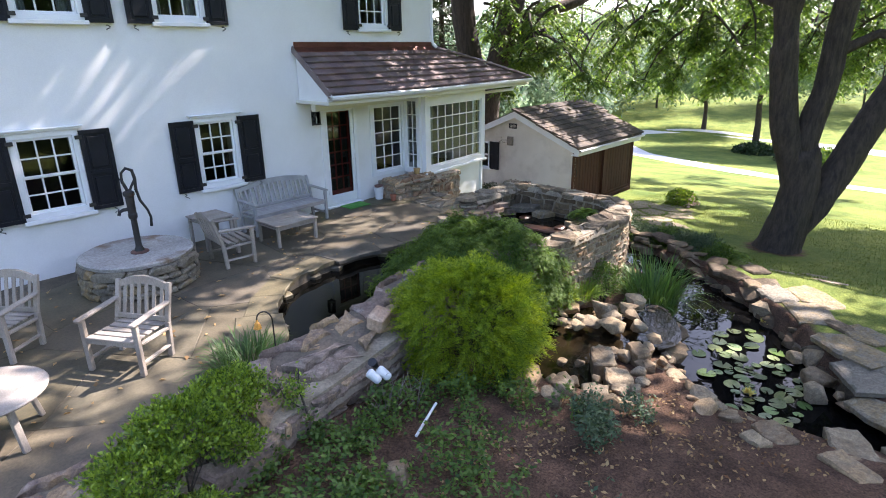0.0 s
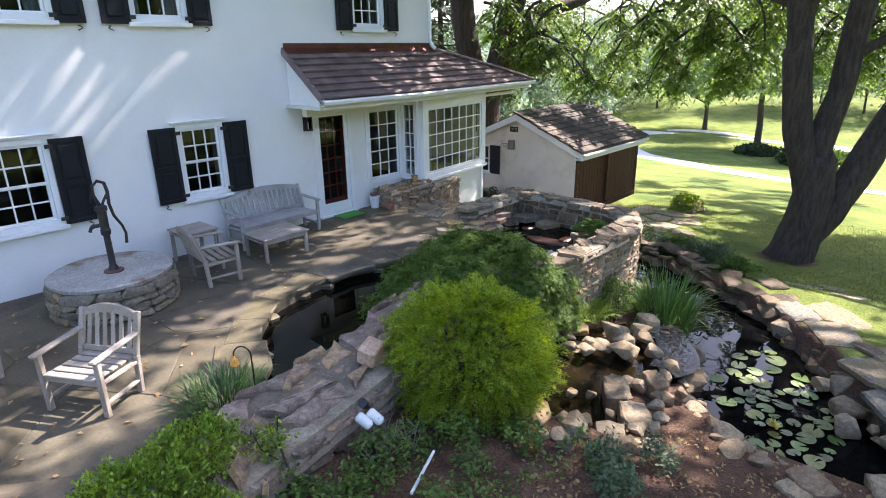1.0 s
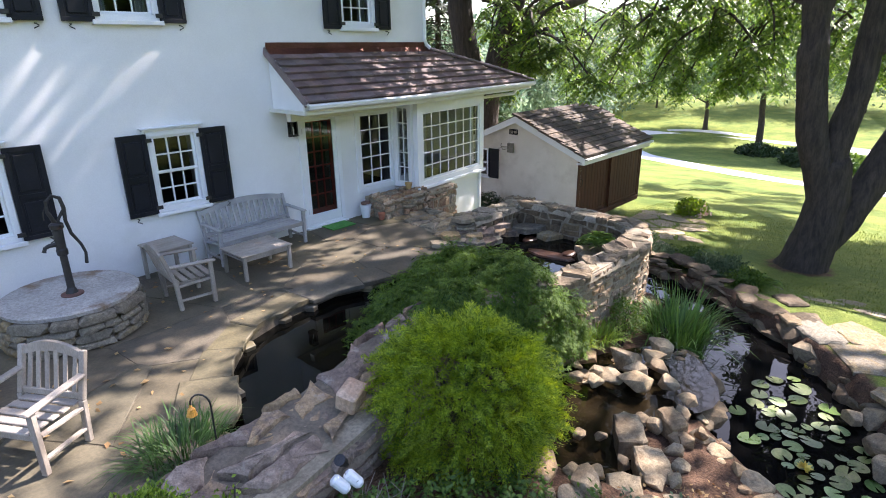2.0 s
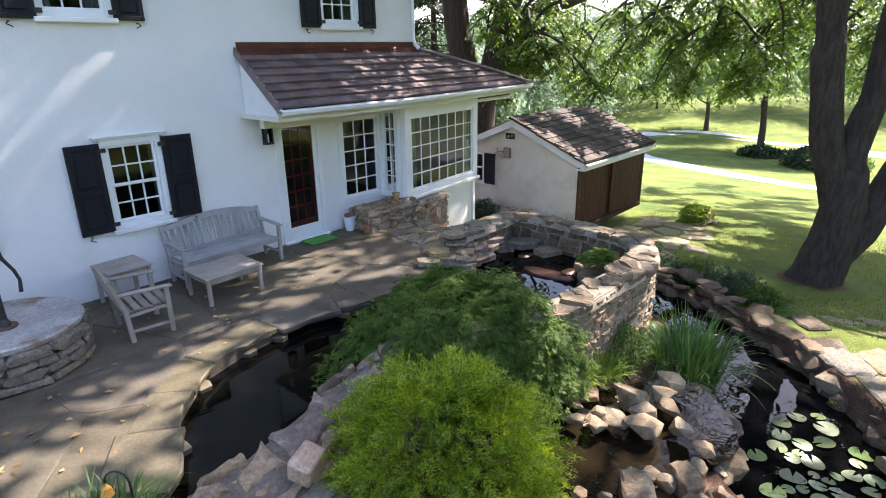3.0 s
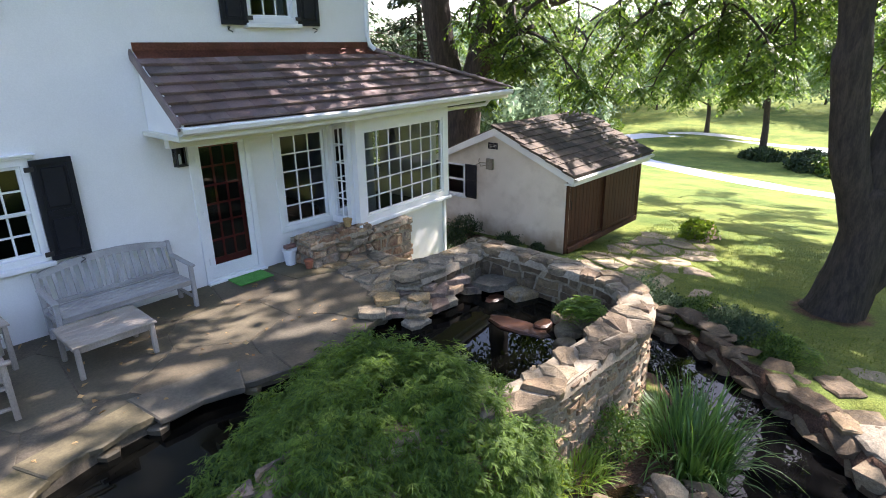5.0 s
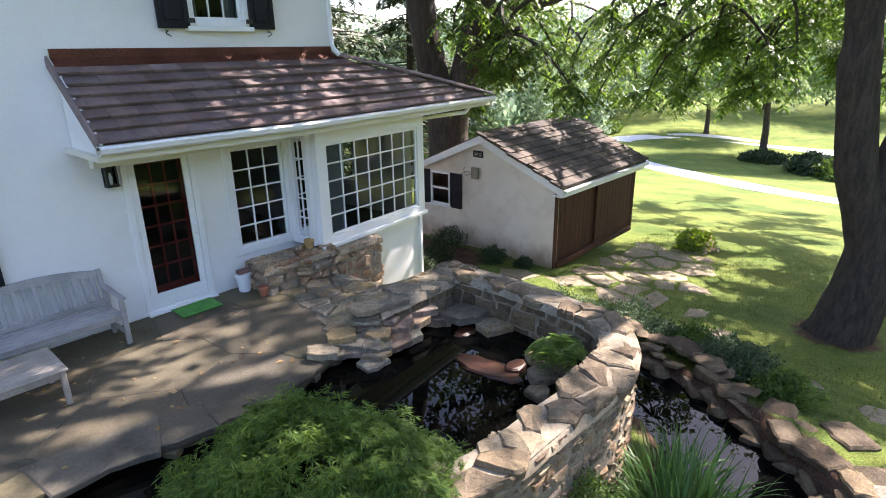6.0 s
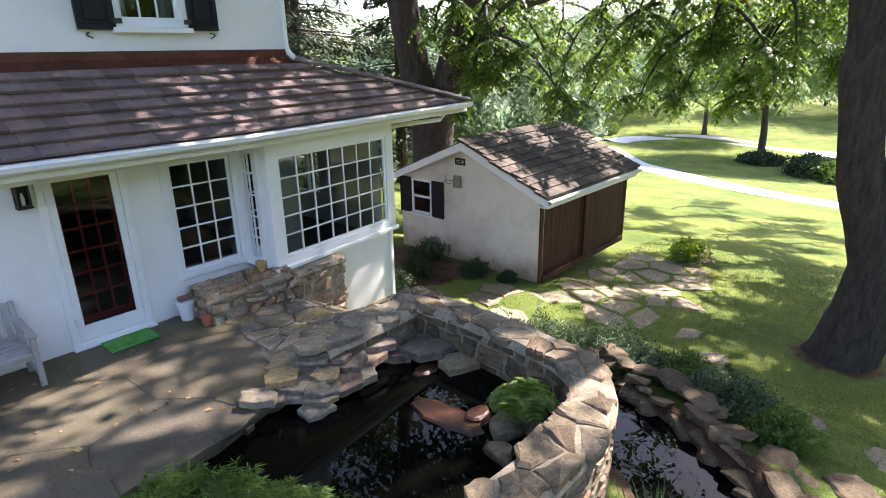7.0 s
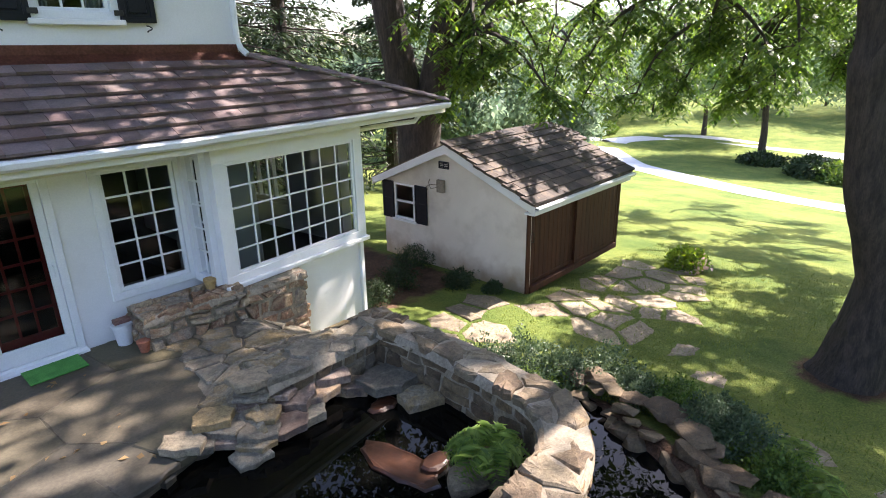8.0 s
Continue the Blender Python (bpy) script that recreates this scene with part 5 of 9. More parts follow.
def make_door():
    x0, x1, z0, z1 = OPENINGS[5]
    bm = bmesh.new()
    frame_of(bm, x0 - 0.09, x1 + 0.09, z0 - 0.045, z1 + 0.045, 0.09, WALL_Y - 0.03, WALL_Y + 0.12, low=0.05)
    door = part("door", bm, TRIM, house, "white framed glass storm door with a red door behind")
    bm = bmesh.new()
    frame_of(bm, x0 + 0.004, x1 - 0.004, z0 + 0.008, z1 - 0.004, 0.085, WALL_Y - 0.012, WALL_Y + 0.028, low=0.2)
    part("storm_door_frame", bm, TRIM, door)
    share("pane", pane_mesh(x1 - x0 - 0.18, z1 - z0 - 0.3), Matrix.Translation(((x0 + x1) / 2, WALL_Y + 0.01, (z0 + z1) / 2 + 0.058)), door)
    bm = bmesh.new()
    y = WALL_Y + 0.09
    frame_of(bm, x0 + 0.01, x1 - 0.01, z0 + 0.01, z1 - 0.01, 0.11, y - 0.02, y + 0.02, low=0.28)
    part("red_door", bm, RED_PAINT, door, "dark red painted inner door with small panes")
    glazing(door, x0 + 0.12, x1 - 0.12, z0 + 0.29, z1 - 0.12, 3, 6, y, Matrix(), 0.028, 0.036, RED_PAINT)
    bm = bmesh.new()
    tube(bm, [(x1 - 0.05, WALL_Y - 0.012, 1.02), (x1 - 0.05, WALL_Y - 0.06, 1.02), (x1 - 0.05, WALL_Y - 0.06, 1.14), (x1 - 0.05, WALL_Y - 0.012, 1.14)], 0.009, 8)
    part("handle", bm, WHITE_PLASTIC, door)
    for z in (0.35, 1.15, 1.95):
        bm = bmesh.new()
        tube(bm, [(x0 - 0.006, WALL_Y - 0.034, z - 0.05), (x0 - 0.006, WALL_Y - 0.034, z + 0.05)], 0.012, 8)
        part("hinge", bm, WHITE_PLASTIC, door)
    bm = bmesh.new()
    box(bm, (x0 - 0.1, WALL_Y - 0.12, -0.01), (x1 + 0.1, WALL_Y + 0.1, 0.03), None, 0.006)
    part("door_sill", bm, TRIM, door)


make_door()

# casement window beside the door
x0, x1, z0, z1 = OPENINGS[6]
bm = bmesh.new()
frame_of(bm, x0 - 0.09, x1 + 0.075, z0 - 0.07, z1 + 0.06, 0.1, WALL_Y - 0.03, WALL_Y + 0.1)
casement = part("casement_window", bm, TRIM, house)
bm = bmesh.new()
frame_of(bm, x0 + 0.012, x1 - 0.03, z0 + 0.03, z1 - 0.03, 0.05, WALL_Y - 0.005, WALL_Y + 0.04)
part("sash", bm, TRIM, casement)
glazing(casement, x0 + 0.062, x1 - 0.08, z0 + 0.08, z1 - 0.08, 3, 5, WALL_Y + 0.015, Matrix())

# ---- the sun room with its bay window ----
BAY = pose(10.19, 9.82, 0, 0, 0, 6.3)
B_W, B_Z0, B_Z1 = 2.72, 0.47, 2.30
bm = bmesh.new()
frame_of(bm, 0, B_W, B_Z0, B_Z1, 0.19, 0.0, 0.12, BAY, 0.11)
bay = part("bay_window", bm, TRIM, house)
bm = bmesh.new()
box(bm, (-0.03, -0.05, B_Z0 - 0.07), (B_W + 0.04, 0.1, B_Z0 - 0.002), BAY, 0.01)
part("sill", bm, TRIM, bay)
bm = bmesh.new()
frame_of(bm, 0.192, B_W - 0.192, B_Z0 + 0.112, B_Z1 - 0.192, 0.045, 0.02, 0.07, BAY)
part("bay_sash", bm, TRIM, bay)
glazing(bay, 0.238, B_W - 0.238, B_Z0 + 0.158, B_Z1 - 0.238, 7, 5, 0.045, BAY)
# narrow side light of the bay, facing the patio
SIDE = BAY @ pose(0.012, 0.125, 0, 0, 0, 90)
bm = bmesh.new()
frame_of(bm, 0, 0.5, B_Z0, B_Z1, 0.1, -0.0, 0.1, SIDE, 0.12)
side = part("side_window", bm, TRIM, bay)
glazing(side, 0.1, 0.4, B_Z0 + 0.12, B_Z1 - 0.1, 2, 5, 0.04, SIDE)
# wall below the bay, and the end wall with a wide window
bm = bmesh.new()
box(bm, (0.06, 0.10, -2.4), (B_W - 0.08, 0.26, B_Z0 - 0.075), BAY)
holed_wall(bm, 0.2, 4.0, -2.4, 2.6, 0.0, 0.2, [(1.6, 3.4, 0.8, 2.2)])
bmesh.ops.transform(bm, matrix=BAY @ pose(B_W - 0.065, 0.07, 0, 0, 0, 90), verts=[v for v in bm.verts if v.co.y < 8])
part("sun_room_wall", bm, STUCCO, house)
bm = bmesh.new()
box(bm, (0, 0, -2.4), (0.08, 0.2, B_Z0 - 0.08), BAY @ Matrix.Translation((B_W - 0.12, 0.04, 0)), 0.008)
part("corner_board", bm, TRIM, house)
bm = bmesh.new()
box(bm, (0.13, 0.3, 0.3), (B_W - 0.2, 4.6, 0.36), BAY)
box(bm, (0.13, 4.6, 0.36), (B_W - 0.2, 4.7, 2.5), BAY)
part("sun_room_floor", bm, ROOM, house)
bm = bmesh.new()
frame_of(bm, 1.6, 3.4, 0.8, 2.2, 0.09, 0.02, 0.12, BAY @ pose(B_W - 0.065, 0.07, 0, 0, 0, 90))
for k in range(1, 4):
    box(bm, (1.6 + k * 0.45 - 0.025, 0.03, 0.89), (1.6 + k * 0.45 + 0.025, 0.11, 2.11), BAY @ pose(B_W - 0.065, 0.07, 0, 0, 0, 90))
part("end_window", bm, TRIM, house)


# ---- the lean-to roof with its shingles, gutter and copper flashing ----
def eave_y(x):
    return 9.33 + max(0.0, x - 9.7) * 0.128


def roof_at(x, v):
    """A point of the lean-to roof: v runs from the wall (0) to the eave (1)."""
    return Vector((x, 10.45 + (eave_y(x) - 10.45) * v, 3.42 - 0.86 * v))


def hip_x(v):
    return 11.12 + 3.72 * v


def make_lean_to():
    r = random.Random(17)
    bm = bmesh.new()
    xs = [7.08 + (9.7 - 7.08) * i / 4 for i in range(5)]
    for rows in [(0.0, 1.0)]:
        grid = []
        for j in range(9):
            v = j / 8
            line = [x for x in xs] + [9.7 + (hip_x(v) - 9.7) * k / 8 for k in range(1, 9)]
            grid.append([bm.verts.new(roof_at(x, v) + Vector((0, 0, -0.03))) for x in line])
        for a, b in zip(grid, grid[1:]):
            for i in range(len(a) - 1):
                bm.faces.new((a[i], b[i], b[i + 1], a[i + 1]))
        # the plane beyond the hip
        end = [bm.verts.new((11.12, 15.0, 3.39)), bm.verts.new((14.84, 15.0, 2.53))]
        bm.faces.new([g[-1] for g in grid] + [end[1], end[0]])
    roof = part("lean_to_roof", bm, SHINGLE, house, "brown shingled lean-to roof with copper flashing")
    rows, top = 7, 0.09
    for j in range(rows):
        v0, v1 = top + (1.02 - top) * j / rows, top + (1.02 - top) * (j + 1) / rows
        x = 7.06 - r.uniform(0, 0.2)
        while x < hip_x(v0) - 0.04:
            w = r.choice((0.2, 0.26, 0.32, 0.36))
            a, b = max(x, 7.05), x + w - 0.005
            b0, b1 = min(b, hip_x(v0 - 0.06)), min(b, hip_x(v1))
            if b0 - a > 0.05 and b1 - a > 0.05:
                lift = Vector((0, -0.55, 0.83))
                dz = r.uniform(0, 0.006)
                up = [roof_at(a, v0 - 0.06) + lift * 0.004, roof_at(b0, v0 - 0.06) + lift * 0.004]
                dn = [roof_at(b1, v1) + lift * (0.068 + dz), roof_at(a, v1) + lift * (0.068 + dz)]
                q = up + dn
                vs = [tuple(p) for p in q] + [tuple(p - lift * 0.036) for p in q]
                me = mesh_of("shingle", vs, [(0, 3, 2, 1), (4, 5, 6, 7), (2, 3, 7, 6), (0, 1, 5, 4), (1, 2, 6, 5), (3, 0, 4, 7)], SHINGLE)
                share("shingle", me, Matrix(), roof)
            x += w
    # board that closes the open end of the courses
    bm = bmesh.new()
    ends = [roof_at(7.0, 0.0), roof_at(7.0, 1.02)]
    up = Vector((0, -0.55, 0.83))
    ring = [[bm.verts.new(p + Vector((dx, 0, 0)) + up * h) for dx, h in ((0.02, -0.06), (0.045, -0.06), (0.045, 0.06), (0.02, 0.06))] for p in ends]
    for q in range(4):
        bm.faces.new((ring[0][q], ring[0][(q + 1) % 4], ring[1][(q + 1) % 4], ring[1][q]))
    bm.faces.new(ring[0][::-1])
    bm.faces.new(ring[1])
    bmesh.ops.recalc_face_normals(bm, faces=bm.faces[:])
    part("edge_board", bm, SHINGLE, roof)
    # hip caps
    n = 13
    for i in range(n):
        v0, v1 = max(0.0, (i - 0.4) / n), (i + 1) / n
        p, q = roof_at(hip_x(v0), v0) + Vector((0, 0, 0.03)), roof_at(hip_x(v1), v1) + Vector((0, 0, 0.05))
        d = (q - p).normalized()
        s = d.cross(Vector((0, 0, 1))).normalized() * 0.11
        vs = [p + s + Vector((0, 0, -0.05)), p, p - s + Vector((0, 0, -0.03)), q + s + Vector((0, 0, -0.05)), q, q - s + Vector((0, 0, -0.03))]
        vs += [v + Vector((0, 0, 0.022)) for v in vs]
        me = mesh_of("hip_shingle", [tuple(v) for v in vs], [(6, 7, 10, 9), (7, 8, 11, 10), (3, 4, 10, 9), (4, 5, 11, 10), (0, 3, 9, 6), (2, 8, 11, 5), (0, 1, 4, 3), (1, 2, 5, 4)], SHINGLE)
        share("hip_shingle", me, Matrix(), roof)
    bm = bmesh.new()
    lift = Vector((0, -0.55, 0.83))
    a, b = roof_at(7.07, 0), roof_at(11.1, 0)
    c, d = roof_at(11.3, 0.14), roof_at(7.07, 0.14)
    up = Vector((0, -0.006, 0.13))
    vs = [bm.verts.new(p) for p in (a + up + Vector((0, -0.012, 0)), b + up + Vector((0, -0.012, 0)), b + Vector((0, -0.022, 0.03)), c + lift * 0.034, d + lift * 0.034, a + Vector((0, -0.022, 0.03)))]
    bm.faces.new((vs[0], vs[5], vs[2], vs[1]))
    bm.faces.new((vs[5], vs[4], vs[3], vs[2]))
    bmesh.ops.solidify(bm, geom=bm.faces[:], thickness=0.006)
    part("flashing", bm, COPPER, roof, "reddish aged copper flashing strip")
    # boxed eave, soffit and gutter
    line = [7.02, 8.4, 9.7, 10.6, 11.6, 12.6, 13.6, 14.84]

    def run(offs, name, material, parent, close=True):
        bm = bmesh.new()
        rings = [[bm.verts.new((x, eave_y(x) + oy, 2.56 + oz)) for oy, oz in offs] for x in line]
        m = len(offs)
        for p, q in zip(rings, rings[1:]):
            for k in range(m if close else m - 1):
                bm.faces.new((p[k], p[(k + 1) % m], q[(k + 1) % m], q[k]))
        bm.faces.new(rings[0][::-1])
        bm.faces.new(rings[-1])
        return part(name, bm, material, parent)

    run([(0.03, -0.02), (0.03, -0.2), (1.15, -0.2), (1.15, -0.14), (0.06, -0.14), (0.06, -0.02)], "soffit", CREAM, house)
    run([(0.0, -0.015), (-0.11, -0.015), (-0.125, -0.04), (-0.11, -0.09), (-0.06, -0.12), (0.0, -0.12), (0.0, -0.11), (-0.055, -0.11), (-0.1, -0.085), (-0.113, -0.04), (-0.1, -0.026), (0.0, -0.026)], "gutter", TRIM, house)
    # end board on the open side
    bm = bmesh.new()
    p = [Vector((7.1, 10.44, 3.34)), Vector((7.1, eave_y(7) + 0.04, 2.5)), Vector((7.1, eave_y(7) + 0.04, 2.36)), Vector((7.1, 10.44, 2.36))]
    vs = [bm.verts.new(q) for q in p] + [bm.verts.new(q + Vector((0.06, 0, 0))) for q in p]
    bm.faces.new(vs[:4])
    bm.faces.new(vs[4:][::-1])
    for i in range(4):
        bm.faces.new((vs[i], vs[i + 4], vs[(i + 1) % 4 + 4], vs[(i + 1) % 4]))
    part("end_board", bm, TRIM, house)
    bm = bmesh.new()
    q = [Vector((7.085, 10.43, 3.44)), Vector((7.085, eave_y(7) - 0.02, 2.585)), Vector((7.085, eave_y(7) - 0.02, 2.50)), Vector((7.085, 10.43, 3.36))]
    vs = [bm.verts.new(k) for k in q] + [bm.verts.new(k + Vector((-0.03, 0, 0))) for k in q]
    bm.faces.new(vs[:4])
    bm.faces.new(vs[4:][::-1])
    for i in range(4):
        bm.faces.new((vs[i], vs[i + 4], vs[(i + 1) % 4 + 4], vs[(i + 1) % 4]))
    part("rake_board", bm, TRIM, house)
    # header between the eave and the bay
    bm = bmesh.new()
    box(bm, (0.0, 0.01, B_Z1 + 0.002), (B_W, 0.13, 2.42), BAY)
    box(bm, (-3.0, 0.5, 2.2), (-0.0, 0.62, 2.42), BAY)
    part("frieze_board", bm, CREAM, house)
    bm = bmesh.new()
    tube(bm, [(11.09, 10.40, 6.7), (11.09, 10.40, 3.62), (11.11, 10.37, 3.5), (11.16, 10.30, 3.42)], 0.04, 10)
    part("downpipe", bm, TRIM, house)
    bm = bmesh.new()
    e = BAY @ Vector((B_W, 0.1, 0))
    tube(bm, [(14.2, eave_y(14.2) + 0.1, 2.42), (14.1, eave_y(14) + 0.2, 2.26), (13.4, 10.35, 2.22), (e.x + 0.04, e.y + 0.12, 2.2), (e.x + 0.02, e.y + 0.14, 2.05), (e.x + 0.02, e.y + 0.14, -1.6)], 0.04, 10)
    part("elbow_pipe", bm, TRIM, house)


make_lean_to()


# ---- the shed ----
def make_shed():
    r = random.Random(23)
    shed = thing("shed", "small stucco garden shed with brown sliding doors", "shed")
    X0, X1, Y0, Y1, ZB, ZE, YM, ZA = 17.4, 21.95, 9.86, 14.62, -2.1, 0.16, 12.22, 1.16
    bm = bmesh.new()
    prof = [(Y0, ZB), (Y1, ZB), (Y1, ZE), (YM, ZA), (Y0, ZE)]
    win = (13.42, 14.18, -0.93, 0.06)
    # gable wall built as strips round its window
    def strip(pts, x):
        bm.faces.new([bm.verts.new((x, y, z)) for y, z in pts])
    for x, flip in ((X0, 1), (X0 + 0.2, -1)):
        for pts in ([(Y0, ZB), (Y0, ZE), (YM, ZA), (13.42, ZE + (ZA - ZE) * (Y1 - 13.42) / (Y1 - YM)), (13.42, ZB)], [(13.42, ZB), (13.42, -0.93), (14.18, -0.93), (14.18, ZB)], [(13.42, 0.06), (13.42, ZE + (ZA - ZE) * (Y1 - 13.42) / (Y1 - YM)), (14.18, ZE + (ZA - ZE) * (Y1 - 14.18) / (Y1 - YM)), (14.18, 0.06)], [(14.18, ZB), (14.18, ZE + (ZA - ZE) * (Y1 - 14.18) / (Y1 - YM)), (Y1, ZE), (Y1, ZB)]):
            strip(pts[::flip], x)
    for a, b in (((13.42, -0.93), (14.18, -0.93)), ((14.18, -0.93), (14.18, 0.06)), ((14.18, 0.06), (13.42, 0.06)), ((13.42, 0.06), (13.42, -0.93))):
        bm.faces.new([bm.verts.new(v) for v in ((X0, *a), (X0, *b), (X0 + 0.2, *b), (X0 + 0.2, *a))])
    bmesh.ops.remove_doubles(bm, verts=bm.verts[:], dist=0.001)
    part("gable_wall", bm, SHED_STUCCO, shed)
    bm = bmesh.new()
    box(bm, (X0 + 0.202, Y1 - 0.2, ZB), (X1, Y1, ZE))
    part("back_wall", bm, SHED_STUCCO, shed)
    bm = bmesh.new()
    strip(prof, X1)
    strip(prof[::-1], X1 - 0.2)
    part("end_wall", bm, SHED_STUCCO, shed)
    bm = bmesh.new()
    box(bm, (X0 + 0.004, Y0 - 0.0, ZB), (X0 + 0.2, Y0 + 0.28, ZE))
    part("corner_pier", bm, SHED_STUCCO, shed)
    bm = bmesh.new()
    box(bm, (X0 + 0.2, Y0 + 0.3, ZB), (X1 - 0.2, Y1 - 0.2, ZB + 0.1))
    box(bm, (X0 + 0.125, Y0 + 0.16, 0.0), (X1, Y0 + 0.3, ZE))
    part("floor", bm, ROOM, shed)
    bm = bmesh.new()
    frame_of(bm, -0.38, 0.38, -0.495, 0.495, 0.055, -0.025, 0.06, pose(X0, 13.8, -0.435, 0, 0, -90))
    box(bm, (-0.33, -0.01, -0.03), (0.33, 0.04, 0.03), pose(X0, 13.8, -0.435, 0, 0, -90))
    box(bm, (-0.46, -0.07, -0.56), (0.46, 0.02, -0.5), pose(X0, 13.8, -0.435, 0, 0, -90), 0.006)
    w = part("window", bm, TRIM, shed)
    for z in (-0.235, 0.235):
        share("pane", pane_mesh(0.64, 0.42), pose(X0 + 0.02, 13.8, -0.435 + z, 0, 0, -90), w)
    for y in (13.17, 14.42):
        bm = bmesh.new()
        mm = pose(X0 - 0.03, y, -0.44, 0, 0, -90)
        frame_of(bm, -0.215, 0.215, -0.52, 0.52, 0.05, -0.02, 0.02, mm)
        box(bm, (-0.165, -0.006, -0.47), (0.165, 0.015, 0.47), mm)
        box(bm, (-0.165, -0.018, -0.04), (0.165, 0.016, 0.04), mm)
        part("shutter", bm, BLACK, shed)
    # roof boards and shingles
    ov, ridge = 0.30, ZA + 0.12
    k = (ZA - ZE) / (YM - Y0)
    bm = bmesh.new()
    for s, ye in ((1, Y0 - ov), (-1, Y1 + ov)):
        ze = ridge - abs(ye - YM) * k
        vs = [bm.verts.new(p) for p in ((X0 - 0.14, ye, ze), (X1 + 0.2, ye, ze), (X1 + 0.2, YM, ridge), (X0 - 0.14, YM, ridge), (X0 - 0.14, ye, ze - 0.08), (X1 + 0.2, ye, ze - 0.08), (X1 + 0.2, YM, ridge - 0.08), (X0 - 0.14, YM, ridge - 0.08))]
        for q in ((0, 1, 2, 3), (4, 5, 6, 7), (0, 1, 5, 4), (1, 2, 6, 5), (0, 3, 7, 4)):
            bm.faces.new([vs[i] for i in q])
    roof = part("roof", bm, SHED_SHINGLE, shed, "mottled brown shed shingles with ochre patches")
    slope = math.atan(k)
    length = (YM - Y0 + ov) / math.cos(slope)
    rows = 10
    sizes = {}
    for w2 in (0.2, 0.28, 0.36):
        b2 = bmesh.new()
        box(b2, (0, -0.36, 0), (w2 - 0.006, 0, 0.06))
        me = bpy.data.meshes.new("shingle")
        b2.to_mesh(me)
        b2.free()
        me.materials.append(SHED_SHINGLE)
        sizes[w2] = me
    for j in range(rows):
        d = length * (j + 1) / rows
        y, z = Y0 - ov + (length - d + length / rows) * math.cos(slope) * 1.0, 0
        e = length / rows * j - 0.02
        x = X0 - 0.15 - r.uniform(0, 0.15)
        while x < X1 + 0.1:
            w2 = r.choice((0.2, 0.28, 0.36))
            yy = Y0 - ov + e * math.cos(slope)
            zz = ridge - (YM - yy) * k + 0.022 + r.uniform(0, 0.008)
            share("shingle", sizes[w2], Matrix.Translation((x, yy, zz)) @ pose(0, 0, 0, math.degrees(slope) - 5.0, 0, r.uniform(-1, 1)) @ Matrix.Translation((0, 0.36, 0.012)), roof)
            x += w2
    bm = bmesh.new()
    for i in range(14):
        xx = X0 - 0.14 + i * 0.34
        box(bm, (xx, YM - 0.13, ridge + 0.0), (xx + 0.36, YM + 0.13, ridge + 0.035))
    part("ridge_cap", bm, SHED_SHINGLE, roof)
    # barge boards, fascia, gutter
    bm = bmesh.new()
    for ye in (Y0 - ov, Y1 + ov):
        ze = ridge - abs(ye - YM) * k
        vs = [bm.verts.new(p) for p in ((X0 - 0.15, ye, ze - 0.03), (X0 - 0.15, YM, ridge - 0.03), (X0 - 0.15, YM, ridge - 0.24), (X0 - 0.15, ye, ze - 0.22), (X0 - 0.11, ye, ze - 0.03), (X0 - 0.11, YM, ridge - 0.03), (X0 - 0.11, YM, ridge - 0.24), (X0 - 0.11, ye, ze - 0.22))]
        for q in ((0, 1, 2, 3), (4, 7, 6, 5), (0, 4, 5, 1), (3, 2, 6, 7), (0, 3, 7, 4)):
            bm.faces.new([vs[i] for i in q])
    part("barge_board", bm, TRIM, shed)
    ze = ridge - (YM - Y0 + ov) * k
    bm = bmesh.new()
    box(bm, (X0 - 0.12, Y0 - ov + 0.02, ze - 0.24), (X1 + 0.18, Y0 - ov + 0.06, ze - 0.03), None, 0.004)
    box(bm, (X0 - 0.12, Y0 - ov + 0.062, ze - 0.24), (X1 + 0.18, Y0 + 0.0, ze - 0.2))
    part("fascia", bm, TRIM, shed)
    bm = bmesh.new()
    sec = [(0.01, 0.0), (-0.1, 0.0), (-0.11, -0.03), (-0.09, -0.08), (0.01, -0.09), (0.01, -0.078), (-0.08, -0.07), (-0.095, -0.03), (-0.088, -0.012), (0.01, -0.012)]
    rings = [[bm.verts.new((x, Y0 - ov + oy, ze - 0.03 + oz)) for oy, oz in sec] for x in (X0 - 0.16, X1 + 0.22)]
    m = len(sec)
    for q in range(m):
        bm.faces.new((rings[0][q], rings[0][(q + 1) % m], rings[1][(q + 1) % m], rings[1][q]))
    bm.faces.new(rings[0][::-1])
    bm.faces.new(rings[1])
    part("gutter", bm, TRIM, shed)
    # sliding doors of upright boards
    for a, b, y in ((X0 + 0.12, 19.72, Y0 + 0.06), (19.62, X1, Y0 - 0.0)):
        bm = bmesh.new()
        frame_of(bm, a, b, -1.92, 0.05, 0.09, y - 0.035, y + 0.0)
        door = part("sliding_door", bm, BROWN_WOOD, shed)
        n = 10
        for i in range(n):
            b2 = bmesh.new()
            xa, xb = a + 0.092 + (b - a - 0.184) * i / n, a + 0.092 + (b - a - 0.184) * (i + 1) / n
            box(b2, (xa + 0.003, y - 0.022, -1.826), (xb - 0.003, y + 0.02, -0.044), None, 0.004)
            part("board", b2, BROWN_WOOD, door)
    bm = bmesh.new()
    box(bm, (X0 + 0.1, Y0 - 0.06, 0.055), (X1 + 0.1, Y0 + 0.14, 0.15), None, 0.005)
    box(bm, (X0 - 0.02, Y0 - 0.05, -2.1), (X0 + 0.11, Y0 - 0.003, 0.05), None, 0.005)
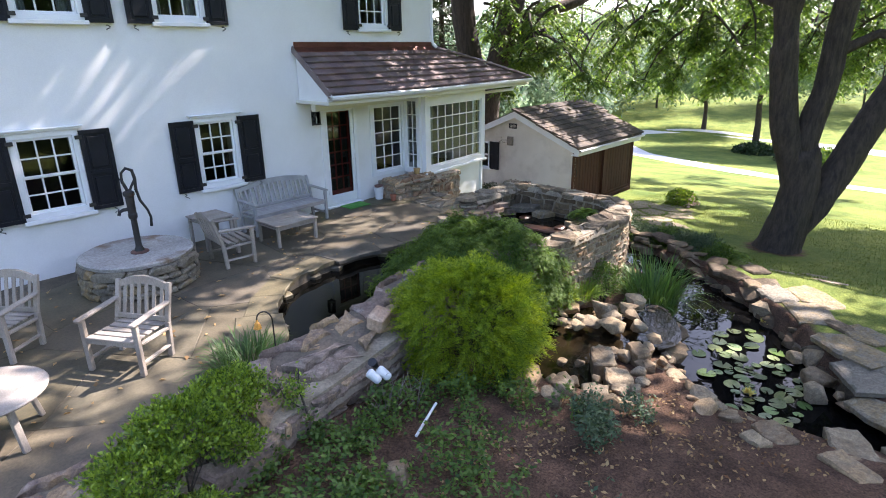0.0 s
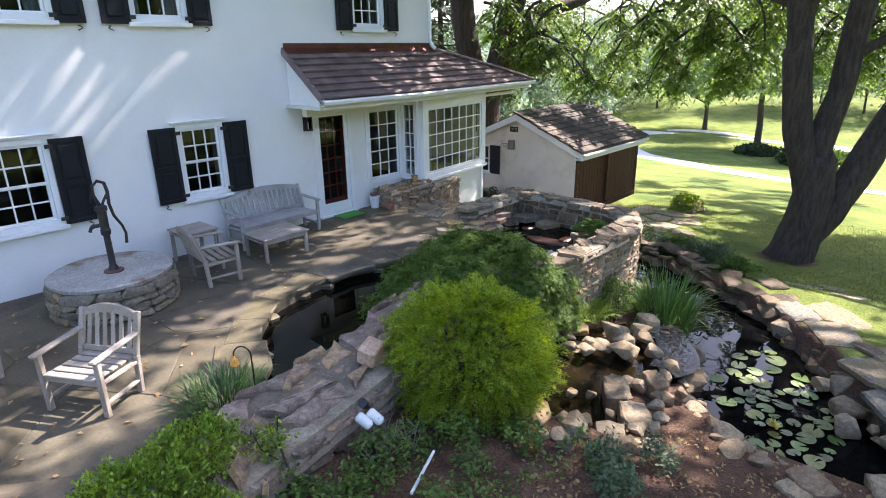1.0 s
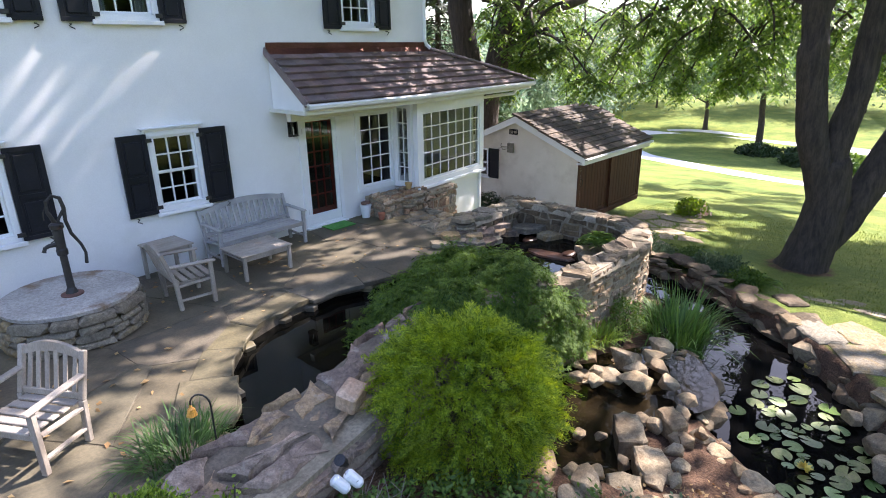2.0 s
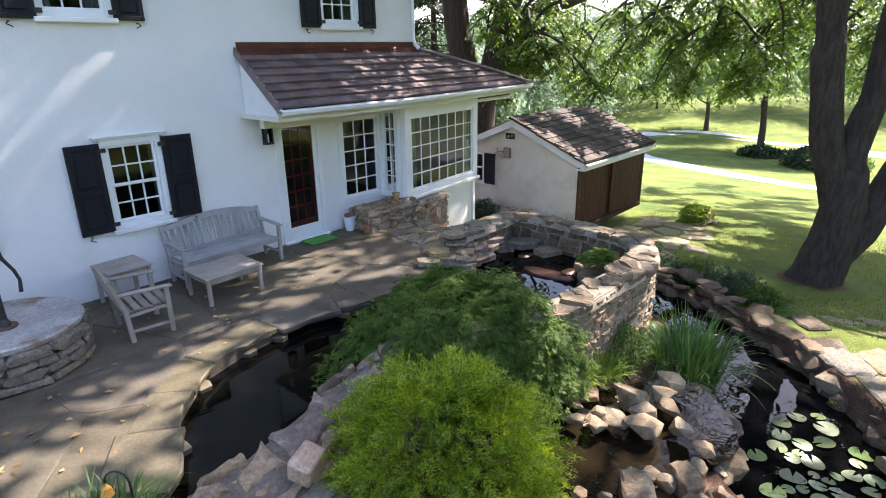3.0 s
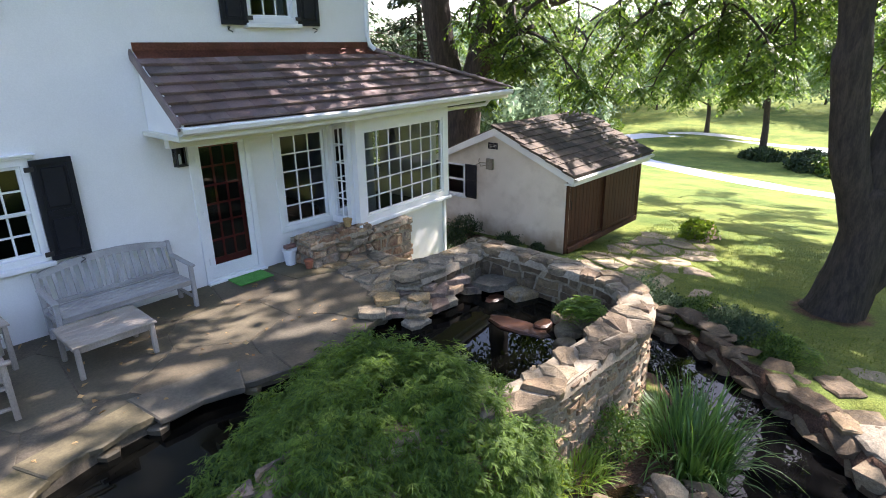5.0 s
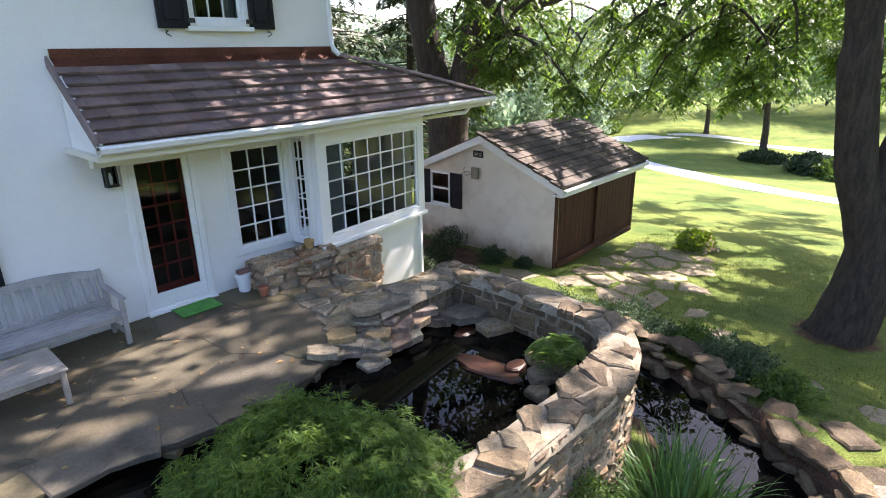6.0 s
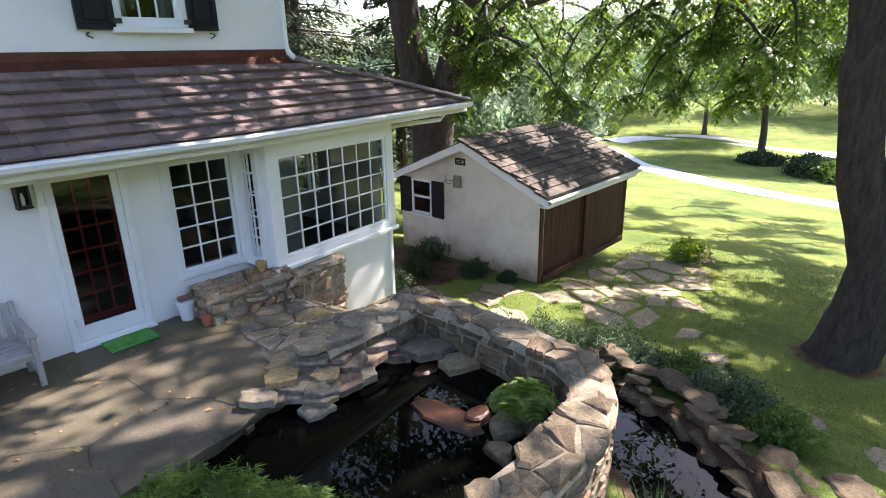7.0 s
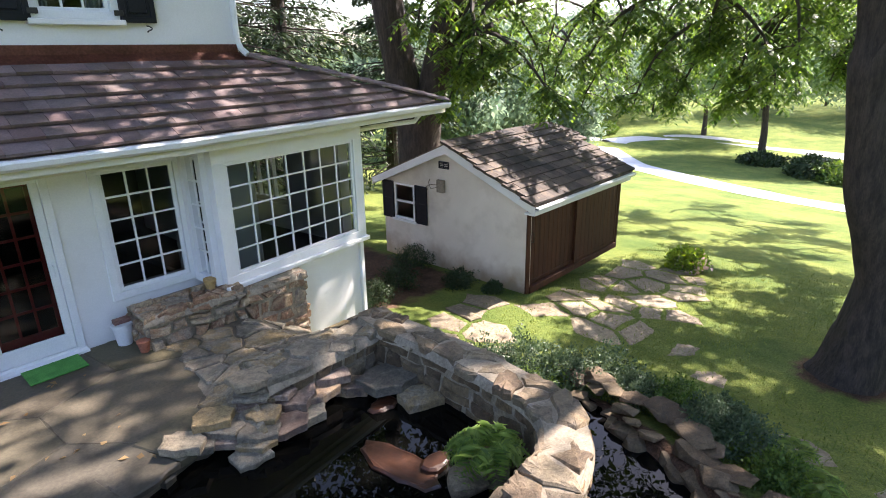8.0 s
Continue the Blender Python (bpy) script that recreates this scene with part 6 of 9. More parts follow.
    box(bm, (X1 + 0.002, Y0 - 0.05, -2.1), (X1 + 0.1, Y0 + 0.1, 0.05), None, 0.005)
    box(bm, (X0 + 0.12, Y0 - 0.08, -2.08), (X1, Y0 + 0.14, -1.93), None, 0.005)
    part("door_frame", bm, BROWN_WOOD, shed)
    bm = bmesh.new()
    tube(bm, [(X0 + 0.24, Y0 + 0.02, -0.85), (X0 + 0.24, Y0 - 0.05, -0.83), (X0 + 0.24, Y0 - 0.05, -0.62), (X0 + 0.24, Y0 + 0.02, -0.6)], 0.012, 6)
    part("door_handle", bm, IRON, shed)
    bm = bmesh.new()
    mm = pose(X0 - 0.005, 12.36, 0.72, 0, 0, -90)
    frame_of(bm, -0.17, 0.17, -0.09, 0.09, 0.03, -0.02, 0.02, mm)
    for i in range(3):
        box(bm, (-0.14, -0.012, -0.05 + i * 0.042), (0.14, 0.004, -0.03 + i * 0.042), mm)
    box(bm, (-0.01, -0.015, -0.06), (0.01, 0.006, 0.06), mm)
    part("gable_vent", bm, BLACK, shed)
    bm = bmesh.new()
    box(bm, (X0 - 0.09, 12.32, 0.02), (X0, 12.56, 0.34), None, 0.01)
    tube(bm, [(X0 - 0.05, 12.56, 0.2), (X0 - 0.12, 12.75, 0.2), (X0 - 0.1, 12.9, 0.12), (X0, 12.95, 0.02)], 0.012, 6)
    tube(bm, [(X0 - 0.05, 12.56, 0.14), (X0 - 0.14, 12.7, 0.1), (X0 - 0.12, 12.8, 0.24), (X0, 12.86, 0.3)], 0.01, 6)
    part("junction_box", bm, surface("weathered box", (0.2, 0.17, 0.13), (0.3, 0.26, 0.2), 9.0, 0.8, 0.2, 50.0), shed, "weathered brown junction box with cables")


SHED_STUCCO = surface("cream stucco stained at the foot", (0.66, 0.60, 0.51), (0.74, 0.68, 0.59), 1.1, 0.92, 0.35, 45.0, stain=(0.48, 0.42, 0.34), stain_scale=0.8, stain_at=(0.48, 0.75), bump_dist=0.005, grain_range=(0.93, 1.06))


def foot_stain(mat, z0, z1, colour):
    """Soil splashed up the foot of a wall, ragged at its upper edge."""
    N, L = mat.node_tree.nodes, mat.node_tree.links
    P = N["Principled BSDF"]
    was = P.inputs["Base Color"].links[0].from_socket
    geo, sep, ns = N.new("ShaderNodeNewGeometry"), N.new("ShaderNodeSeparateXYZ"), N.new("ShaderNodeTexNoise")
    ns.inputs["Scale"].default_value, ns.inputs["Detail"].default_value = 2.2, 6.0
    L.new(geo.outputs["Position"], sep.inputs[0])
    L.new(geo.outputs["Position"], ns.inputs["Vector"])
    ad = N.new("ShaderNodeMath")
    ad.operation = "MULTIPLY_ADD"
    ad.inputs[1].default_value = 1.1
    L.new(ns.outputs["Fac"], ad.inputs[0])
    L.new(sep.outputs[2], ad.inputs[2])
    mr = N.new("ShaderNodeMapRange")
    mr.inputs[1].default_value, mr.inputs[2].default_value, mr.inputs[3].default_value, mr.inputs[4].default_value = z0 + 0.55, z1 + 0.55, 0.75, 0.0
    L.new(ad.outputs[0], mr.inputs[0])
    mx = N.new("ShaderNodeMix")
    mx.data_type = "RGBA"
    mx.inputs[7].default_value = (*colour, 1)
    L.new(mr.outputs[0], mx.inputs[0])
    L.new(was, mx.inputs[6])
    L.new(mx.outputs[2], P.inputs["Base Color"])


foot_stain(SHED_STUCCO, -2.05, -1.35, (0.30, 0.19, 0.09))
make_shed()

# ---- furniture on the patio ----
def bar(name, parent, a, b, w, d, material, label=""):
    """A straight wooden member from a to b, w wide and d deep, with eased edges."""
    a, b = Vector(a), Vector(b)
    L = (b - a).length
    bm = bmesh.new()
    m = Matrix.Translation(a) @ (b - a).to_track_quat("Z", "Y").to_matrix().to_4x4()
    box(bm, (-w / 2, -d / 2, 0), (w / 2, d / 2, L), m, min(w, d) * 0.14)
    return part(name, bm, material, parent, label)


def arch(name, parent, x0, x1, y, z0, rise, hgt, dep, material, tilt=0.0):
    """A curved top rail."""
    bm = bmesh.new()
    n, rings = 12, []
    for i in range(n + 1):
        t = i / n
        x = x0 + (x1 - x0) * t
        k = rise * (1 - (2 * t - 1) ** 2)
        rings.append([bm.verts.new((x, y + oy + tilt * (k + oz), z0 + k * f + oz)) for oy, oz, f in ((-dep / 2, 0, 0.75), (dep / 2, 0, 0.75), (dep / 2, hgt, 1), (-dep / 2, hgt, 1))])
    for u, v in zip(rings, rings[1:]):
        for k in range(4):
            bm.faces.new((u[k], v[k], v[(k + 1) % 4], u[(k + 1) % 4]))
    bm.faces.new(rings[0])
    bm.faces.new(rings[-1][::-1])
    return part(name, bm, material, parent)


def seat_thing(name, label, cat, W, slats, material, m, group="", rise=0.07):
    """A slatted garden seat with arms, facing -y, W wide: armchair or bench."""
    t = thing(name, label, cat, group)
    D, SH, AH, BH = 0.56, 0.42, 0.64, 0.86
    hw = W / 2
    for s in (-1, 1):
        bar("leg", t, (s * (hw - 0.03), -D / 2 + 0.03, 0), (s * (hw - 0.03), -D / 2 + 0.03, AH - 0.02), 0.058, 0.058, material)
        bar("leg", t, (s * (hw - 0.03), D / 2 - 0.06, 0), (s * (hw - 0.03), D / 2 - 0.03, SH), 0.058, 0.058, material)
        bar("back_post", t, (s * (hw - 0.03), D / 2 - 0.03, SH), (s * (hw - 0.03), D / 2 + 0.1, BH), 0.056, 0.05, material)
        bm = bmesh.new()
        box(bm, (-0.04, -D / 2 - 0.04, 0), (0.04, D / 2 + 0.03, 0.035), Matrix.Translation((s * (hw - 0.025), 0, AH - 0.02)) @ pose(0, 0, 0, 2.5, 0, 0), 0.012)
        part("arm", bm, material, t)
        bar("side_rail", t, (s * (hw - 0.03), -D / 2 + 0.06, SH - 0.05), (s * (hw - 0.03), D / 2 - 0.06, SH - 0.07), 0.05, 0.03, material)
        bar("stretcher", t, (s * (hw - 0.03), -D / 2 + 0.06, 0.14), (s * (hw - 0.03), D / 2 - 0.07, 0.14), 0.045, 0.028, material)
    bar("front_rail", t, (-hw + 0.05, -D / 2 + 0.03, SH - 0.05), (hw - 0.05, -D / 2 + 0.03, SH - 0.05), 0.028, 0.06, material)
    bar("back_rail", t, (-hw + 0.05, D / 2 - 0.015, SH + 0.03), (hw - 0.05, D / 2 - 0.015, SH + 0.03), 0.03, 0.06, material)
    n = 5
    for i in range(n):
        y = -D / 2 + 0.04 + i * (D - 0.1) / (n - 1)
        bm = bmesh.new()
        box(bm, (-hw + 0.065, -0.042, 0), (hw - 0.065, 0.042, 0.022), Matrix.Translation((0, y, SH - 0.018 - 0.004 * math.sin(math.pi * i / (n - 1)) - 0.018 * i / n)), 0.006)
        part("seat_slat", bm, material, t)
    arch("top_rail", t, -hw + 0.055, hw - 0.055, D / 2 + 0.085, BH - 0.09, rise, 0.075, 0.035, material, 0.15)
    for i in range(slats):
        x = -hw + 0.12 + (W - 0.24) * i / (slats - 1)
        k = rise * (1 - (2 * (i + 0.0) / (slats - 1) - 1) ** 2) * 0.8
        bar("back_slat", t, (x, D / 2 - 0.01, SH + 0.05), (x, D / 2 + 0.09, BH - 0.07 + k), 0.045, 0.016, material)
    t.matrix_basis = m
    return t


def low_table(name, label, W, D, H, material, m, slats=6):
    t = thing(name, label, "table")
    for sx in (-1, 1):
        for sy in (-1, 1):
            bar("leg", t, (sx * (W / 2 - 0.05), sy * (D / 2 - 0.05), 0), (sx * (W / 2 - 0.05), sy * (D / 2 - 0.05), H - 0.03), 0.055, 0.055, material)
    for s in (-1, 1):
        bar("apron", t, (-W / 2 + 0.08, s * (D / 2 - 0.05), H - 0.07), (W / 2 - 0.08, s * (D / 2 - 0.05), H - 0.07), 0.024, 0.07, material)
        bar("apron", t, (s * (W / 2 - 0.05), -D / 2 + 0.08, H - 0.07), (s * (W / 2 - 0.05), D / 2 - 0.08, H - 0.07), 0.07, 0.024, material)
    for i in range(slats):
        y = -D / 2 + D * (i + 0.5) / slats
        bm = bmesh.new()
        box(bm, (-W / 2, -D / slats / 2 + 0.003, 0), (W / 2, D / slats / 2 - 0.003, 0.026), Matrix.Translation((0, y, H - 0.028)), 0.005)
        part("top_board", bm, material, t)
    t.matrix_basis = m
    return t


chair = seat_thing("armchair", "weathered grey teak garden armchair with slatted seat", "chair", 0.73, 6, GREY_TEAK, pose(1.93, 6.62, 0, 0, 0, -60), "patio armchairs", 0.075)
copy_thing(chair, pose(0.98, 8.05, 0, 0, 0, -52))
copy_thing(chair, pose(4.42, 8.9, 0, 0, 0, 84))
seat_thing("garden_bench", "silvery weathered teak bench against the house wall", "bench", 1.72, 15, BLUE_TEAK, pose(6.24, 10.02, 0, 0, 0, 1), "", 0.1)
low_table("coffee_table", "weathered low slatted teak coffee table", 0.9, 0.72, 0.42, GREY_TEAK, pose(5.72, 9.17, 0, 0, 0, 0))
low_table("side_table", "small weathered square teak side table", 0.6, 0.62, 0.58, GREY_TEAK, pose(4.62, 9.95, 0, 0, 0, 3), 6)


def round_table():
    t = thing("round_table", "low round weathered teak table", "table")
    bm = bmesh.new()
    n = 40
    prof = [(0.0, 0.47), (0.0, 0.50), (0.50, 0.50), (0.512, 0.492), (0.515, 0.485), (0.51, 0.472)]
    rings = [[bm.verts.new((q * math.cos(k * math.tau / n), q * math.sin(k * math.tau / n), z)) for k in range(n)] for q, z in prof[2:]]
    for u, v in zip(rings, rings[1:]):
        for k in range(n):
            bm.faces.new((u[k], v[k], v[(k + 1) % n], u[(k + 1) % n]))
    bm.faces.new(rings[0])
    bm.faces.new(rings[-1][::-1])
    part("tabletop", bm, GREY_TEAK, t)
    for a in (20, 110, 200, 290):
        c, s = math.cos(radians(a)), math.sin(radians(a))
        bar("leg", t, (c * 0.44, s * 0.44, 0), (c * 0.34, s * 0.34, 0.47), 0.06, 0.045, GREY_TEAK)
    t.matrix_basis = pose(0.5, 6.08, 0)


round_table()


# ---- the old well with its hand pump ----
def make_well():
    r = random.Random(14)
    w = thing("well_base", "round stone well base with a flat stone cover", "well")
    cx, cy, R, H = 3.02, 9.12, 0.82, 0.45
    bm = bmesh.new()
    tube(bm, [(cx, cy, 0), (cx, cy, H)], R - 0.07, 32)
    part("core", bm, EARTH_MORTAR, w)
    flats = [blob_stone("stone", LEDGE_STONE, 70 + k, 1.0, 44, 12.0, 0.03) for k in range(6)]
    z = 0.0
    while z < H - 0.03:
        h = min(r.uniform(0.09, 0.17), H - z)
        a = r.uniform(0, 1)
        end = a + math.tau
        while a < end - 0.05:
            da = min(r.uniform(0.25, 0.75), end - a)
            m = Matrix.Translation((cx + (R - 0.06) * math.cos(a + da / 2), cy + (R - 0.06) * math.sin(a + da / 2), z + h / 2)) @ pose(0, 0, 0, r.uniform(-4, 4), r.uniform(-4, 4), math.degrees(a + da / 2) + 90) @ Matrix.Diagonal((da * R * 1.03, 0.16, h * 1.06, 1))
            share("stone", r.choice(flats), m, w)
            a += da
        z += h
    bm = bmesh.new()
    poly = [Vector((cx + 0.80 * math.cos(k * math.tau / 30) * (1 + 0.012 * math.sin(5 * k)), cy + 0.80 * math.sin(k * math.tau / 30) * (1 + 0.012 * math.cos(3 * k)))) for k in range(30)]
    slab(bm, poly, H, H + 0.065, 0.02, 0.002, r)
    part("cover_stone", bm, surface("pale worn well cover", (0.30, 0.285, 0.26), (0.42, 0.40, 0.37), 2.5, 0.85, 0.4, 30.0, stain=(0.2, 0.14, 0.09), stain_scale=1.6, stain_at=(0.58, 0.7)), w)
    p = thing("hand_pump", "black cast iron hand pump with a curved handle", "pump")
    o = Vector((cx, cy - 0.12, H + 0.065))
    at = lambda x, z, y=0.0: o + Vector((x, y, z))
    bm = bmesh.new()
    tube(bm, [at(0, 0), at(0, 0.018), at(0, 0.03)], [0.13, 0.13, 0.09], 20)
    part("foot", bm, RUST, p)
    bm = bmesh.new()
    tube(bm, [at(0, 0.02), at(0, 0.08), at(0, 0.1), at(0, 0.52), at(0, 0.54), at(0, 0.60), at(0, 0.62), at(0, 0.86), at(0, 0.88), at(0, 0.93), at(0, 0.95)], [0.075, 0.055, 0.045, 0.042, 0.062, 0.065, 0.055, 0.06, 0.078, 0.078, 0.05], 16)
    part("barrel", bm, IRON, p)
    bm = bmesh.new()
    tube(bm, [at(-0.03, 0.68), at(-0.12, 0.68), at(-0.17, 0.66), at(-0.19, 0.61)], [0.03, 0.026, 0.024, 0.026], 10)
    part("spout", bm, IRON, p)
    bm = bmesh.new()
    tube(bm, [at(0.0, 0.93), at(-0.06, 1.1), at(-0.05, 1.22), at(0.02, 1.28), at(0.1, 1.24), at(0.12, 1.12), at(0.11, 0.95), at(0.14, 0.78), at(0.22, 0.62), at(0.25, 0.5), at(0.235, 0.36)], [0.026, 0.022, 0.02, 0.022, 0.024, 0.024, 0.022, 0.02, 0.018, 0.018, 0.022], 10)
    part("handle", bm, IRON, p)
    bm = bmesh.new()
    tube(bm, [at(0.0, 0.9), at(0.05, 1.0), at(0.105, 1.08)], [0.022, 0.018, 0.02], 8)
    tube(bm, [at(-0.055, 1.18, 0.0), at(-0.1, 1.1), at(-0.11, 1.0)], 0.008, 6)
    part("bracket", bm, IRON, p)


make_well()


# ---- small things by the door and on the wall ----
def small_things():
    r = random.Random(19)
    lamp = thing("wall_lamp", "dark bronze wall lantern beside the door", "lamp")
    bm = bmesh.new()
    box(bm, (7.36, 10.43, 1.87), (7.5, 10.45, 2.2), None, 0.006)
    part("back_plate", bm, IRON, lamp)
    bm = bmesh.new()
    frame_of(bm, 7.36, 7.5, 1.9, 2.17, 0.022, 10.31, 10.33)
    box(bm, (7.36, 10.332, 1.9), (7.375, 10.43, 1.92))
    box(bm, (7.485, 10.332, 1.9), (7.5, 10.43, 1.92))
    box(bm, (7.35, 10.30, 2.17), (7.51, 10.43, 2.185), None, 0.005)
    box(bm, (7.38, 10.32, 2.187), (7.48, 10.43, 2.205), None, 0.005)
    box(bm, (7.35, 10.30, 1.885), (7.51, 10.43, 1.9), None, 0.005)
    part("cage", bm, IRON, lamp)
    for x in (7.372, 7.488):
        bm = bmesh.new()
        box(bm, (x - 0.003, 10.335, 1.92), (x + 0.003, 10.428, 2.17))
        part("side_glass", bm, GLASS, lamp)
    bm = bmesh.new()
    tube(bm, [(7.43, 10.38, 1.9), (7.43, 10.38, 2.0), (7.43, 10.38, 2.06)], [0.018, 0.022, 0.01], 10)
    part("bulb", bm, WHITE_PLASTIC, lamp)
    bm = bmesh.new()
    box(bm, (7.84, 9.93, 0.012), (8.43, 10.32, 0.03), None, 0.006)
    tagged(part("door_mat", bm, GREEN_MAT), "bright green door mat on the flagstones", "mat")
    pot = thing("white_pot", "white plastic pot with a brick on top", "pot")
    bm = bmesh.new()
    tube(bm, [(8.93, 10.2, 0.005), (8.93, 10.2, 0.24), (8.93, 10.2, 0.25), (8.93, 10.2, 0.285)], [0.085, 0.115, 0.125, 0.125], 20)
    part("bucket", bm, WHITE_PLASTIC, pot)
    bm = bmesh.new()
    box(bm, (8.84, 10.15, 0.29), (9.03, 10.25, 0.35), None, 0.008)
    tagged(part("brick", bm, surface("dull red brick", (0.16, 0.085, 0.07), (0.24, 0.13, 0.1), 9.0, 0.9, 0.4, 50.0)), "dull red brick lying on the pot", "brick")
    bm = bmesh.new()
    tube(bm, [(9.0, 9.78, 0.01), (9.0, 9.78, 0.13), (9.0, 9.78, 0.135), (9.0, 9.78, 0.16)], [0.05, 0.07, 0.08, 0.08], 16)
    tagged(part("flower_pot", bm, TERRACOTTA), "small terracotta flower pot beside the ledge wall", "pot")
    bm = bmesh.new()
    tube(bm, [(10.02, 9.98, 0.45), (10.02, 9.98, 0.56), (10.02, 9.98, 0.57), (10.02, 9.98, 0.6)], [0.055, 0.075, 0.085, 0.085], 16)
    tagged(part("flower_pot", bm, surface("ochre clay", (0.38, 0.24, 0.09), (0.5, 0.33, 0.13), 8.0, 0.85, 0.3, 40.0)), "small ochre clay pot on the ledge wall", "pot")
    # the shepherd's hook with its little amber lantern
    hook = thing("garden_lantern", "small amber lantern on a curved black hook", "lantern")
    bm = bmesh.new()
    o = Vector((2.92, 5.18, 0.3))
    side = RIGHT_ * -1
    pts = [o + Vector((0, 0, -0.1)), o + Vector((0, 0, 0.32))]
    for k in range(1, 9):
        a = math.pi * k / 8
        pts.append(o + side * 0.085 * (1 - math.cos(a)) + Vector((0, 0, 0.32 + 0.1 * math.sin(a))))
    tube(bm, pts, 0.008, 8)
    part("hook", bm, IRON, hook)
    e = pts[-1]
    bm = bmesh.new()
    tube(bm, [e + Vector((0, 0, 0.01)), e + Vector((0, 0, -0.02)), e + Vector((0, 0, -0.04)), e + Vector((0, 0, -0.1)), e + Vector((0, 0, -0.11))], [0.006, 0.012, 0.03, 0.045, 0.03], 14)
    part("lantern_body", bm, AMBER, hook)
    bm = bmesh.new()
    tube(bm, [(3.66, 3.47, -0.05), (3.16, 3.26, -0.06)], 0.014, 8)
    tagged(part("marker_stick", bm, WHITE_PLASTIC), "white plastic stick lying on the mulch", "stick")
    for x, y in ((3.30, 4.08), (3.41, 4.05)):
        bm = bmesh.new()
        d = Vector((0.35, -0.5, -0.55)).normalized()
        c = Vector((x, y, 0.24))
        tube(bm, [c, c + d * 0.02, c + d * 0.14, c + d * 0.16], [0.035, 0.05, 0.046, 0.03], 14)
        tagged(part("garden_spotlight", bm, WHITE_PLASTIC), "small white garden spotlight fixed to the wall", "spotlight", "wall spotlights")
    bm = bmesh.new()
    tube(bm, [(3.5, 4.25, 0.2), (3.6, 4.3, 0.06), (3.62, 4.24, -0.12)], [0.05, 0.05, 0.04], 10)
    tagged(part("light_bracket", bm, IRON), "dark bracket below the white spotlights", "bracket")
    m = Matrix.Translation((2.66, 3.0, -0.06)) @ pose(0, 0, 0, 10, 6, 40) @ Matrix.Diagonal((0.34, 0.28, 0.26, 1))
    tagged(share("rock", ROCKS[2], m), "grey rock half sunk in the mulch", "rock")
    m = Matrix.Translation((3.98, 4.66, 0.40)) @ pose(0, 0, 0, 14, -10, 20) @ Matrix.Diagonal((0.26, 0.2, 0.2, 1))
    bm = bmesh.new()
    box(bm, (-0.5, -0.5, -0.5), (0.5, 0.5, 0.5), None, 0.08)
    bmesh.ops.transform(bm, matrix=m, verts=bm.verts[:])
    tagged(part("loose_stone", bm, surface("orange brown stone", (0.36, 0.19, 0.10), (0.5, 0.36, 0.25), 4.0, 0.85, 0.5, 30.0, stain=(0.42, 0.36, 0.28))), "orange brown block standing on the garden wall", "stone")
    for k in range(5):
        x, y = 2.62 + 0.12 * k, 5.02 + 0.12 * k + r.uniform(-0.05, 0.05)
        m = Matrix.Translation((x, y, 0.06)) @ pose(0, 0, 0, r.uniform(-10, 10), 0, r.uniform(0, 180)) @ Matrix.Diagonal((0.17, 0.13, 0.12, 1))
        tagged(share("rock", r.choice(SMOOTH_ROCKS), m), "small pale cobble beside the grass clump", "rock", "cobbles by the grass clump")


RIGHT_ = Vector((0.67, -0.742, 0))
small_things()

# ---- plants ----
nrng = np.random.default_rng(12)


def unit(v):
    return v / np.maximum(np.linalg.norm(v, axis=-1, keepdims=True), 1e-9)


def leaf_mesh(name, C, D, U, length, width, material, bend=0.0, fat=0.45):
    """Many leaves as one mesh. C: base points, D: directions, U: rough upward normals; each leaf has a kinked middle."""
    n = len(C)
    D, U = unit(np.asarray(D, float)), np.asarray(U, float)
    S = unit(np.cross(D, U))
    N = np.cross(S, D)
    L, W = (np.broadcast_to(np.asarray(a, float).reshape(-1, 1), (n, 1)) for a in (length, width))
    V = np.stack([C, C + D * L * fat + S * W / 2 + N * L * bend, C + D * L - N * L * bend, C + D * L * fat - S * W / 2 + N * L * bend], 1).reshape(-1, 3)
    me = bpy.data.meshes.new(name)
    me.vertices.add(4 * n)
    me.vertices.foreach_set("co", V.ravel().astype(np.float32))
    me.loops.add(4 * n)
    me.loops.foreach_set("vertex_index", np.arange(4 * n, dtype=np.int32))
    me.polygons.add(n)
    me.polygons.foreach_set("loop_start", np.arange(0, 4 * n, 4, dtype=np.int32))
    me.polygons.foreach_set("loop_total", np.full(n, 4, np.int32))
    me.materials.append(material)
    me.update(calc_edges=True)
    return me


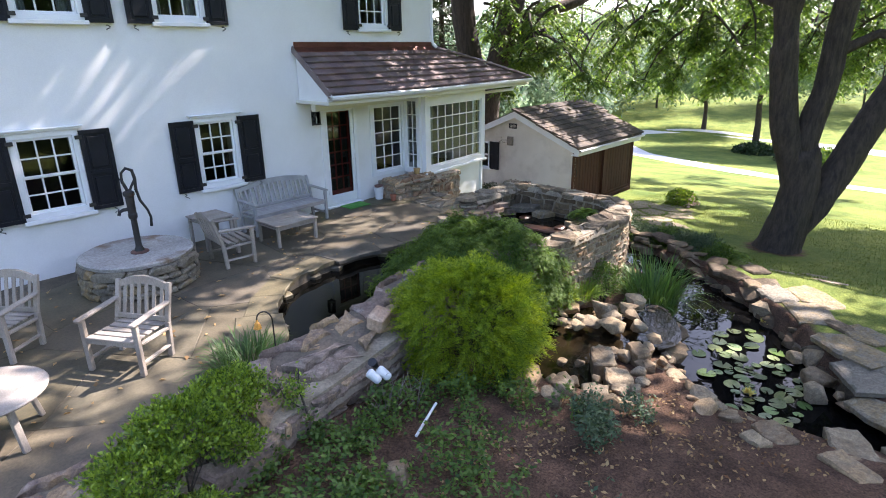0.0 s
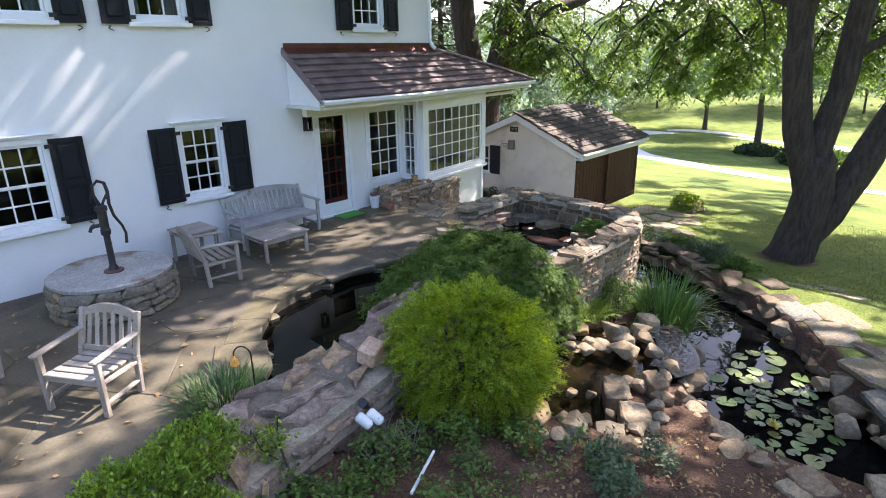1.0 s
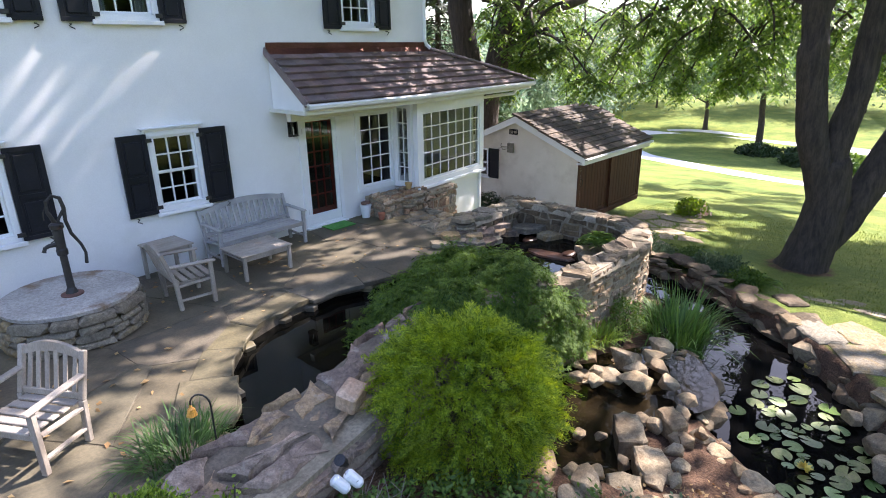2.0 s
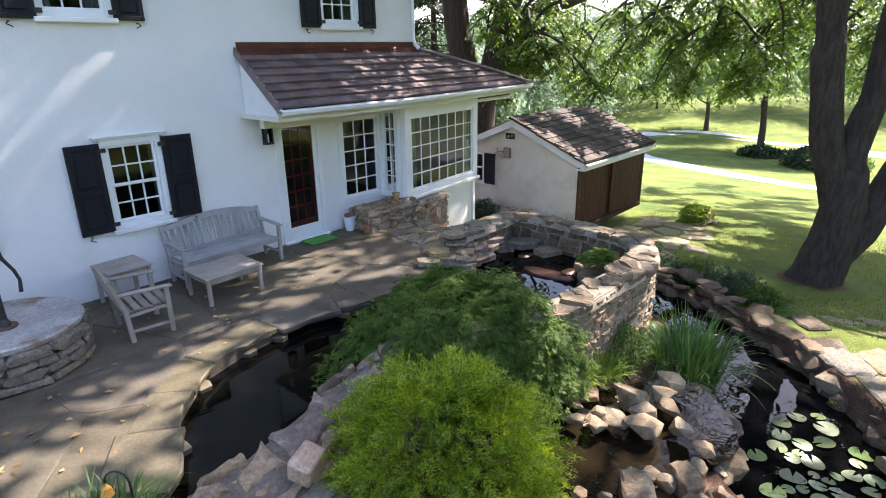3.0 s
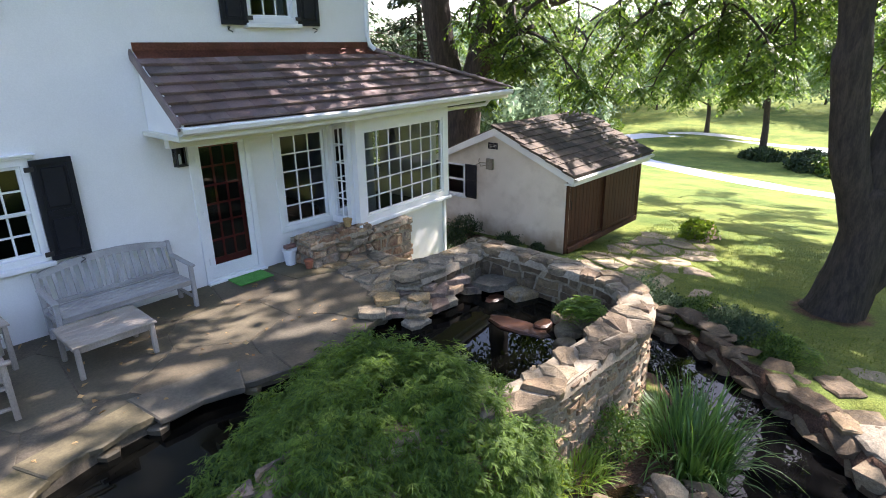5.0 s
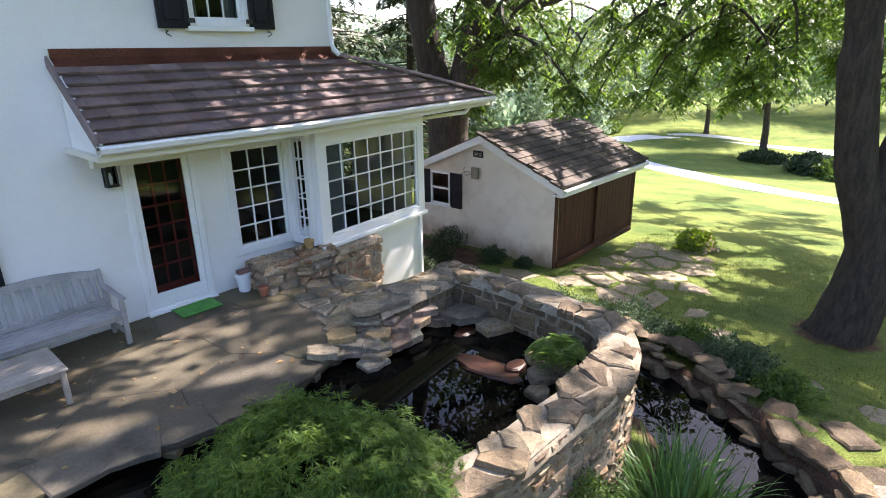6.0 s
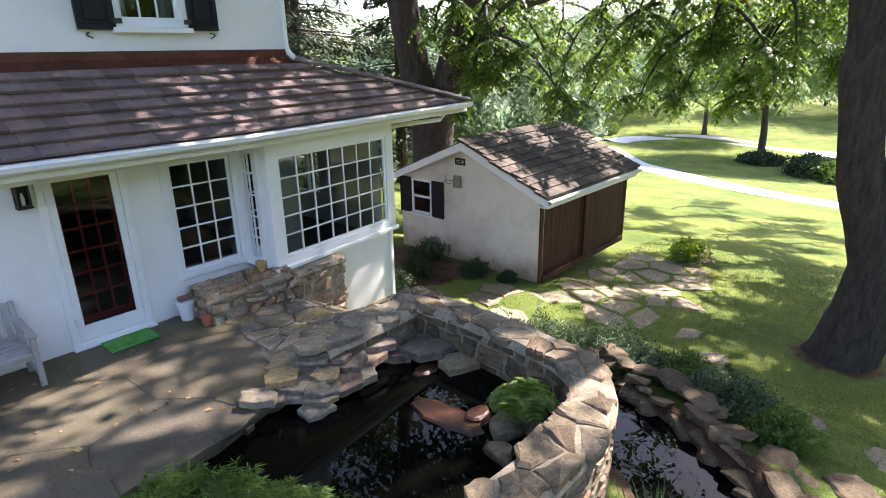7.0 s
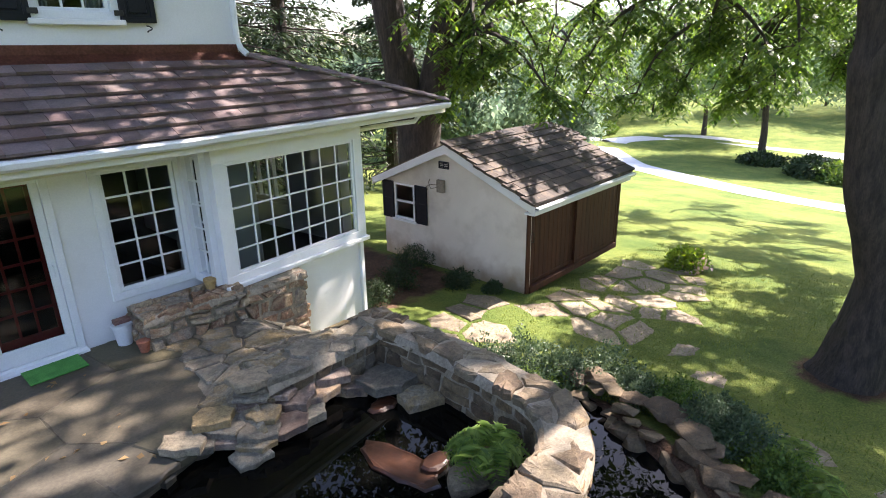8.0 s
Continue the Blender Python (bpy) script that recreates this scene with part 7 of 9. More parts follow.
def blade_mesh(name, roots, heads, lengths, widths, droop, material, seg=5):
    """Arching grass-like blades."""
    n = len(roots)
    roots, heads = np.asarray(roots, float), unit(np.asarray(heads, float))
    flat = heads * (1, 1, 0)
    flat = unit(flat)
    side = np.cross(flat, (0, 0, 1))
    L, W = np.asarray(lengths, float).reshape(-1, 1), np.asarray(widths, float).reshape(-1, 1)
    dr = np.asarray(droop, float).reshape(-1, 1)
    rows = []
    for k in range(seg + 1):
        t = k / seg
        p = roots + heads * L * t + flat * L * dr * t * t * 0.35 - np.array((0, 0, 1.0)) * L * dr * t ** 2.4 * 0.8
        w = W * (1 - t ** 2.2) * (0.6 + 0.4 * min(1, 4 * t)) + 0.001
        rows += [p - side * w / 2, p + side * w / 2]
    V = np.stack(rows, 1)
    m = 2 * (seg + 1)
    faces = np.array([(2 * k, 2 * k + 1, 2 * k + 3, 2 * k + 2) for k in range(seg)])
    F = (faces[None] + (np.arange(n) * m)[:, None, None]).reshape(-1, 4)
    me = bpy.data.meshes.new(name)
    me.vertices.add(n * m)
    me.vertices.foreach_set("co", V.reshape(-1, 3).ravel().astype(np.float32))
    me.loops.add(F.size)
    me.loops.foreach_set("vertex_index", F.ravel().astype(np.int32))
    me.polygons.add(len(F))
    me.polygons.foreach_set("loop_start", np.arange(0, F.size, 4, dtype=np.int32))
    me.polygons.foreach_set("loop_total", np.full(len(F), 4, np.int32))
    me.materials.append(material)
    me.update(calc_edges=True)
    return me


def dirs(n, up=0.0):
    v = nrng.normal(size=(n, 3))
    v[:, 2] += up
    return unit(v)


def child_mesh(name, me, parent, kind="stuff"):
    ob = new(name, me)
    ob.parent = parent
    if kind:
        ob["kind"] = kind
    return ob


def thread_cypress():
    """The round golden shrub: sprays of thread-like tips all over an uneven ball."""
    sh = thing("golden_shrub", "bright golden green rounded thread-leaf cypress shrub", "shrub")
    c, rad = np.array((4.93, 4.1, 0.17)), np.array((0.93, 0.93, 0.8))
    m = 2900
    d = dirs(m, 0.2)
    lump = np.array([1 + 0.16 * noise.noise(Vector(v) * 2.6) + 0.24 * noise.noise(Vector(v) * 6.5) for v in d])
    depth = nrng.uniform(0.55, 1.0, m) ** 0.4
    P = c + d * rad * (lump * depth)[:, None] * 0.86
    P[:, 2] = np.maximum(P[:, 2], -0.3)
    axis = unit(d * (1, 1, 0.6) + nrng.normal(size=(m, 3)) * 0.3 + (0, 0, 0.15))
    # flat feathery sprays: a rib with paired threads
    k = 56
    t = np.tile(np.linspace(0.05, 1, k // 2).repeat(2), m)[:, None]
    sg = np.tile([1.0, -1.0], m * k // 2)[:, None]
    ax = np.repeat(axis, k, 0)
    face = np.repeat(dirs(m, 0.6), k, 0)
    sd = unit(np.cross(ax, face))
    C = np.repeat(P, k, 0) + ax * t * 0.23 - np.array((0, 0, 0.10)) * t ** 2 + nrng.normal(size=(m * k, 3)) * 0.012
    D = unit(ax * 0.9 + sd * sg * (1.1 - 0.5 * t) + nrng.normal(size=(m * k, 3)) * 0.22 + (0, 0, -0.12))
    child_mesh("foliage", leaf_mesh("foliage", C, D, face, nrng.uniform(0.03, 0.065, m * k) * (1.15 - 0.5 * t[:, 0]), nrng.uniform(0.006, 0.011, m * k), GOLD_LEAF), sh)
    bm = bmesh.new()
    r = random.Random(2)
    for i in range(26):
        a, e = r.uniform(0, math.tau), r.uniform(0.1, 1.2)
        tip = Vector((c[0] + 0.75 * math.cos(a) * math.cos(e), c[1] + 0.75 * math.sin(a) * math.cos(e), c[2] + 0.6 * math.sin(e) - 0.1))
        tube(bm, [(c[0] + r.uniform(-0.1, 0.1), c[1] + r.uniform(-0.1, 0.1), -0.35), Vector((c[0], c[1], 0.0)).lerp(tip, 0.5), tip], [0.025, 0.015, 0.006], 5)
    part("stem_tangle", bm, TWIG, sh)


def lace_maple():
    """The weeping cut-leaf maple that hangs over pond and wall."""
    sh = thing("weeping_maple", "low weeping green cut-leaf Japanese maple over the pond", "shrub")
    c = np.array((6.9, 5.45, -0.36))
    m = 2300
    a = nrng.uniform(0, math.tau, m)
    q = np.sqrt(nrng.uniform(0.0, 1.0, m))
    layer = np.array([0.94 + 0.2 * noise.noise(Vector((math.cos(x) * 2 * y, math.sin(x) * 2 * y, 3))) + 0.16 * noise.noise(Vector((math.cos(x) * 6 * y, math.sin(x) * 6 * y, 7))) for x, y in zip(a, q)])
    tier = np.floor((q + 0.12 * np.sin(3 * a)) * 4.5) / 4.5
    hgt = 1 - (0.55 * q + 0.45 * tier) ** 3.0
    rx, ry = np.where(np.cos(a) > 0, 1.35, 2.1), np.where(np.sin(a) > 0, 1.6, 1.2)
    P = np.stack([c[0] + rx * q * np.cos(a) * layer, c[1] + ry * q * np.sin(a) * layer, c[2] + 1.08 * hgt * layer - nrng.uniform(0, 0.1, m) * (1 + q)], -1)
    out = unit(np.stack([np.cos(a), np.sin(a), -0.15 - 0.8 * q], -1) + nrng.normal(size=(m, 3)) * 0.45)
    k = 13
    # each spray: a drooping twig that carries palmate leaves of thin fingers
    base = np.repeat(P, k, 0)
    o = np.repeat(out, k, 0)
    t = np.tile(np.linspace(0, 1, k), m)[:, None]
    spot = base + o * t * 0.22 + nrng.normal(size=(m * k, 3)) * 0.04 - np.array((0, 0, 0.06)) * t ** 2
    f = 7
    head = unit(o * 0.6 + nrng.normal(size=(m * k, 3)) * (0.8, 0.8, 0.3) + (0, 0, -0.25))
    C = np.repeat(spot, f, 0)
    oo = np.repeat(head, f, 0)
    sidev = unit(np.cross(oo, (0, 0, 1.0)))
    fan = np.tile(np.linspace(-1.3, 1.3, f), m * k)[:, None] + nrng.normal(size=(m * k * f, 1)) * 0.12
    D = oo * np.cos(fan) + sidev * np.sin(fan) + np.array((0, 0, -0.22)) + nrng.normal(size=(m * k * f, 3)) * 0.1
    child_mesh("foliage", leaf_mesh("foliage", C, D, np.array((0, 0, 1.0)) + nrng.normal(size=(m * k * f, 3)) * 0.3, nrng.uniform(0.055, 0.105, m * k * f), nrng.uniform(0.008, 0.013, m * k * f), MAPLE_LEAF), sh)
    bm = bmesh.new()
    r = random.Random(4)
    root = Vector((7.0, 5.1, -0.3))
    tube(bm, [root, root + Vector((0, 0.1, 0.5)), root + Vector((-0.1, 0.3, 0.75))], [0.07, 0.06, 0.05], 8)
    part("stem", bm, TWIG, sh)
    for i in range(34):
        bm = bmesh.new()
        an, rr = r.uniform(0, math.tau), r.uniform(0.7, 1.35)
        top = Vector((c[0], c[1] - 0.05, 0.36))
        tube(bm, [root + Vector((0, 0.2, 0.5)), top + Vector((math.cos(an) * rr * 0.4, math.sin(an) * rr * 0.4, 0.04)), top + Vector((math.cos(an) * rr * 0.85, math.sin(an) * rr * 0.75, -0.22 - 0.16 * rr))], [0.02, 0.01, 0.004], 5)
        part("branch", bm, TWIG, sh)


def leafy_mound(name, label, cat, c, rad, n, size, material, stems=8, base_z=None, lumps=0.25, inner=0.5, group=""):
    """A shrub of plain leaves over an uneven mound."""
    sh = thing(name, label, cat, group)
    d = dirs(n, 0.25)
    off = Vector((c[0] * 3.1, c[1] * 2.7, 0))
    lump = np.array([1 + lumps * noise.noise(Vector(v) * 2.2 + off) + lumps * 0.6 * noise.noise(Vector(v) * 5 + off) for v in d])
    P = np.array(c) + d * np.array(rad) * (lump * nrng.uniform(inner, 1.0, n) ** 0.5)[:, None]
    D = unit(d * 0.6 + nrng.normal(size=(n, 3)) * 0.7 + (0, 0, 0.25))
    child_mesh("foliage", leaf_mesh("foliage", P, D, d + (0, 0, 0.6) + nrng.normal(size=(n, 3)) * 0.5, nrng.uniform(0.7, 1.2, n) * size, nrng.uniform(0.4, 0.6, n) * size, material, 0.06), sh)
    if stems:
        bm = bmesh.new()
        r = random.Random(int(c[0] * 100))
        bz = base_z if base_z is not None else c[2] - rad[2]
        for i in range(stems):
            a, k = r.uniform(0, math.tau), r.uniform(0.2, 0.75)
            tip = Vector((c[0] + rad[0] * k * math.cos(a), c[1] + rad[1] * k * math.sin(a), c[2] + rad[2] * 0.3))
            foot = Vector((c[0] + rad[0] * k * 0.35 * math.cos(a), c[1] + rad[1] * k * 0.35 * math.sin(a), bz - 0.05))
            tube(bm, [foot, foot.lerp(tip, 0.5) + Vector((r.uniform(-0.04, 0.04), r.uniform(-0.04, 0.04), 0)), tip], [0.014, 0.01, 0.005], 5)
        part("stem_tangle", bm, TWIG, sh)
    return sh


def hedge():
    sh = thing("boxwood_hedge", "loose bright green boxwood hedge with bare lower stems", "hedge")
    Ps, Ds = [], []
    for (x, y, z, rx, ry, rz, n) in ((1.02, 4.0, 0.44, 0.34, 0.32, 0.2, 4200), (1.45, 4.17, 0.53, 0.4, 0.34, 0.22, 5600), (1.95, 4.37, 0.52, 0.34, 0.3, 0.2, 4200), (1.22, 3.68, 0.14, 0.26, 0.16, 0.1, 1700), (1.8, 3.95, 0.3, 0.2, 0.18, 0.14, 1200), (0.8, 3.72, 0.12, 0.2, 0.18, 0.12, 1200)):
        d = dirs(n, 0.35)
        off = Vector((x * 4, y * 3, 1))
        lump = np.array([1 + 0.4 * noise.noise(Vector(v) * 2.4 + off) + 0.45 * noise.noise(Vector(v) * 6 + off) for v in d])
        Ps.append(np.array((x, y, z)) + d * (rx, ry, rz) * (lump * nrng.uniform(0.45, 1, n) ** 0.5)[:, None])
        Ds.append(unit(d * 0.6 + nrng.normal(size=(n, 3)) * 0.6 + (0, 0, 0.5)))
    P, D = np.concatenate(Ps), np.concatenate(Ds)
    n = len(P)
    child_mesh("foliage", leaf_mesh("foliage", P, D, D + nrng.normal(size=(n, 3)) * 0.8 + (0, 0, 0.5), nrng.uniform(0.028, 0.052, n), nrng.uniform(0.016, 0.028, n), BOX_LEAF, 0.05), sh)
    bm = bmesh.new()
    r = random.Random(8)
    for i in range(26):
        x = r.uniform(0.85, 2.05)
        y = 3.62 + (x - 0.8) * 0.4 + r.uniform(-0.08, 0.12)
        z = float(ground_z(x, y)) - 0.03
        tube(bm, [(x, y, z), (x + r.uniform(-0.06, 0.06), y + 0.08, 0.12), (x + r.uniform(-0.2, 0.2), y + r.uniform(0.1, 0.4), 0.42)], [0.012, 0.01, 0.005], 5)
    part("stem_tangle", bm, TWIG, sh)


def clump(name, label, cat, c, n, length, width, spread, material, droop=(0.3, 0.9), rad=0.15, group="", seg=5):
    sh = thing(name, label, cat, group)
    a = nrng.uniform(0, math.tau, n)
    rr = rad * np.sqrt(nrng.uniform(0, 1, n))
    roots = np.stack([c[0] + rr * np.cos(a), c[1] + rr * np.sin(a), np.full(n, c[2])], -1)
    lean = nrng.uniform(0.05, 1, n) * spread
    b = a + nrng.normal(size=n) * 0.6
    heads = np.stack([np.cos(b) * lean, np.sin(b) * lean, np.ones(n)], -1)
    L = nrng.uniform(*length, n)
    child_mesh("foliage", blade_mesh("blades", roots, heads, L, nrng.uniform(*width, n), nrng.uniform(*droop, n) * (0.4 + 0.6 * lean / spread), material, seg), sh)
    return sh


def cover(name, label, spots, n, size, material, lift=0.07, flatten=0.5):
    """Low leaves over patches of the bed; spots: x, y, radius, share."""
    tot = sum(s[3] * s[2] ** 2 for s in spots)
    P = []
    for x, y, rd, w in spots:
        k = int(n * w * rd * rd / tot)
        a, q = nrng.uniform(0, math.tau, k), rd * np.sqrt(nrng.uniform(0, 1, k)) * nrng.uniform(0.7, 1.15, k)
        px, py = x + q * np.cos(a), y + q * np.sin(a)
        ok = np.array([noise.noise(Vector((u * 2.3, v * 2.3, 11))) + 0.5 * noise.noise(Vector((u * 6, v * 6, 2))) for u, v in zip(px, py)]) > -0.12
        px, py, k = px[ok], py[ok], int(ok.sum())
        h = lift * np.array([0.6 + 0.9 * abs(noise.noise(Vector((u * 2.2, v * 2.2, 5)))) + 0.6 * abs(noise.noise(Vector((u * 7, v * 7, 9)))) for u, v in zip(px, py)])
        P.append(np.stack([px, py, ground_z(px, py) + h * nrng.uniform(0.2, 1.6, k)], -1))
    P = np.concatenate(P)
    m = len(P)
    D = unit(nrng.normal(size=(m, 3)) * (1, 1, 0.5) + (0, 0, 0.25))
    ob = new(name, leaf_mesh(name, P, D, np.array((0, 0, 1.0)) + nrng.normal(size=(m, 3)) * 0.5, nrng.uniform(0.6, 1.25, m) * size, nrng.uniform(0.4, 0.7, m) * size, material, 0.06))
    return tagged(ob, label, "ground cover", kind="stuff")


def fern(name, label, c, n, length, group=""):
    """Arching fronds with paired leaflets."""
    sh = thing(name, label, "fern", group)
    C, D, U, L = [], [], [], []
    r = random.Random(int(c[0] * 50 + c[1] * 7))
    for i in range(n):
        a, ln = i * 2.399 + r.uniform(-0.3, 0.3), length * r.uniform(0.7, 1.1)
        rise = r.uniform(0.3, 1.1)
        for k in range(1, 15):
            t = k / 14
            p = Vector((c[0] + math.cos(a) * ln * t * 0.8, c[1] + math.sin(a) * ln * t * 0.8, c[2] + ln * (rise * t - 1.15 * rise * t * t - 0.12 * t * t) + 0.05))
            out = Vector((math.cos(a), math.sin(a), 0))
            s = Vector((-math.sin(a), math.cos(a), 0))
            for sg in (1, -1):
                C.append(p)
                D.append(s * sg + out * 0.45 + Vector((0, 0, r.uniform(-0.35, 0.1))))
                U.append((r.uniform(-0.3, 0.3), r.uniform(-0.3, 0.3), 1))
                L.append(0.30 * ln * math.sin(math.pi * min(1, 0.15 + 0.85 * t)) * r.uniform(0.8, 1.1) + 0.02)
    L = np.array(L)
    child_mesh("fronds", leaf_mesh("fronds", np.array([tuple(v) for v in C]), np.array([tuple(v) for v in D]), np.array(U), L, L * 0.24, FERN_LEAF, 0.05), sh)
    return sh


thread_cypress()
lace_maple()
hedge()
clump("lily_turf", "dark green tufted grass clump at the pond corner", "grass clump", (2.75, 5.55, 0.0), 420, (0.3, 0.55), (0.008, 0.016), 1.0, GRASS_LEAF, (0.5, 1.1), 0.34)
clump("iris_clump", "tall arching green iris blades at the pond edge", "reeds", (9.78, 3.72, -1.34), 470, (0.8, 1.65), (0.016, 0.032), 0.38, REED_LEAF, (0.35, 1.15), 0.4, "", 7)
clump("iris_clump", "tall arching green iris blades at the pond edge", "reeds", (10.3, 4.0, -1.34), 120, (0.6, 1.1), (0.02, 0.036), 0.6, REED_LEAF, (0.25, 1.0), 0.25, "", 7)
fern("wall_fern", "bright green fern growing behind the pond wall", (10.08, 5.36, 0.15), 44, 0.46)
leafy_mound("wall_foot_plant", "feathery green plant at the foot of the pond wall", "plant", (8.85, 4.25, -0.52), (0.34, 0.24, 0.32), 2400, 0.042, COVER_LEAF, 6, -0.9, 0.5)
clump("wall_foot_grass", "pale green grassy tuft at the foot of the pond wall", "grass clump", (8.15, 4.3, -0.62), 240, (0.25, 0.5), (0.008, 0.016), 0.9, FERN_LEAF, (0.5, 1.1), 0.26)
clump("wall_foot_grass", "pale green grassy tuft at the foot of the pond wall", "grass clump", (7.75, 4.4, -0.55), 160, (0.2, 0.42), (0.008, 0.015), 0.9, GOLD_LEAF, (0.5, 1.1), 0.2)
leafy_mound("flower_bush", "round green bush with pale pink flowers by the lawn", "bush", (23.2, 8.15, -2.5), (0.55, 0.55, 0.4), 2600, 0.11, BOX_LEAF, 8, -2.85)
fl = dirs(110, 0.1) * (0.52, 0.5, 0.36) * nrng.uniform(0.85, 1.08, (110, 1)) + (23.22, 7.98, -2.56)
tagged(new("blossom", leaf_mesh("blossom", fl, dirs(110, 0.5), dirs(110), nrng.uniform(0.09, 0.15, 110), nrng.uniform(0.08, 0.13, 110), PINK_FLOWER)), "pale pink flower heads on the round bush", "flowers", kind="stuff")
for x, y, h in ((13.3, 11.2, 0.42), (14.5, 11.9, 0.3), (15.6, 12.3, 0.32), (16.6, 11.2, 0.26), (16.8, 13.0, 0.36), (13.0, 10.2, 0.25), (16.9, 10.4, 0.16)):
    leafy_mound("shed_shrub", "dark small evergreen shrub between house and shed", "shrub", (x, y, float(ground_z(x, y)) + h * 0.6), (h * 1.5, h * 1.3, h * 0.85), 2200, 0.06, PINE_LEAF, 6, None, 0.75, 0.3, "shrubs by the shed")
for x, y, h, mt in ((12.6, 7.3, 0.34, SAGE_LEAF), (13.1, 7.0, 0.36, SAGE_LEAF), (13.6, 6.6, 0.30, SAGE_LEAF), (14.1, 6.2, 0.34, SAGE_LEAF), (13.9, 5.6, 0.26, SAGE_LEAF), (14.0, 5.1, 0.28, COVER_LEAF), (13.7, 4.6, 0.24, SAGE_LEAF), (13.6, 4.1, 0.26, SAGE_LEAF), (14.2, 4.5, 0.22, SAGE_LEAF), (12.2, 7.6, 0.22, FERN_LEAF), (13.1, 3.6, 0.2, COVER_LEAF)):
    leafy_mound("bank_herb", "grey green herbs spilling over the pond bank", "plant", (x, y, float(ground_z(x, y)) + h * 0.6), (h * 1.6, h * 1.4, h * 1.3), 3400, 0.055, mt, 5, None, 0.5, 0.3, "herbs on the pond bank")
for x, y, q in ((12.9, 7.15, 0.45), (13.3, 6.75, 0.5), (13.8, 6.1, 0.4), (14.0, 5.4, 0.4), (13.6, 3.95, 0.5), (13.2, 3.3, 0.45), (13.9, 4.9, 0.4), (13.4, 7.2, 0.4), (14.0, 3.6, 0.4)):
    fern("bank_fern", "small pale fern on the pond bank", (x, y, float(ground_z(x, y)) + 0.12), 18, q, "ferns on the bank")
cover("ivy_cover", "dark green ivy ground cover on the mulch", [(2.2, 3.4, 0.75, 1.2), (2.9, 3.9, 0.55, 1.3), (3.6, 3.9, 0.45, 1), (4.2, 3.2, 0.6, 1.2), (3.2, 2.9, 0.5, 0.8), (3.0, 2.2, 0.55, 0.8), (1.6, 2.9, 0.8, 1), (4.6, 2.6, 0.35, 0.8), (2.3, 2.4, 0.4, 0.6), (2.0, 1.8, 0.6, 0.7), (0.8, 2.6, 0.8, 0.8)], 14500, 0.058, COVER_LEAF, 0.16)
cover("bed_herbs", "feathery grey green herbs in the planting bed", [(4.75, 2.2, 0.34, 1), (4.35, 2.0, 0.22, 1), (5.15, 2.0, 0.2, 0.7), (3.2, 1.5, 0.3, 0.4)], 2600, 0.05, SAGE_LEAF, 0.2)
cover("fallen_leaves", "dry fallen leaves and bark chips on the mulch", [(4.4, 1.9, 1.3, 1), (5.6, 1.7, 0.9, 1.3), (3.3, 2.9, 1.2, 0.8), (4.2, 2.4, 0.9, 1), (6.0, 0.9, 0.8, 1)], 1300, 0.055, DEAD_LEAF, 0.02)


def patio_leaves():
    n = 330
    x, y = nrng.uniform(-0.5, 8.5, n), nrng.uniform(5.2, 10.2, n)
    ok = (inside(PATIO_EDGE, x, y) < -0.15)
    x, y = x[ok], y[ok]
    P = np.stack([x, y, np.full(len(x), 0.016)], -1)
    D = unit(nrng.normal(size=(len(x), 3)) * (1, 1, 0.12))
    tagged(new("patio_leaves", leaf_mesh("patio_leaves", P, D, np.array((0, 0, 1.0)) + nrng.normal(size=(len(x), 3)) * 0.25, nrng.uniform(0.03, 0.11, len(x)), nrng.uniform(0.02, 0.065, len(x)), DEAD_LEAF, 0.08)), "scattered small dry leaves on the patio", "leaves", kind="stuff")


patio_leaves()


def lawn_blades():
    """Short grass on the near lawn and bank."""
    n = 26000
    x, y = nrng.uniform(12.3, 26, n), nrng.uniform(-2, 10, n)
    ok = (inside(POND_B, x, y) > 0.75) & (np.hypot(x - 18.4, y - 3.6) > 1.5) & (nrng.uniform(0, 1, n) < np.clip((x - 11.5) / 3, 0.1, 1))
    x, y = x[ok], y[ok]
    m = len(x)
    roots = np.stack([x, y, ground_z(x, y) - 0.005], -1)
    heads = nrng.normal(size=(m, 3)) * 0.5 + (0, 0, 1)
    tagged(new("lawn_grass", blade_mesh("lawn_grass", roots, heads, nrng.uniform(0.05, 0.11, m), nrng.uniform(0.012, 0.02, m), nrng.uniform(0.2, 0.8, m), LAWN_LEAF, 2)), "short green lawn grass blades", "grass", kind="stuff")


LAWN_LEAF = leaf_mat("lawn grass", (0.075, 0.122, 0.026), (0.185, 0.225, 0.05), 0.3, 0.9)
lawn_blades()


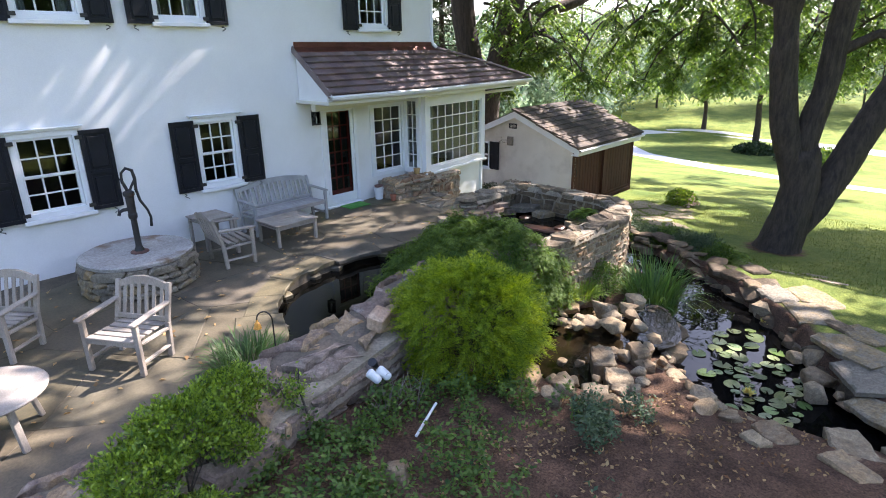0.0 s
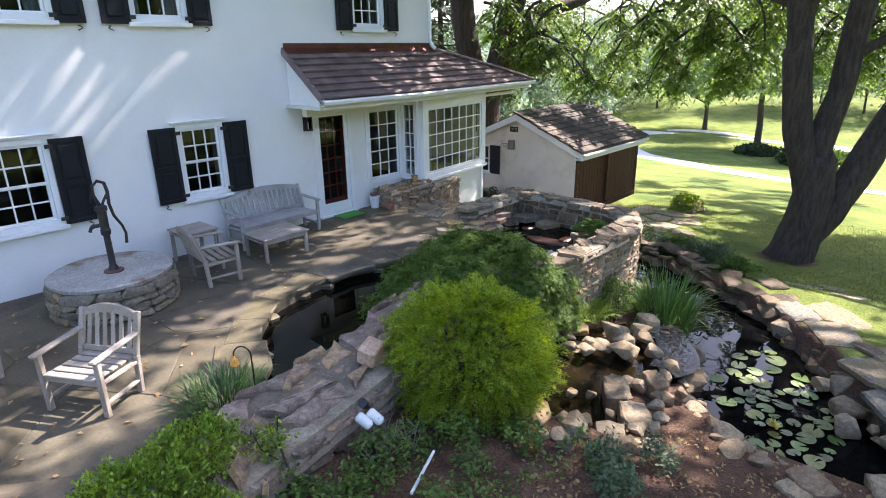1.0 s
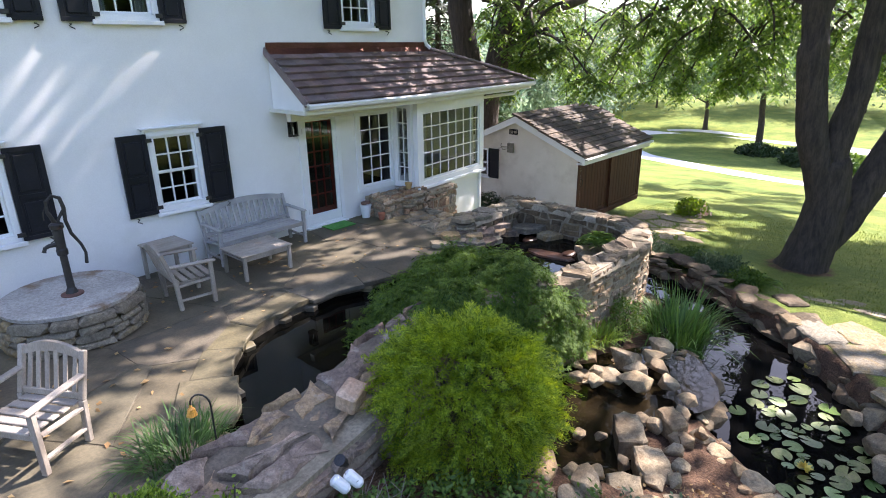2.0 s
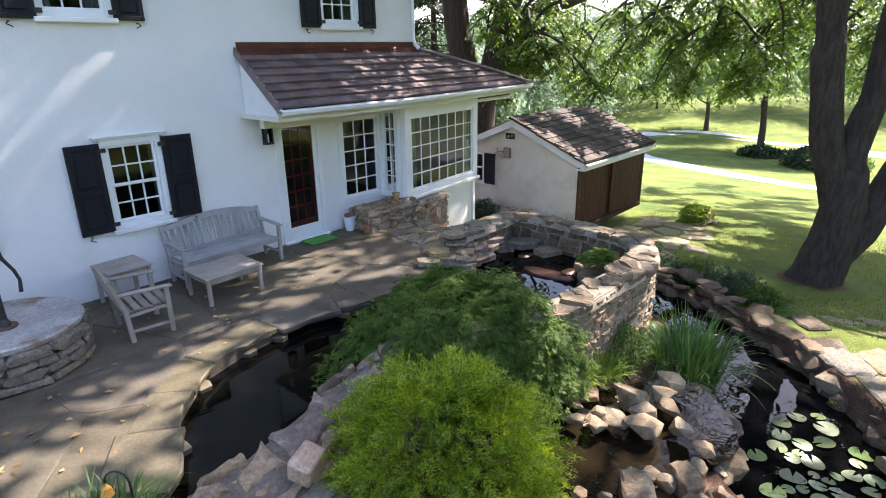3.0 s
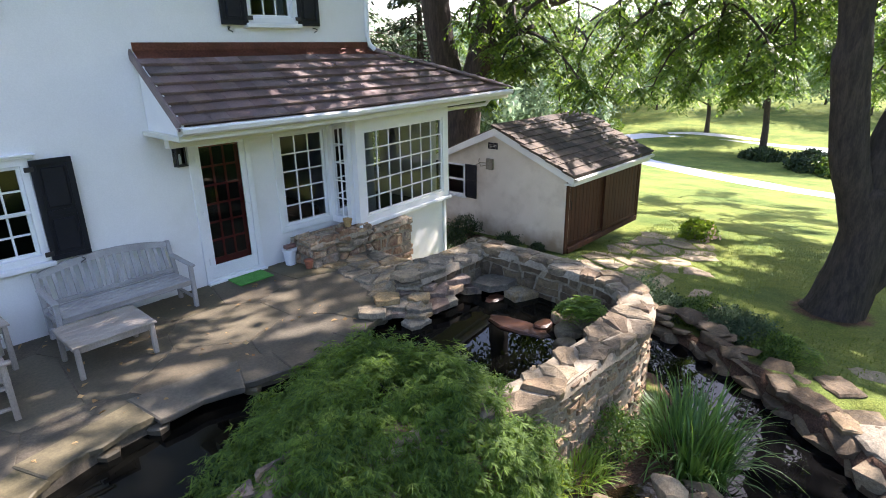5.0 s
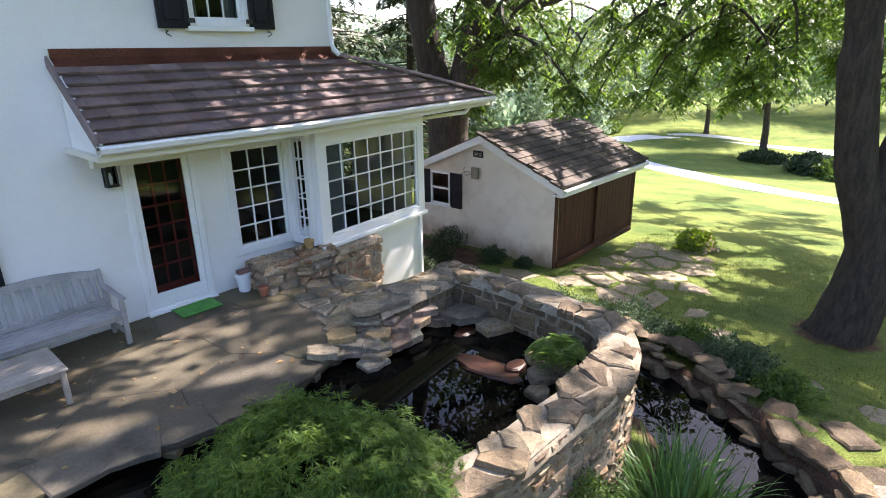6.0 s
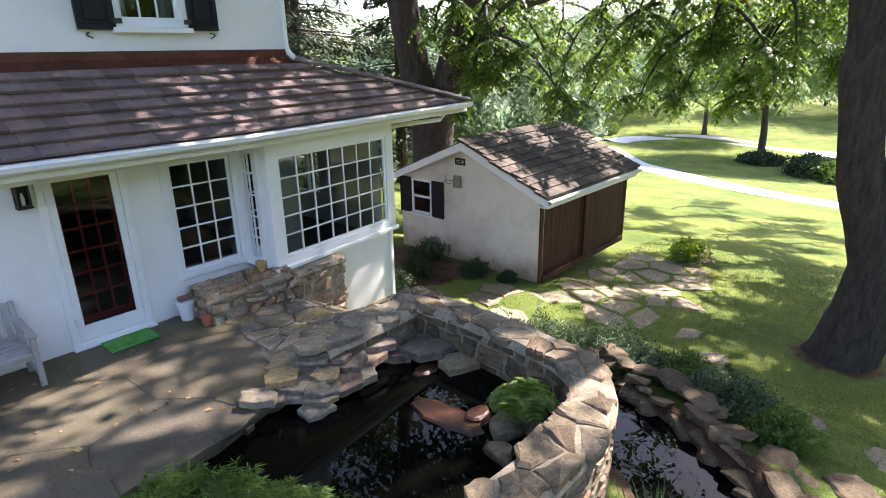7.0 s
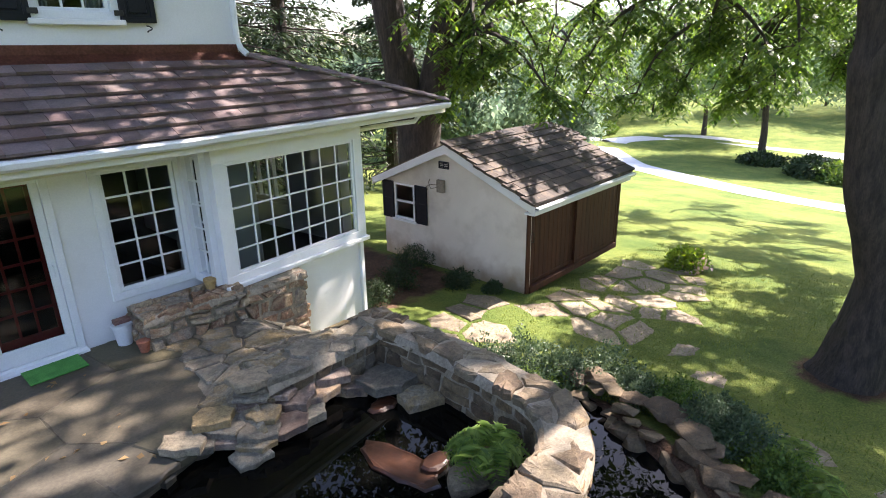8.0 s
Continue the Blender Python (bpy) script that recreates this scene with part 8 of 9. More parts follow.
def lily_pads():
    r = random.Random(6)
    kinds = []
    for k in range(3):
        bm = bmesh.new()
        vs = [bm.verts.new((0, 0, 0))]
        n = 18
        for i in range(n + 1):
            a = 0.22 + (math.tau - 0.44) * i / n
            q = 1 + 0.04 * math.sin(3 * a + k)
            vs.append(bm.verts.new((q * math.cos(a), q * math.sin(a), 0.045 * (1 + math.sin(2 * a + k)) / 2)))
        for i in range(1, n + 1):
            bm.faces.new((vs[0], vs[i], vs[i + 1]))
        me = bpy.data.meshes.new("lily_pad")
        bm.to_mesh(me)
        bm.free()
        me.materials.append(PAD_LEAF_OB)
        me.shade_smooth()
        kinds.append(me)
    placed = [(9.65, 2.43, 0.13), (9.92, 2.31, 0.13), (10.1, 2.1, 0.1), (9.89, 1.97, 0.16), (9.36, 2.37, 0.12), (9.09, 2.35, 0.13), (9.33, 2.13, 0.13), (9.54, 1.94, 0.14), (8.75, 2.49, 0.12), (9.03, 1.96, 0.14), (8.21, 2.19, 0.15), (8.61, 2.08, 0.16), (8.65, 1.6, 0.15), (8.4, 1.75, 0.13), (9.58, 1.56, 0.15), (8.26, 1.16, 0.14), (8.11, 1.57, 0.11), (7.5, 1.63, 0.12), (7.46, 1.41, 0.14), (7.3, 1.2, 0.14), (7.6, 1.02, 0.13), (7.81, 1.22, 0.11), (7.85, 1.5, 0.09)]
    tries = 0
    while len(placed) < 50 and tries < 9000:
        tries += 1
        x, y, s = r.uniform(7.6, 10.0), r.uniform(0.9, 2.5), r.uniform(0.07, 0.13)
        if inside(POND_B, x, y) > -0.2 or (x - 9.6) * 0.6 - (y - 2.2) * 0.8 < -0.65:
            continue
        if any(math.hypot(x - a, y - b) < 0.82 * (s + c) for a, b, c in placed):
            continue
        if noise.noise(Vector((x * 1.1, y * 1.1, 2))) < -0.12:
            continue
        placed.append((x, y, s))
    for x, y, s in placed:
        s *= 0.9
        ob = share("lily_pad", r.choice(kinds), Matrix.Translation((x, y, WATER_B + 0.012 + 0.01 * r.random())) @ pose(0, 0, 0, r.uniform(-7, 7), r.uniform(-7, 7), r.uniform(0, 360)) @ Matrix.Diagonal((s, s, s * 1.5, 1)))
        tagged(ob, "round green lily pad floating on the pond", "lily pad", "lily pads")
    for x, y in ((8.0, 1.55), (10.5, 2.0)):
        n = 26
        d = dirs(n, 1.0)
        d[:, 2] = np.abs(d[:, 2])
        tagged(new("water_lily", leaf_mesh("water_lily", np.array([(x, y, WATER_B + 0.05)] * n), d, dirs(n), np.full(n, 0.1), np.full(n, 0.045), YELLOW_FLOWER, 0.1)), "pale yellow water lily flower", "flower", "water lilies")


PAD_LEAF_OB = surface("lily pad leaf", (0.085, 0.13, 0.035), (0.17, 0.22, 0.07), 9.0, 0.3, 0.1, 30.0, vary=0.45, hue=0.03)
lily_pads()


# ---- trees ----
def limb(bm, pts, radii, seg=12, wob=0.06, r=random):
    """A limb with an uneven, furrowed skin."""
    P = [Vector(p) for p in pts]
    fine, rad = [], []
    for i in range(len(P) - 1):
        a, b, c, d = P[max(i - 1, 0)], P[i], P[i + 1], P[min(i + 2, len(P) - 1)]
        for k in range(5):
            t = k / 5
            fine.append(0.5 * (2 * b + (c - a) * t + (2 * a - 5 * b + 4 * c - d) * t * t + (3 * b - a - 3 * c + d) * t ** 3))
            rad.append(radii[i] + (radii[i + 1] - radii[i]) * t)
    fine.append(P[-1])
    rad.append(radii[-1])
    start = len(bm.verts)
    tube(bm, fine, rad, seg)
    bm.verts.ensure_lookup_table()
    for v in list(bm.verts)[start:]:
        q = v.co
        k = noise.noise(Vector((q.x * 2.5, q.y * 2.5, q.z * 0.6))) + 0.5 * noise.noise(Vector((q.x * 7, q.y * 7, q.z * 1.5)))
        ring = fine[min(len(fine) - 1, (v.index - start) // seg if v.index >= start else 0)]
        v.co += (q - ring) * wob * 2.2 * k
    return fine


def crown_leaves(centres, per, spread, size, material):
    """Loose clusters of leaves round given centres."""
    Cn = np.repeat(np.asarray(centres, float), per, 0)
    n = len(Cn)
    off = nrng.normal(size=(n, 3)) * spread * (1, 1, 0.55)
    D = unit(nrng.normal(size=(n, 3)) + (0, 0, -0.35))
    return leaf_mesh("crown", Cn + off, D, dirs(n, 0.8), nrng.uniform(0.7, 1.25, n) * size, nrng.uniform(0.38, 0.6, n) * size, material, 0.05)


def dome_points(n, c, rad, r, low=-0.35):
    """Points spread through an uneven crown."""
    out = []
    off = Vector((c[0], c[1], 0))
    while len(out) < n:
        d = Vector((r.gauss(0, 1), r.gauss(0, 1), r.gauss(0, 1))).normalized()
        if d.z < low:
            continue
        q = r.uniform(0.35, 1.0) ** 0.5 * (1 + 0.28 * noise.noise(d * 2 + off))
        out.append((c[0] + d.x * rad[0] * q, c[1] + d.y * rad[1] * q, c[2] + d.z * rad[2] * q))
    return out


RIGHT = Vector((0.67, -0.742, 0))


def hanging_twigs(name, label, starts, r, parent_thing):
    """Drooping twigs with compound leaves."""
    bm = bmesh.new()
    C, D, U, L = [], [], [], []
    for (x, y, z, dx, dy, drop) in starts:
        pts, p = [], Vector((x, y, z))
        d = Vector((dx, dy, 0.05))
        n = 9
        ln = drop * 1.15
        for k in range(n + 1):
            pts.append(p.copy())
            d = (d + Vector((r.uniform(-0.22, 0.22), r.uniform(-0.22, 0.22), -0.17 - 0.1 * r.random()))).normalized()
            p = p + d * ln / n
        tube(bm, pts, [0.055 * (1 - k / (n + 1)) + 0.016 for k in range(n + 1)], 5)
        spots = [pts[-1], pts[-2]]
        for k in range(2, n):
            q = pts[k]
            dd = Vector((r.uniform(-1, 1), r.uniform(-1, 1), -0.1)).normalized()
            ln2 = r.uniform(0.35, 0.8)
            sub = [q + dd * ln2 * m / 3 + Vector((0, 0, -0.1 * (m / 3) ** 2)) for m in range(4)]
            tube(bm, sub, [0.02, 0.016, 0.012, 0.008], 4)
            spots += [sub[-1], sub[2]] if r.random() < 0.6 else [sub[-1]]
        for q in spots:
            turn = r.uniform(0, math.tau)
            for j in range(r.randint(4, 6)):
                an = turn + j * 1.25 + r.uniform(-0.3, 0.3)
                a = Vector((math.cos(an), math.sin(an), r.uniform(-0.9, -0.05))).normalized()
                sd = a.cross(Vector((0, 0, 1))).normalized()
                m, ll = 5, r.uniform(0.4, 0.65)
                for i in range(m):
                    c = q + a * ll * (i + 0.5) / m + Vector((0, 0, -0.2 * ((i + 0.5) / m) ** 2))
                    for sg in (1, -1):
                        C.append(c)
                        D.append(sd * sg + a * 0.55 + Vector((0, 0, -0.5)))
                        U.append((r.uniform(-0.4, 0.4), r.uniform(-0.4, 0.4), 1))
                        L.append(r.uniform(0.17, 0.27))
    part("twig_work", bm, TWIG, parent_thing)["kind"] = "stuff"
    L = np.array(L)
    child_mesh("hanging_leaves", leaf_mesh("hanging_leaves", np.array([tuple(v) for v in C]), np.array([tuple(v) for v in D]), np.array(U), L, L * 0.4, TREE_LEAF, 0.05), parent_thing)


def big_tree():
    t = thing("walnut_tree", "large dark forked walnut tree on the lawn", "tree")
    o = Vector((18.8, 3.2, -2.45))
    at = lambda l, z, f=0.0: o + RIGHT * l + Vector((0.742, 0.67, 0)) * f + Vector((0, 0, z + 2.45))
    bm = bmesh.new()
    limb(bm, [at(-0.5, -2.65), at(-0.42, -2.25), at(-0.27, -1.5), at(-0.14, -0.4), at(-0.35, 0.5)], [0.82, 0.6, 0.5, 0.49, 0.44], 18, 0.07)
    trunk = part("trunk", bm, BARK, t, "", True)
    limbs = []
    for pts, rad in (([at(-0.12, -1.3), at(-0.36, 0.0), at(-0.78, 1.0), at(-1.0, 1.9), at(-1.2, 3.2), at(-1.3, 4.6), at(-1.5, 8.5, -1)], [0.3, 0.42, 0.36, 0.33, 0.32, 0.3, 0.18]),
                     ([at(-0.2, -0.6), at(-0.3, 0.4), at(-0.15, 1.3), at(0.06, 2.5), at(0.12, 3.75), at(0.2, 5.2), at(0.6, 9.5, 1)], [0.3, 0.36, 0.33, 0.31, 0.3, 0.28, 0.16]),
                     ([at(-0.05, -1.7), at(0.45, -0.9), at(1.05, 0.4), at(1.8, 1.95), at(2.8, 3.8), at(4.2, 6.5), at(5.2, 9)], [0.36, 0.43, 0.4, 0.37, 0.32, 0.25, 0.14])):
        bm = bmesh.new()
        limb(bm, pts, rad, 14, 0.06)
        limbs.append(part("limb", bm, BARK, t, "", True))
    r = random.Random(40)
    bm = bmesh.new()
    for k in range(16):
        a = k * 2.4
        st = o + Vector((r.uniform(-1, 1), r.uniform(-1, 1), 9.0 + r.uniform(-1, 2)))
        q = r.uniform(5, 9)
        tube(bm, [st, st + Vector((math.cos(a) * q * 0.5, math.sin(a) * q * 0.5, 1.6)), st + Vector((math.cos(a) * q, math.sin(a) * q, 1.2))], [0.2, 0.11, 0.03], 6)
    tube(bm, [at(0.1, 3.1), at(0.9, 3.6, -0.4), at(2.1, 3.4, -0.8), at(3.6, 3.7, -1)], [0.16, 0.12, 0.09, 0.05], 7)
    tube(bm, [at(-1.2, 4.2), at(-1.7, 4.5, 0.5), at(-2.6, 4.9, 0.8), at(-4.5, 5.3, 1.5)], [0.14, 0.1, 0.07, 0.03], 7)
    part("branch_work", bm, BARK, t)
    pts = dome_points(1000, (18.9, 4.0, 10.6), (10.2, 10.6, 5.6), r, -0.6)
    # thinned over the flagstone court to let the sun through
    pts = [p for p in pts if p[2] > 6.0 and (p[0] < 24 or p[1] < 4.2 or r.random() < 0.3)]
    # unseen high boughs added on the sunny side to shade lawn and court
    shade_boughs = [(r.uniform(25.0, 34.0), r.uniform(-3.0, 4.8), r.uniform(9.6, 13.0)) for _ in range(640)]
    pts += shade_boughs
    pts += [(r.uniform(26.0, 34.0), r.uniform(4.8, 8.0), r.uniform(9.0, 12.5)) for _ in range(20)]
    # gaps cut in the crown so sun falls on these spots
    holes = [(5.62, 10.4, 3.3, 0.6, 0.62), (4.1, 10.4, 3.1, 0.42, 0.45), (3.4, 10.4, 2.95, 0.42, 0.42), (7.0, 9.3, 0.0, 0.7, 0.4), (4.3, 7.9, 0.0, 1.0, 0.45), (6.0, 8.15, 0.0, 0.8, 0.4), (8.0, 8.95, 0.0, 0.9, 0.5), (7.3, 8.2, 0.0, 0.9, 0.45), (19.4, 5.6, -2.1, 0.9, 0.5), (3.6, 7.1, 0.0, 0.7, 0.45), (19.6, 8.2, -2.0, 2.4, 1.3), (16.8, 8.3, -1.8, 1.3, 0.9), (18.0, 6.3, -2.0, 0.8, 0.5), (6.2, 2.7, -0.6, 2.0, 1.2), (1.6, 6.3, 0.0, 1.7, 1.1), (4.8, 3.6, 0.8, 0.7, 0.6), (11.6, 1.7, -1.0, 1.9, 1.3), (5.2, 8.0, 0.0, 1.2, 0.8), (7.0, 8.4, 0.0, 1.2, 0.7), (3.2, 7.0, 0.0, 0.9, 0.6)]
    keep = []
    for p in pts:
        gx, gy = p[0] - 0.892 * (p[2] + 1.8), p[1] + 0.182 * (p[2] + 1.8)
        # clusters dropped in patches to dapple the lawn with sun
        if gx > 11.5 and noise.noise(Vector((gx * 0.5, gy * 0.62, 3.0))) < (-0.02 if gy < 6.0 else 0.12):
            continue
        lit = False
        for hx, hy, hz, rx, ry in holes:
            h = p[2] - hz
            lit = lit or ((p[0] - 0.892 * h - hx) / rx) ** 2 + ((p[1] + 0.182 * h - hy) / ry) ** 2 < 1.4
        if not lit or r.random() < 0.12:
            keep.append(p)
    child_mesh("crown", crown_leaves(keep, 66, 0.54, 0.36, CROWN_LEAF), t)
    # unseen foliage added to shade the house wall, with slits placed for sun streaks
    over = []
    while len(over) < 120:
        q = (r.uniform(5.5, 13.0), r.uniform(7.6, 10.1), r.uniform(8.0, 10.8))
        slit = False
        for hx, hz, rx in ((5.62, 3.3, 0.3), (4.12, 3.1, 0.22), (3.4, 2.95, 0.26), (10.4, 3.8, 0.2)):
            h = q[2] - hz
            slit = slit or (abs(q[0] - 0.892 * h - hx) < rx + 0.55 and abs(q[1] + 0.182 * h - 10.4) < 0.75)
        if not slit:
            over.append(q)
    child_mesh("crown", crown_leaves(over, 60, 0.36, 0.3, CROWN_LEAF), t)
    # limb added to carry that foliage
    bm = bmesh.new()
    tube(bm, [at(-1.5, 8.0, -0.8), Vector((16.0, 6.0, 9.6)), Vector((12.5, 8.0, 9.8)), Vector((8.0, 9.0, 9.4))], [0.2, 0.15, 0.1, 0.04], 7)
    part("bough", bm, BARK, t)
    starts = []
    for i in range(26):
        l, f = r.uniform(-2.5, 13), r.uniform(6, 12)
        p = at(l, r.uniform(4.6, 7.5), f)
        starts.append((*p, r.uniform(-0.9, 0.9), r.uniform(-0.9, 0.9), r.uniform(1.6, 3.6)))
    for i in range(11):
        p = at(r.uniform(-1, 9), r.uniform(4.0, 5.4), r.uniform(8, 14))
        starts.append((*p, r.uniform(-0.9, 0.9), r.uniform(-0.9, 0.9), r.uniform(2.0, 3.4)))
    hanging_twigs("hanging", "", starts, r, t)


def back_tree():
    t = thing("shade_tree", "tall dark forked shade tree behind the house", "tree")
    o = Vector((20.4, 16.2, -2.3))
    at = lambda l, z, f=0.0: o + RIGHT * l + Vector((0.742, 0.67, 0)) * f + Vector((0, 0, z + 2.3))
    bm = bmesh.new()
    limb(bm, [at(0.1, -2.5), at(0.1, -1.2), at(0.05, 0.6), at(0.1, 2.2)], [1.0, 0.78, 0.72, 0.78], 16, 0.06)
    part("trunk", bm, BARK, t, "", True)
    for pts, rad in (([at(-0.2, 1.4), at(-0.5, 3.0), at(-0.75, 4.6), at(-0.9, 7), at(-1.4, 11)], [0.55, 0.5, 0.47, 0.42, 0.25]),
                     ([at(0.3, 1.4), at(0.75, 3.0), at(1.05, 4.4), at(1.5, 6.2), at(1.7, 11)], [0.5, 0.48, 0.46, 0.42, 0.22]),
                     ([at(1.0, 3.9), at(2.2, 4.7), at(4.2, 5.3, 1), at(7.0, 6.6, 2.5), at(10.5, 7.4, 4), at(13, 7.0, 5)], [0.3, 0.28, 0.25, 0.2, 0.13, 0.06])):
        bm = bmesh.new()
        limb(bm, pts, rad, 12, 0.06)
        part("limb", bm, BARK, t, "", True)
    r = random.Random(50)
    pts = [p for p in dome_points(190, (20.5, 17.5, 11.5), (9.5, 8.0, 5.0), r, -0.4) if p[2] > 7.2]
    child_mesh("crown", crown_leaves(pts, 95, 0.58, 0.36, CROWN_LEAF), t)
    r = random.Random(53)
    starts = []
    for i in range(46):
        side, deep = 2.5 + 22.0 * (i + r.random()) / 46, r.uniform(29, 39)
        q = Vector((0.742, 0.67, 0)) * deep + RIGHT * side
        starts.append((q.x, q.y, r.uniform(3.6, 7.0), r.uniform(-0.9, 0.9), r.uniform(-0.9, 0.9), r.uniform(2.8, 5.4)))
    for i in range(16):
        side, deep = (r.uniform(1.5, 4.6) if i % 2 else r.uniform(13, 19)), r.uniform(22, 27)
        q = Vector((0.742, 0.67, 0)) * deep + RIGHT * side
        starts.append((q.x, q.y, r.uniform(3.8, 6.0), r.uniform(-0.9, 0.9), r.uniform(-0.9, 0.9), r.uniform(1.8, 3.6)))
    hanging_twigs("hanging", "", starts, r, t)


big_tree()
back_tree()


def plain_tree(name, label, o, height, rad, leaves, size, material, seed, trunk=0.3, low=0.25, group="", cat="tree"):
    t = thing(name, label, cat, group)
    r = random.Random(seed)
    o = Vector((o[0], o[1], float(ground_z(o[0], o[1]))))
    bm = bmesh.new()
    limb(bm, [o + Vector((0, 0, -0.3)), o + Vector((0.2, 0.1, height * 0.2)), o + Vector((0.1, 0.3, height * 0.45)), o + Vector((0, 0, height * 0.8))], [trunk * 1.3, trunk, trunk * 0.8, trunk * 0.25], 9, 0.05)
    for k in range(9):
        a, z = k * 2.4, height * r.uniform(low + 0.05, 0.7)
        tube(bm, [o + Vector((0.1, 0.2, z)), o + Vector((math.cos(a) * rad * 0.4, math.sin(a) * rad * 0.4, z + height * 0.1)), o + Vector((math.cos(a) * rad * 0.8, math.sin(a) * rad * 0.8, z + height * 0.12))], [trunk * 0.45, trunk * 0.25, trunk * 0.08], 5)
    part("trunk", bm, BARK, t)
    per = 26
    pts = dome_points(leaves // per, (o.x, o.y, o.z + height * (0.55 + low / 2)), (rad, rad, height * (0.5 - low / 2)), r, -0.8)
    child_mesh("crown", crown_leaves(pts, per, rad * 0.13 + 0.2, size, material), t)
    return t


def conifer(o, height, rad, seed):
    t = thing("hemlock_tree", "dark evergreen with drooping sprays behind the house", "tree", "evergreens behind the house")
    r = random.Random(seed)
    o = Vector((o[0], o[1], float(ground_z(o[0], o[1]))))
    bm = bmesh.new()
    tube(bm, [o, o + Vector((0, 0, height))], [0.35, 0.04], 9)
    C, D = [], []
    for k in range(int(height * 9)):
        z = height * (0.06 + 0.92 * r.random())
        a, ln = r.uniform(0, math.tau), rad * (1.05 - z / height) * r.uniform(0.7, 1.1) + 0.3
        p0 = o + Vector((0, 0, z))
        p1 = p0 + Vector((math.cos(a) * ln, math.sin(a) * ln, -0.12 * ln))
        tube(bm, [p0, p0.lerp(p1, 0.5) + Vector((0, 0, 0.1)), p1], [0.045, 0.028, 0.01], 4)
        for i in range(80):
            q = r.uniform(0.15, 1.0)
            s = (1.05 - q) * ln * 0.45
            C.append(p0.lerp(p1, q) + Vector((r.gauss(0, 1) * s * 0.5, r.gauss(0, 1) * s * 0.5, r.uniform(-0.28, 0.04))))
            D.append((math.cos(a) + r.gauss(0, 0.6), math.sin(a) + r.gauss(0, 0.6), -0.5))
    part("trunk", bm, BARK, t)
    n = len(C)
    child_mesh("sprays", leaf_mesh("sprays", np.array([tuple(v) for v in C]), np.array(D), np.array((0, 0, 1.0)) + nrng.normal(size=(n, 3)) * 0.4, nrng.uniform(0.2, 0.44, n), nrng.uniform(0.07, 0.14, n), PINE_LEAF, 0.04), t)


conifer((16.5, 22.5), 16, 5.2, 1)
conifer((21.5, 25.0), 16, 5.0, 2)
conifer((27.0, 24.5), 13, 4.4, 3)
conifer((13.0, 25.5), 17, 5.2, 4)
conifer((19.0, 30.0), 18, 5.6, 5)
conifer((24.5, 30.0), 17, 5.2, 6)
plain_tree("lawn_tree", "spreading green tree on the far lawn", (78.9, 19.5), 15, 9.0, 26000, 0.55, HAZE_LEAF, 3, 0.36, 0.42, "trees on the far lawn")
# this second tree is added to throw shade inside the drive loop
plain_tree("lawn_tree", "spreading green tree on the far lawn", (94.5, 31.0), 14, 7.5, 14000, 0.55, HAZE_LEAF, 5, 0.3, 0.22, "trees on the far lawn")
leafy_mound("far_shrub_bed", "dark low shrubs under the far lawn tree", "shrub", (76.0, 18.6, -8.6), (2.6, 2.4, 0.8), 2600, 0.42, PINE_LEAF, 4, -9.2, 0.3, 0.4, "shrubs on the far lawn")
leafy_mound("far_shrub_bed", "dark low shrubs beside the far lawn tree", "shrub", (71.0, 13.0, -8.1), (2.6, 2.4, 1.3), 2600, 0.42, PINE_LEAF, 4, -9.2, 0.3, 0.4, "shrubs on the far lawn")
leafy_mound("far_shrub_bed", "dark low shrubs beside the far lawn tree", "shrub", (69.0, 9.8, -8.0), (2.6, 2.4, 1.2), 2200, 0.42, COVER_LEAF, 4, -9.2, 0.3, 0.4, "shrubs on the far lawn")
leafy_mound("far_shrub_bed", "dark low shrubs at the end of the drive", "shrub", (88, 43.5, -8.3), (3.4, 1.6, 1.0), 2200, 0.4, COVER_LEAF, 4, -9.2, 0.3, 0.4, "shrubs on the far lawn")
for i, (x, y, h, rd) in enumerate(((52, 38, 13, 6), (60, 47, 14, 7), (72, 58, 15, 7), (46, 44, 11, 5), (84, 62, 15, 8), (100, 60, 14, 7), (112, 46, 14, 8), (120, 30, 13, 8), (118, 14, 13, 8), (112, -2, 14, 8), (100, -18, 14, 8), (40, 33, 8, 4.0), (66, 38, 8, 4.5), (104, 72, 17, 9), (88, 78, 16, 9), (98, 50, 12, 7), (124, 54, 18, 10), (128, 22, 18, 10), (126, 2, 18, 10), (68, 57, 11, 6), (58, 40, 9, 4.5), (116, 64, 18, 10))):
    plain_tree("garden_tree", "sunlit green tree beyond the lawn", (x, y), h, rd, 7000, 0.6, FAR_HAZE_LEAF, 60 + i, 0.16, 0.06, "trees beyond the lawn")


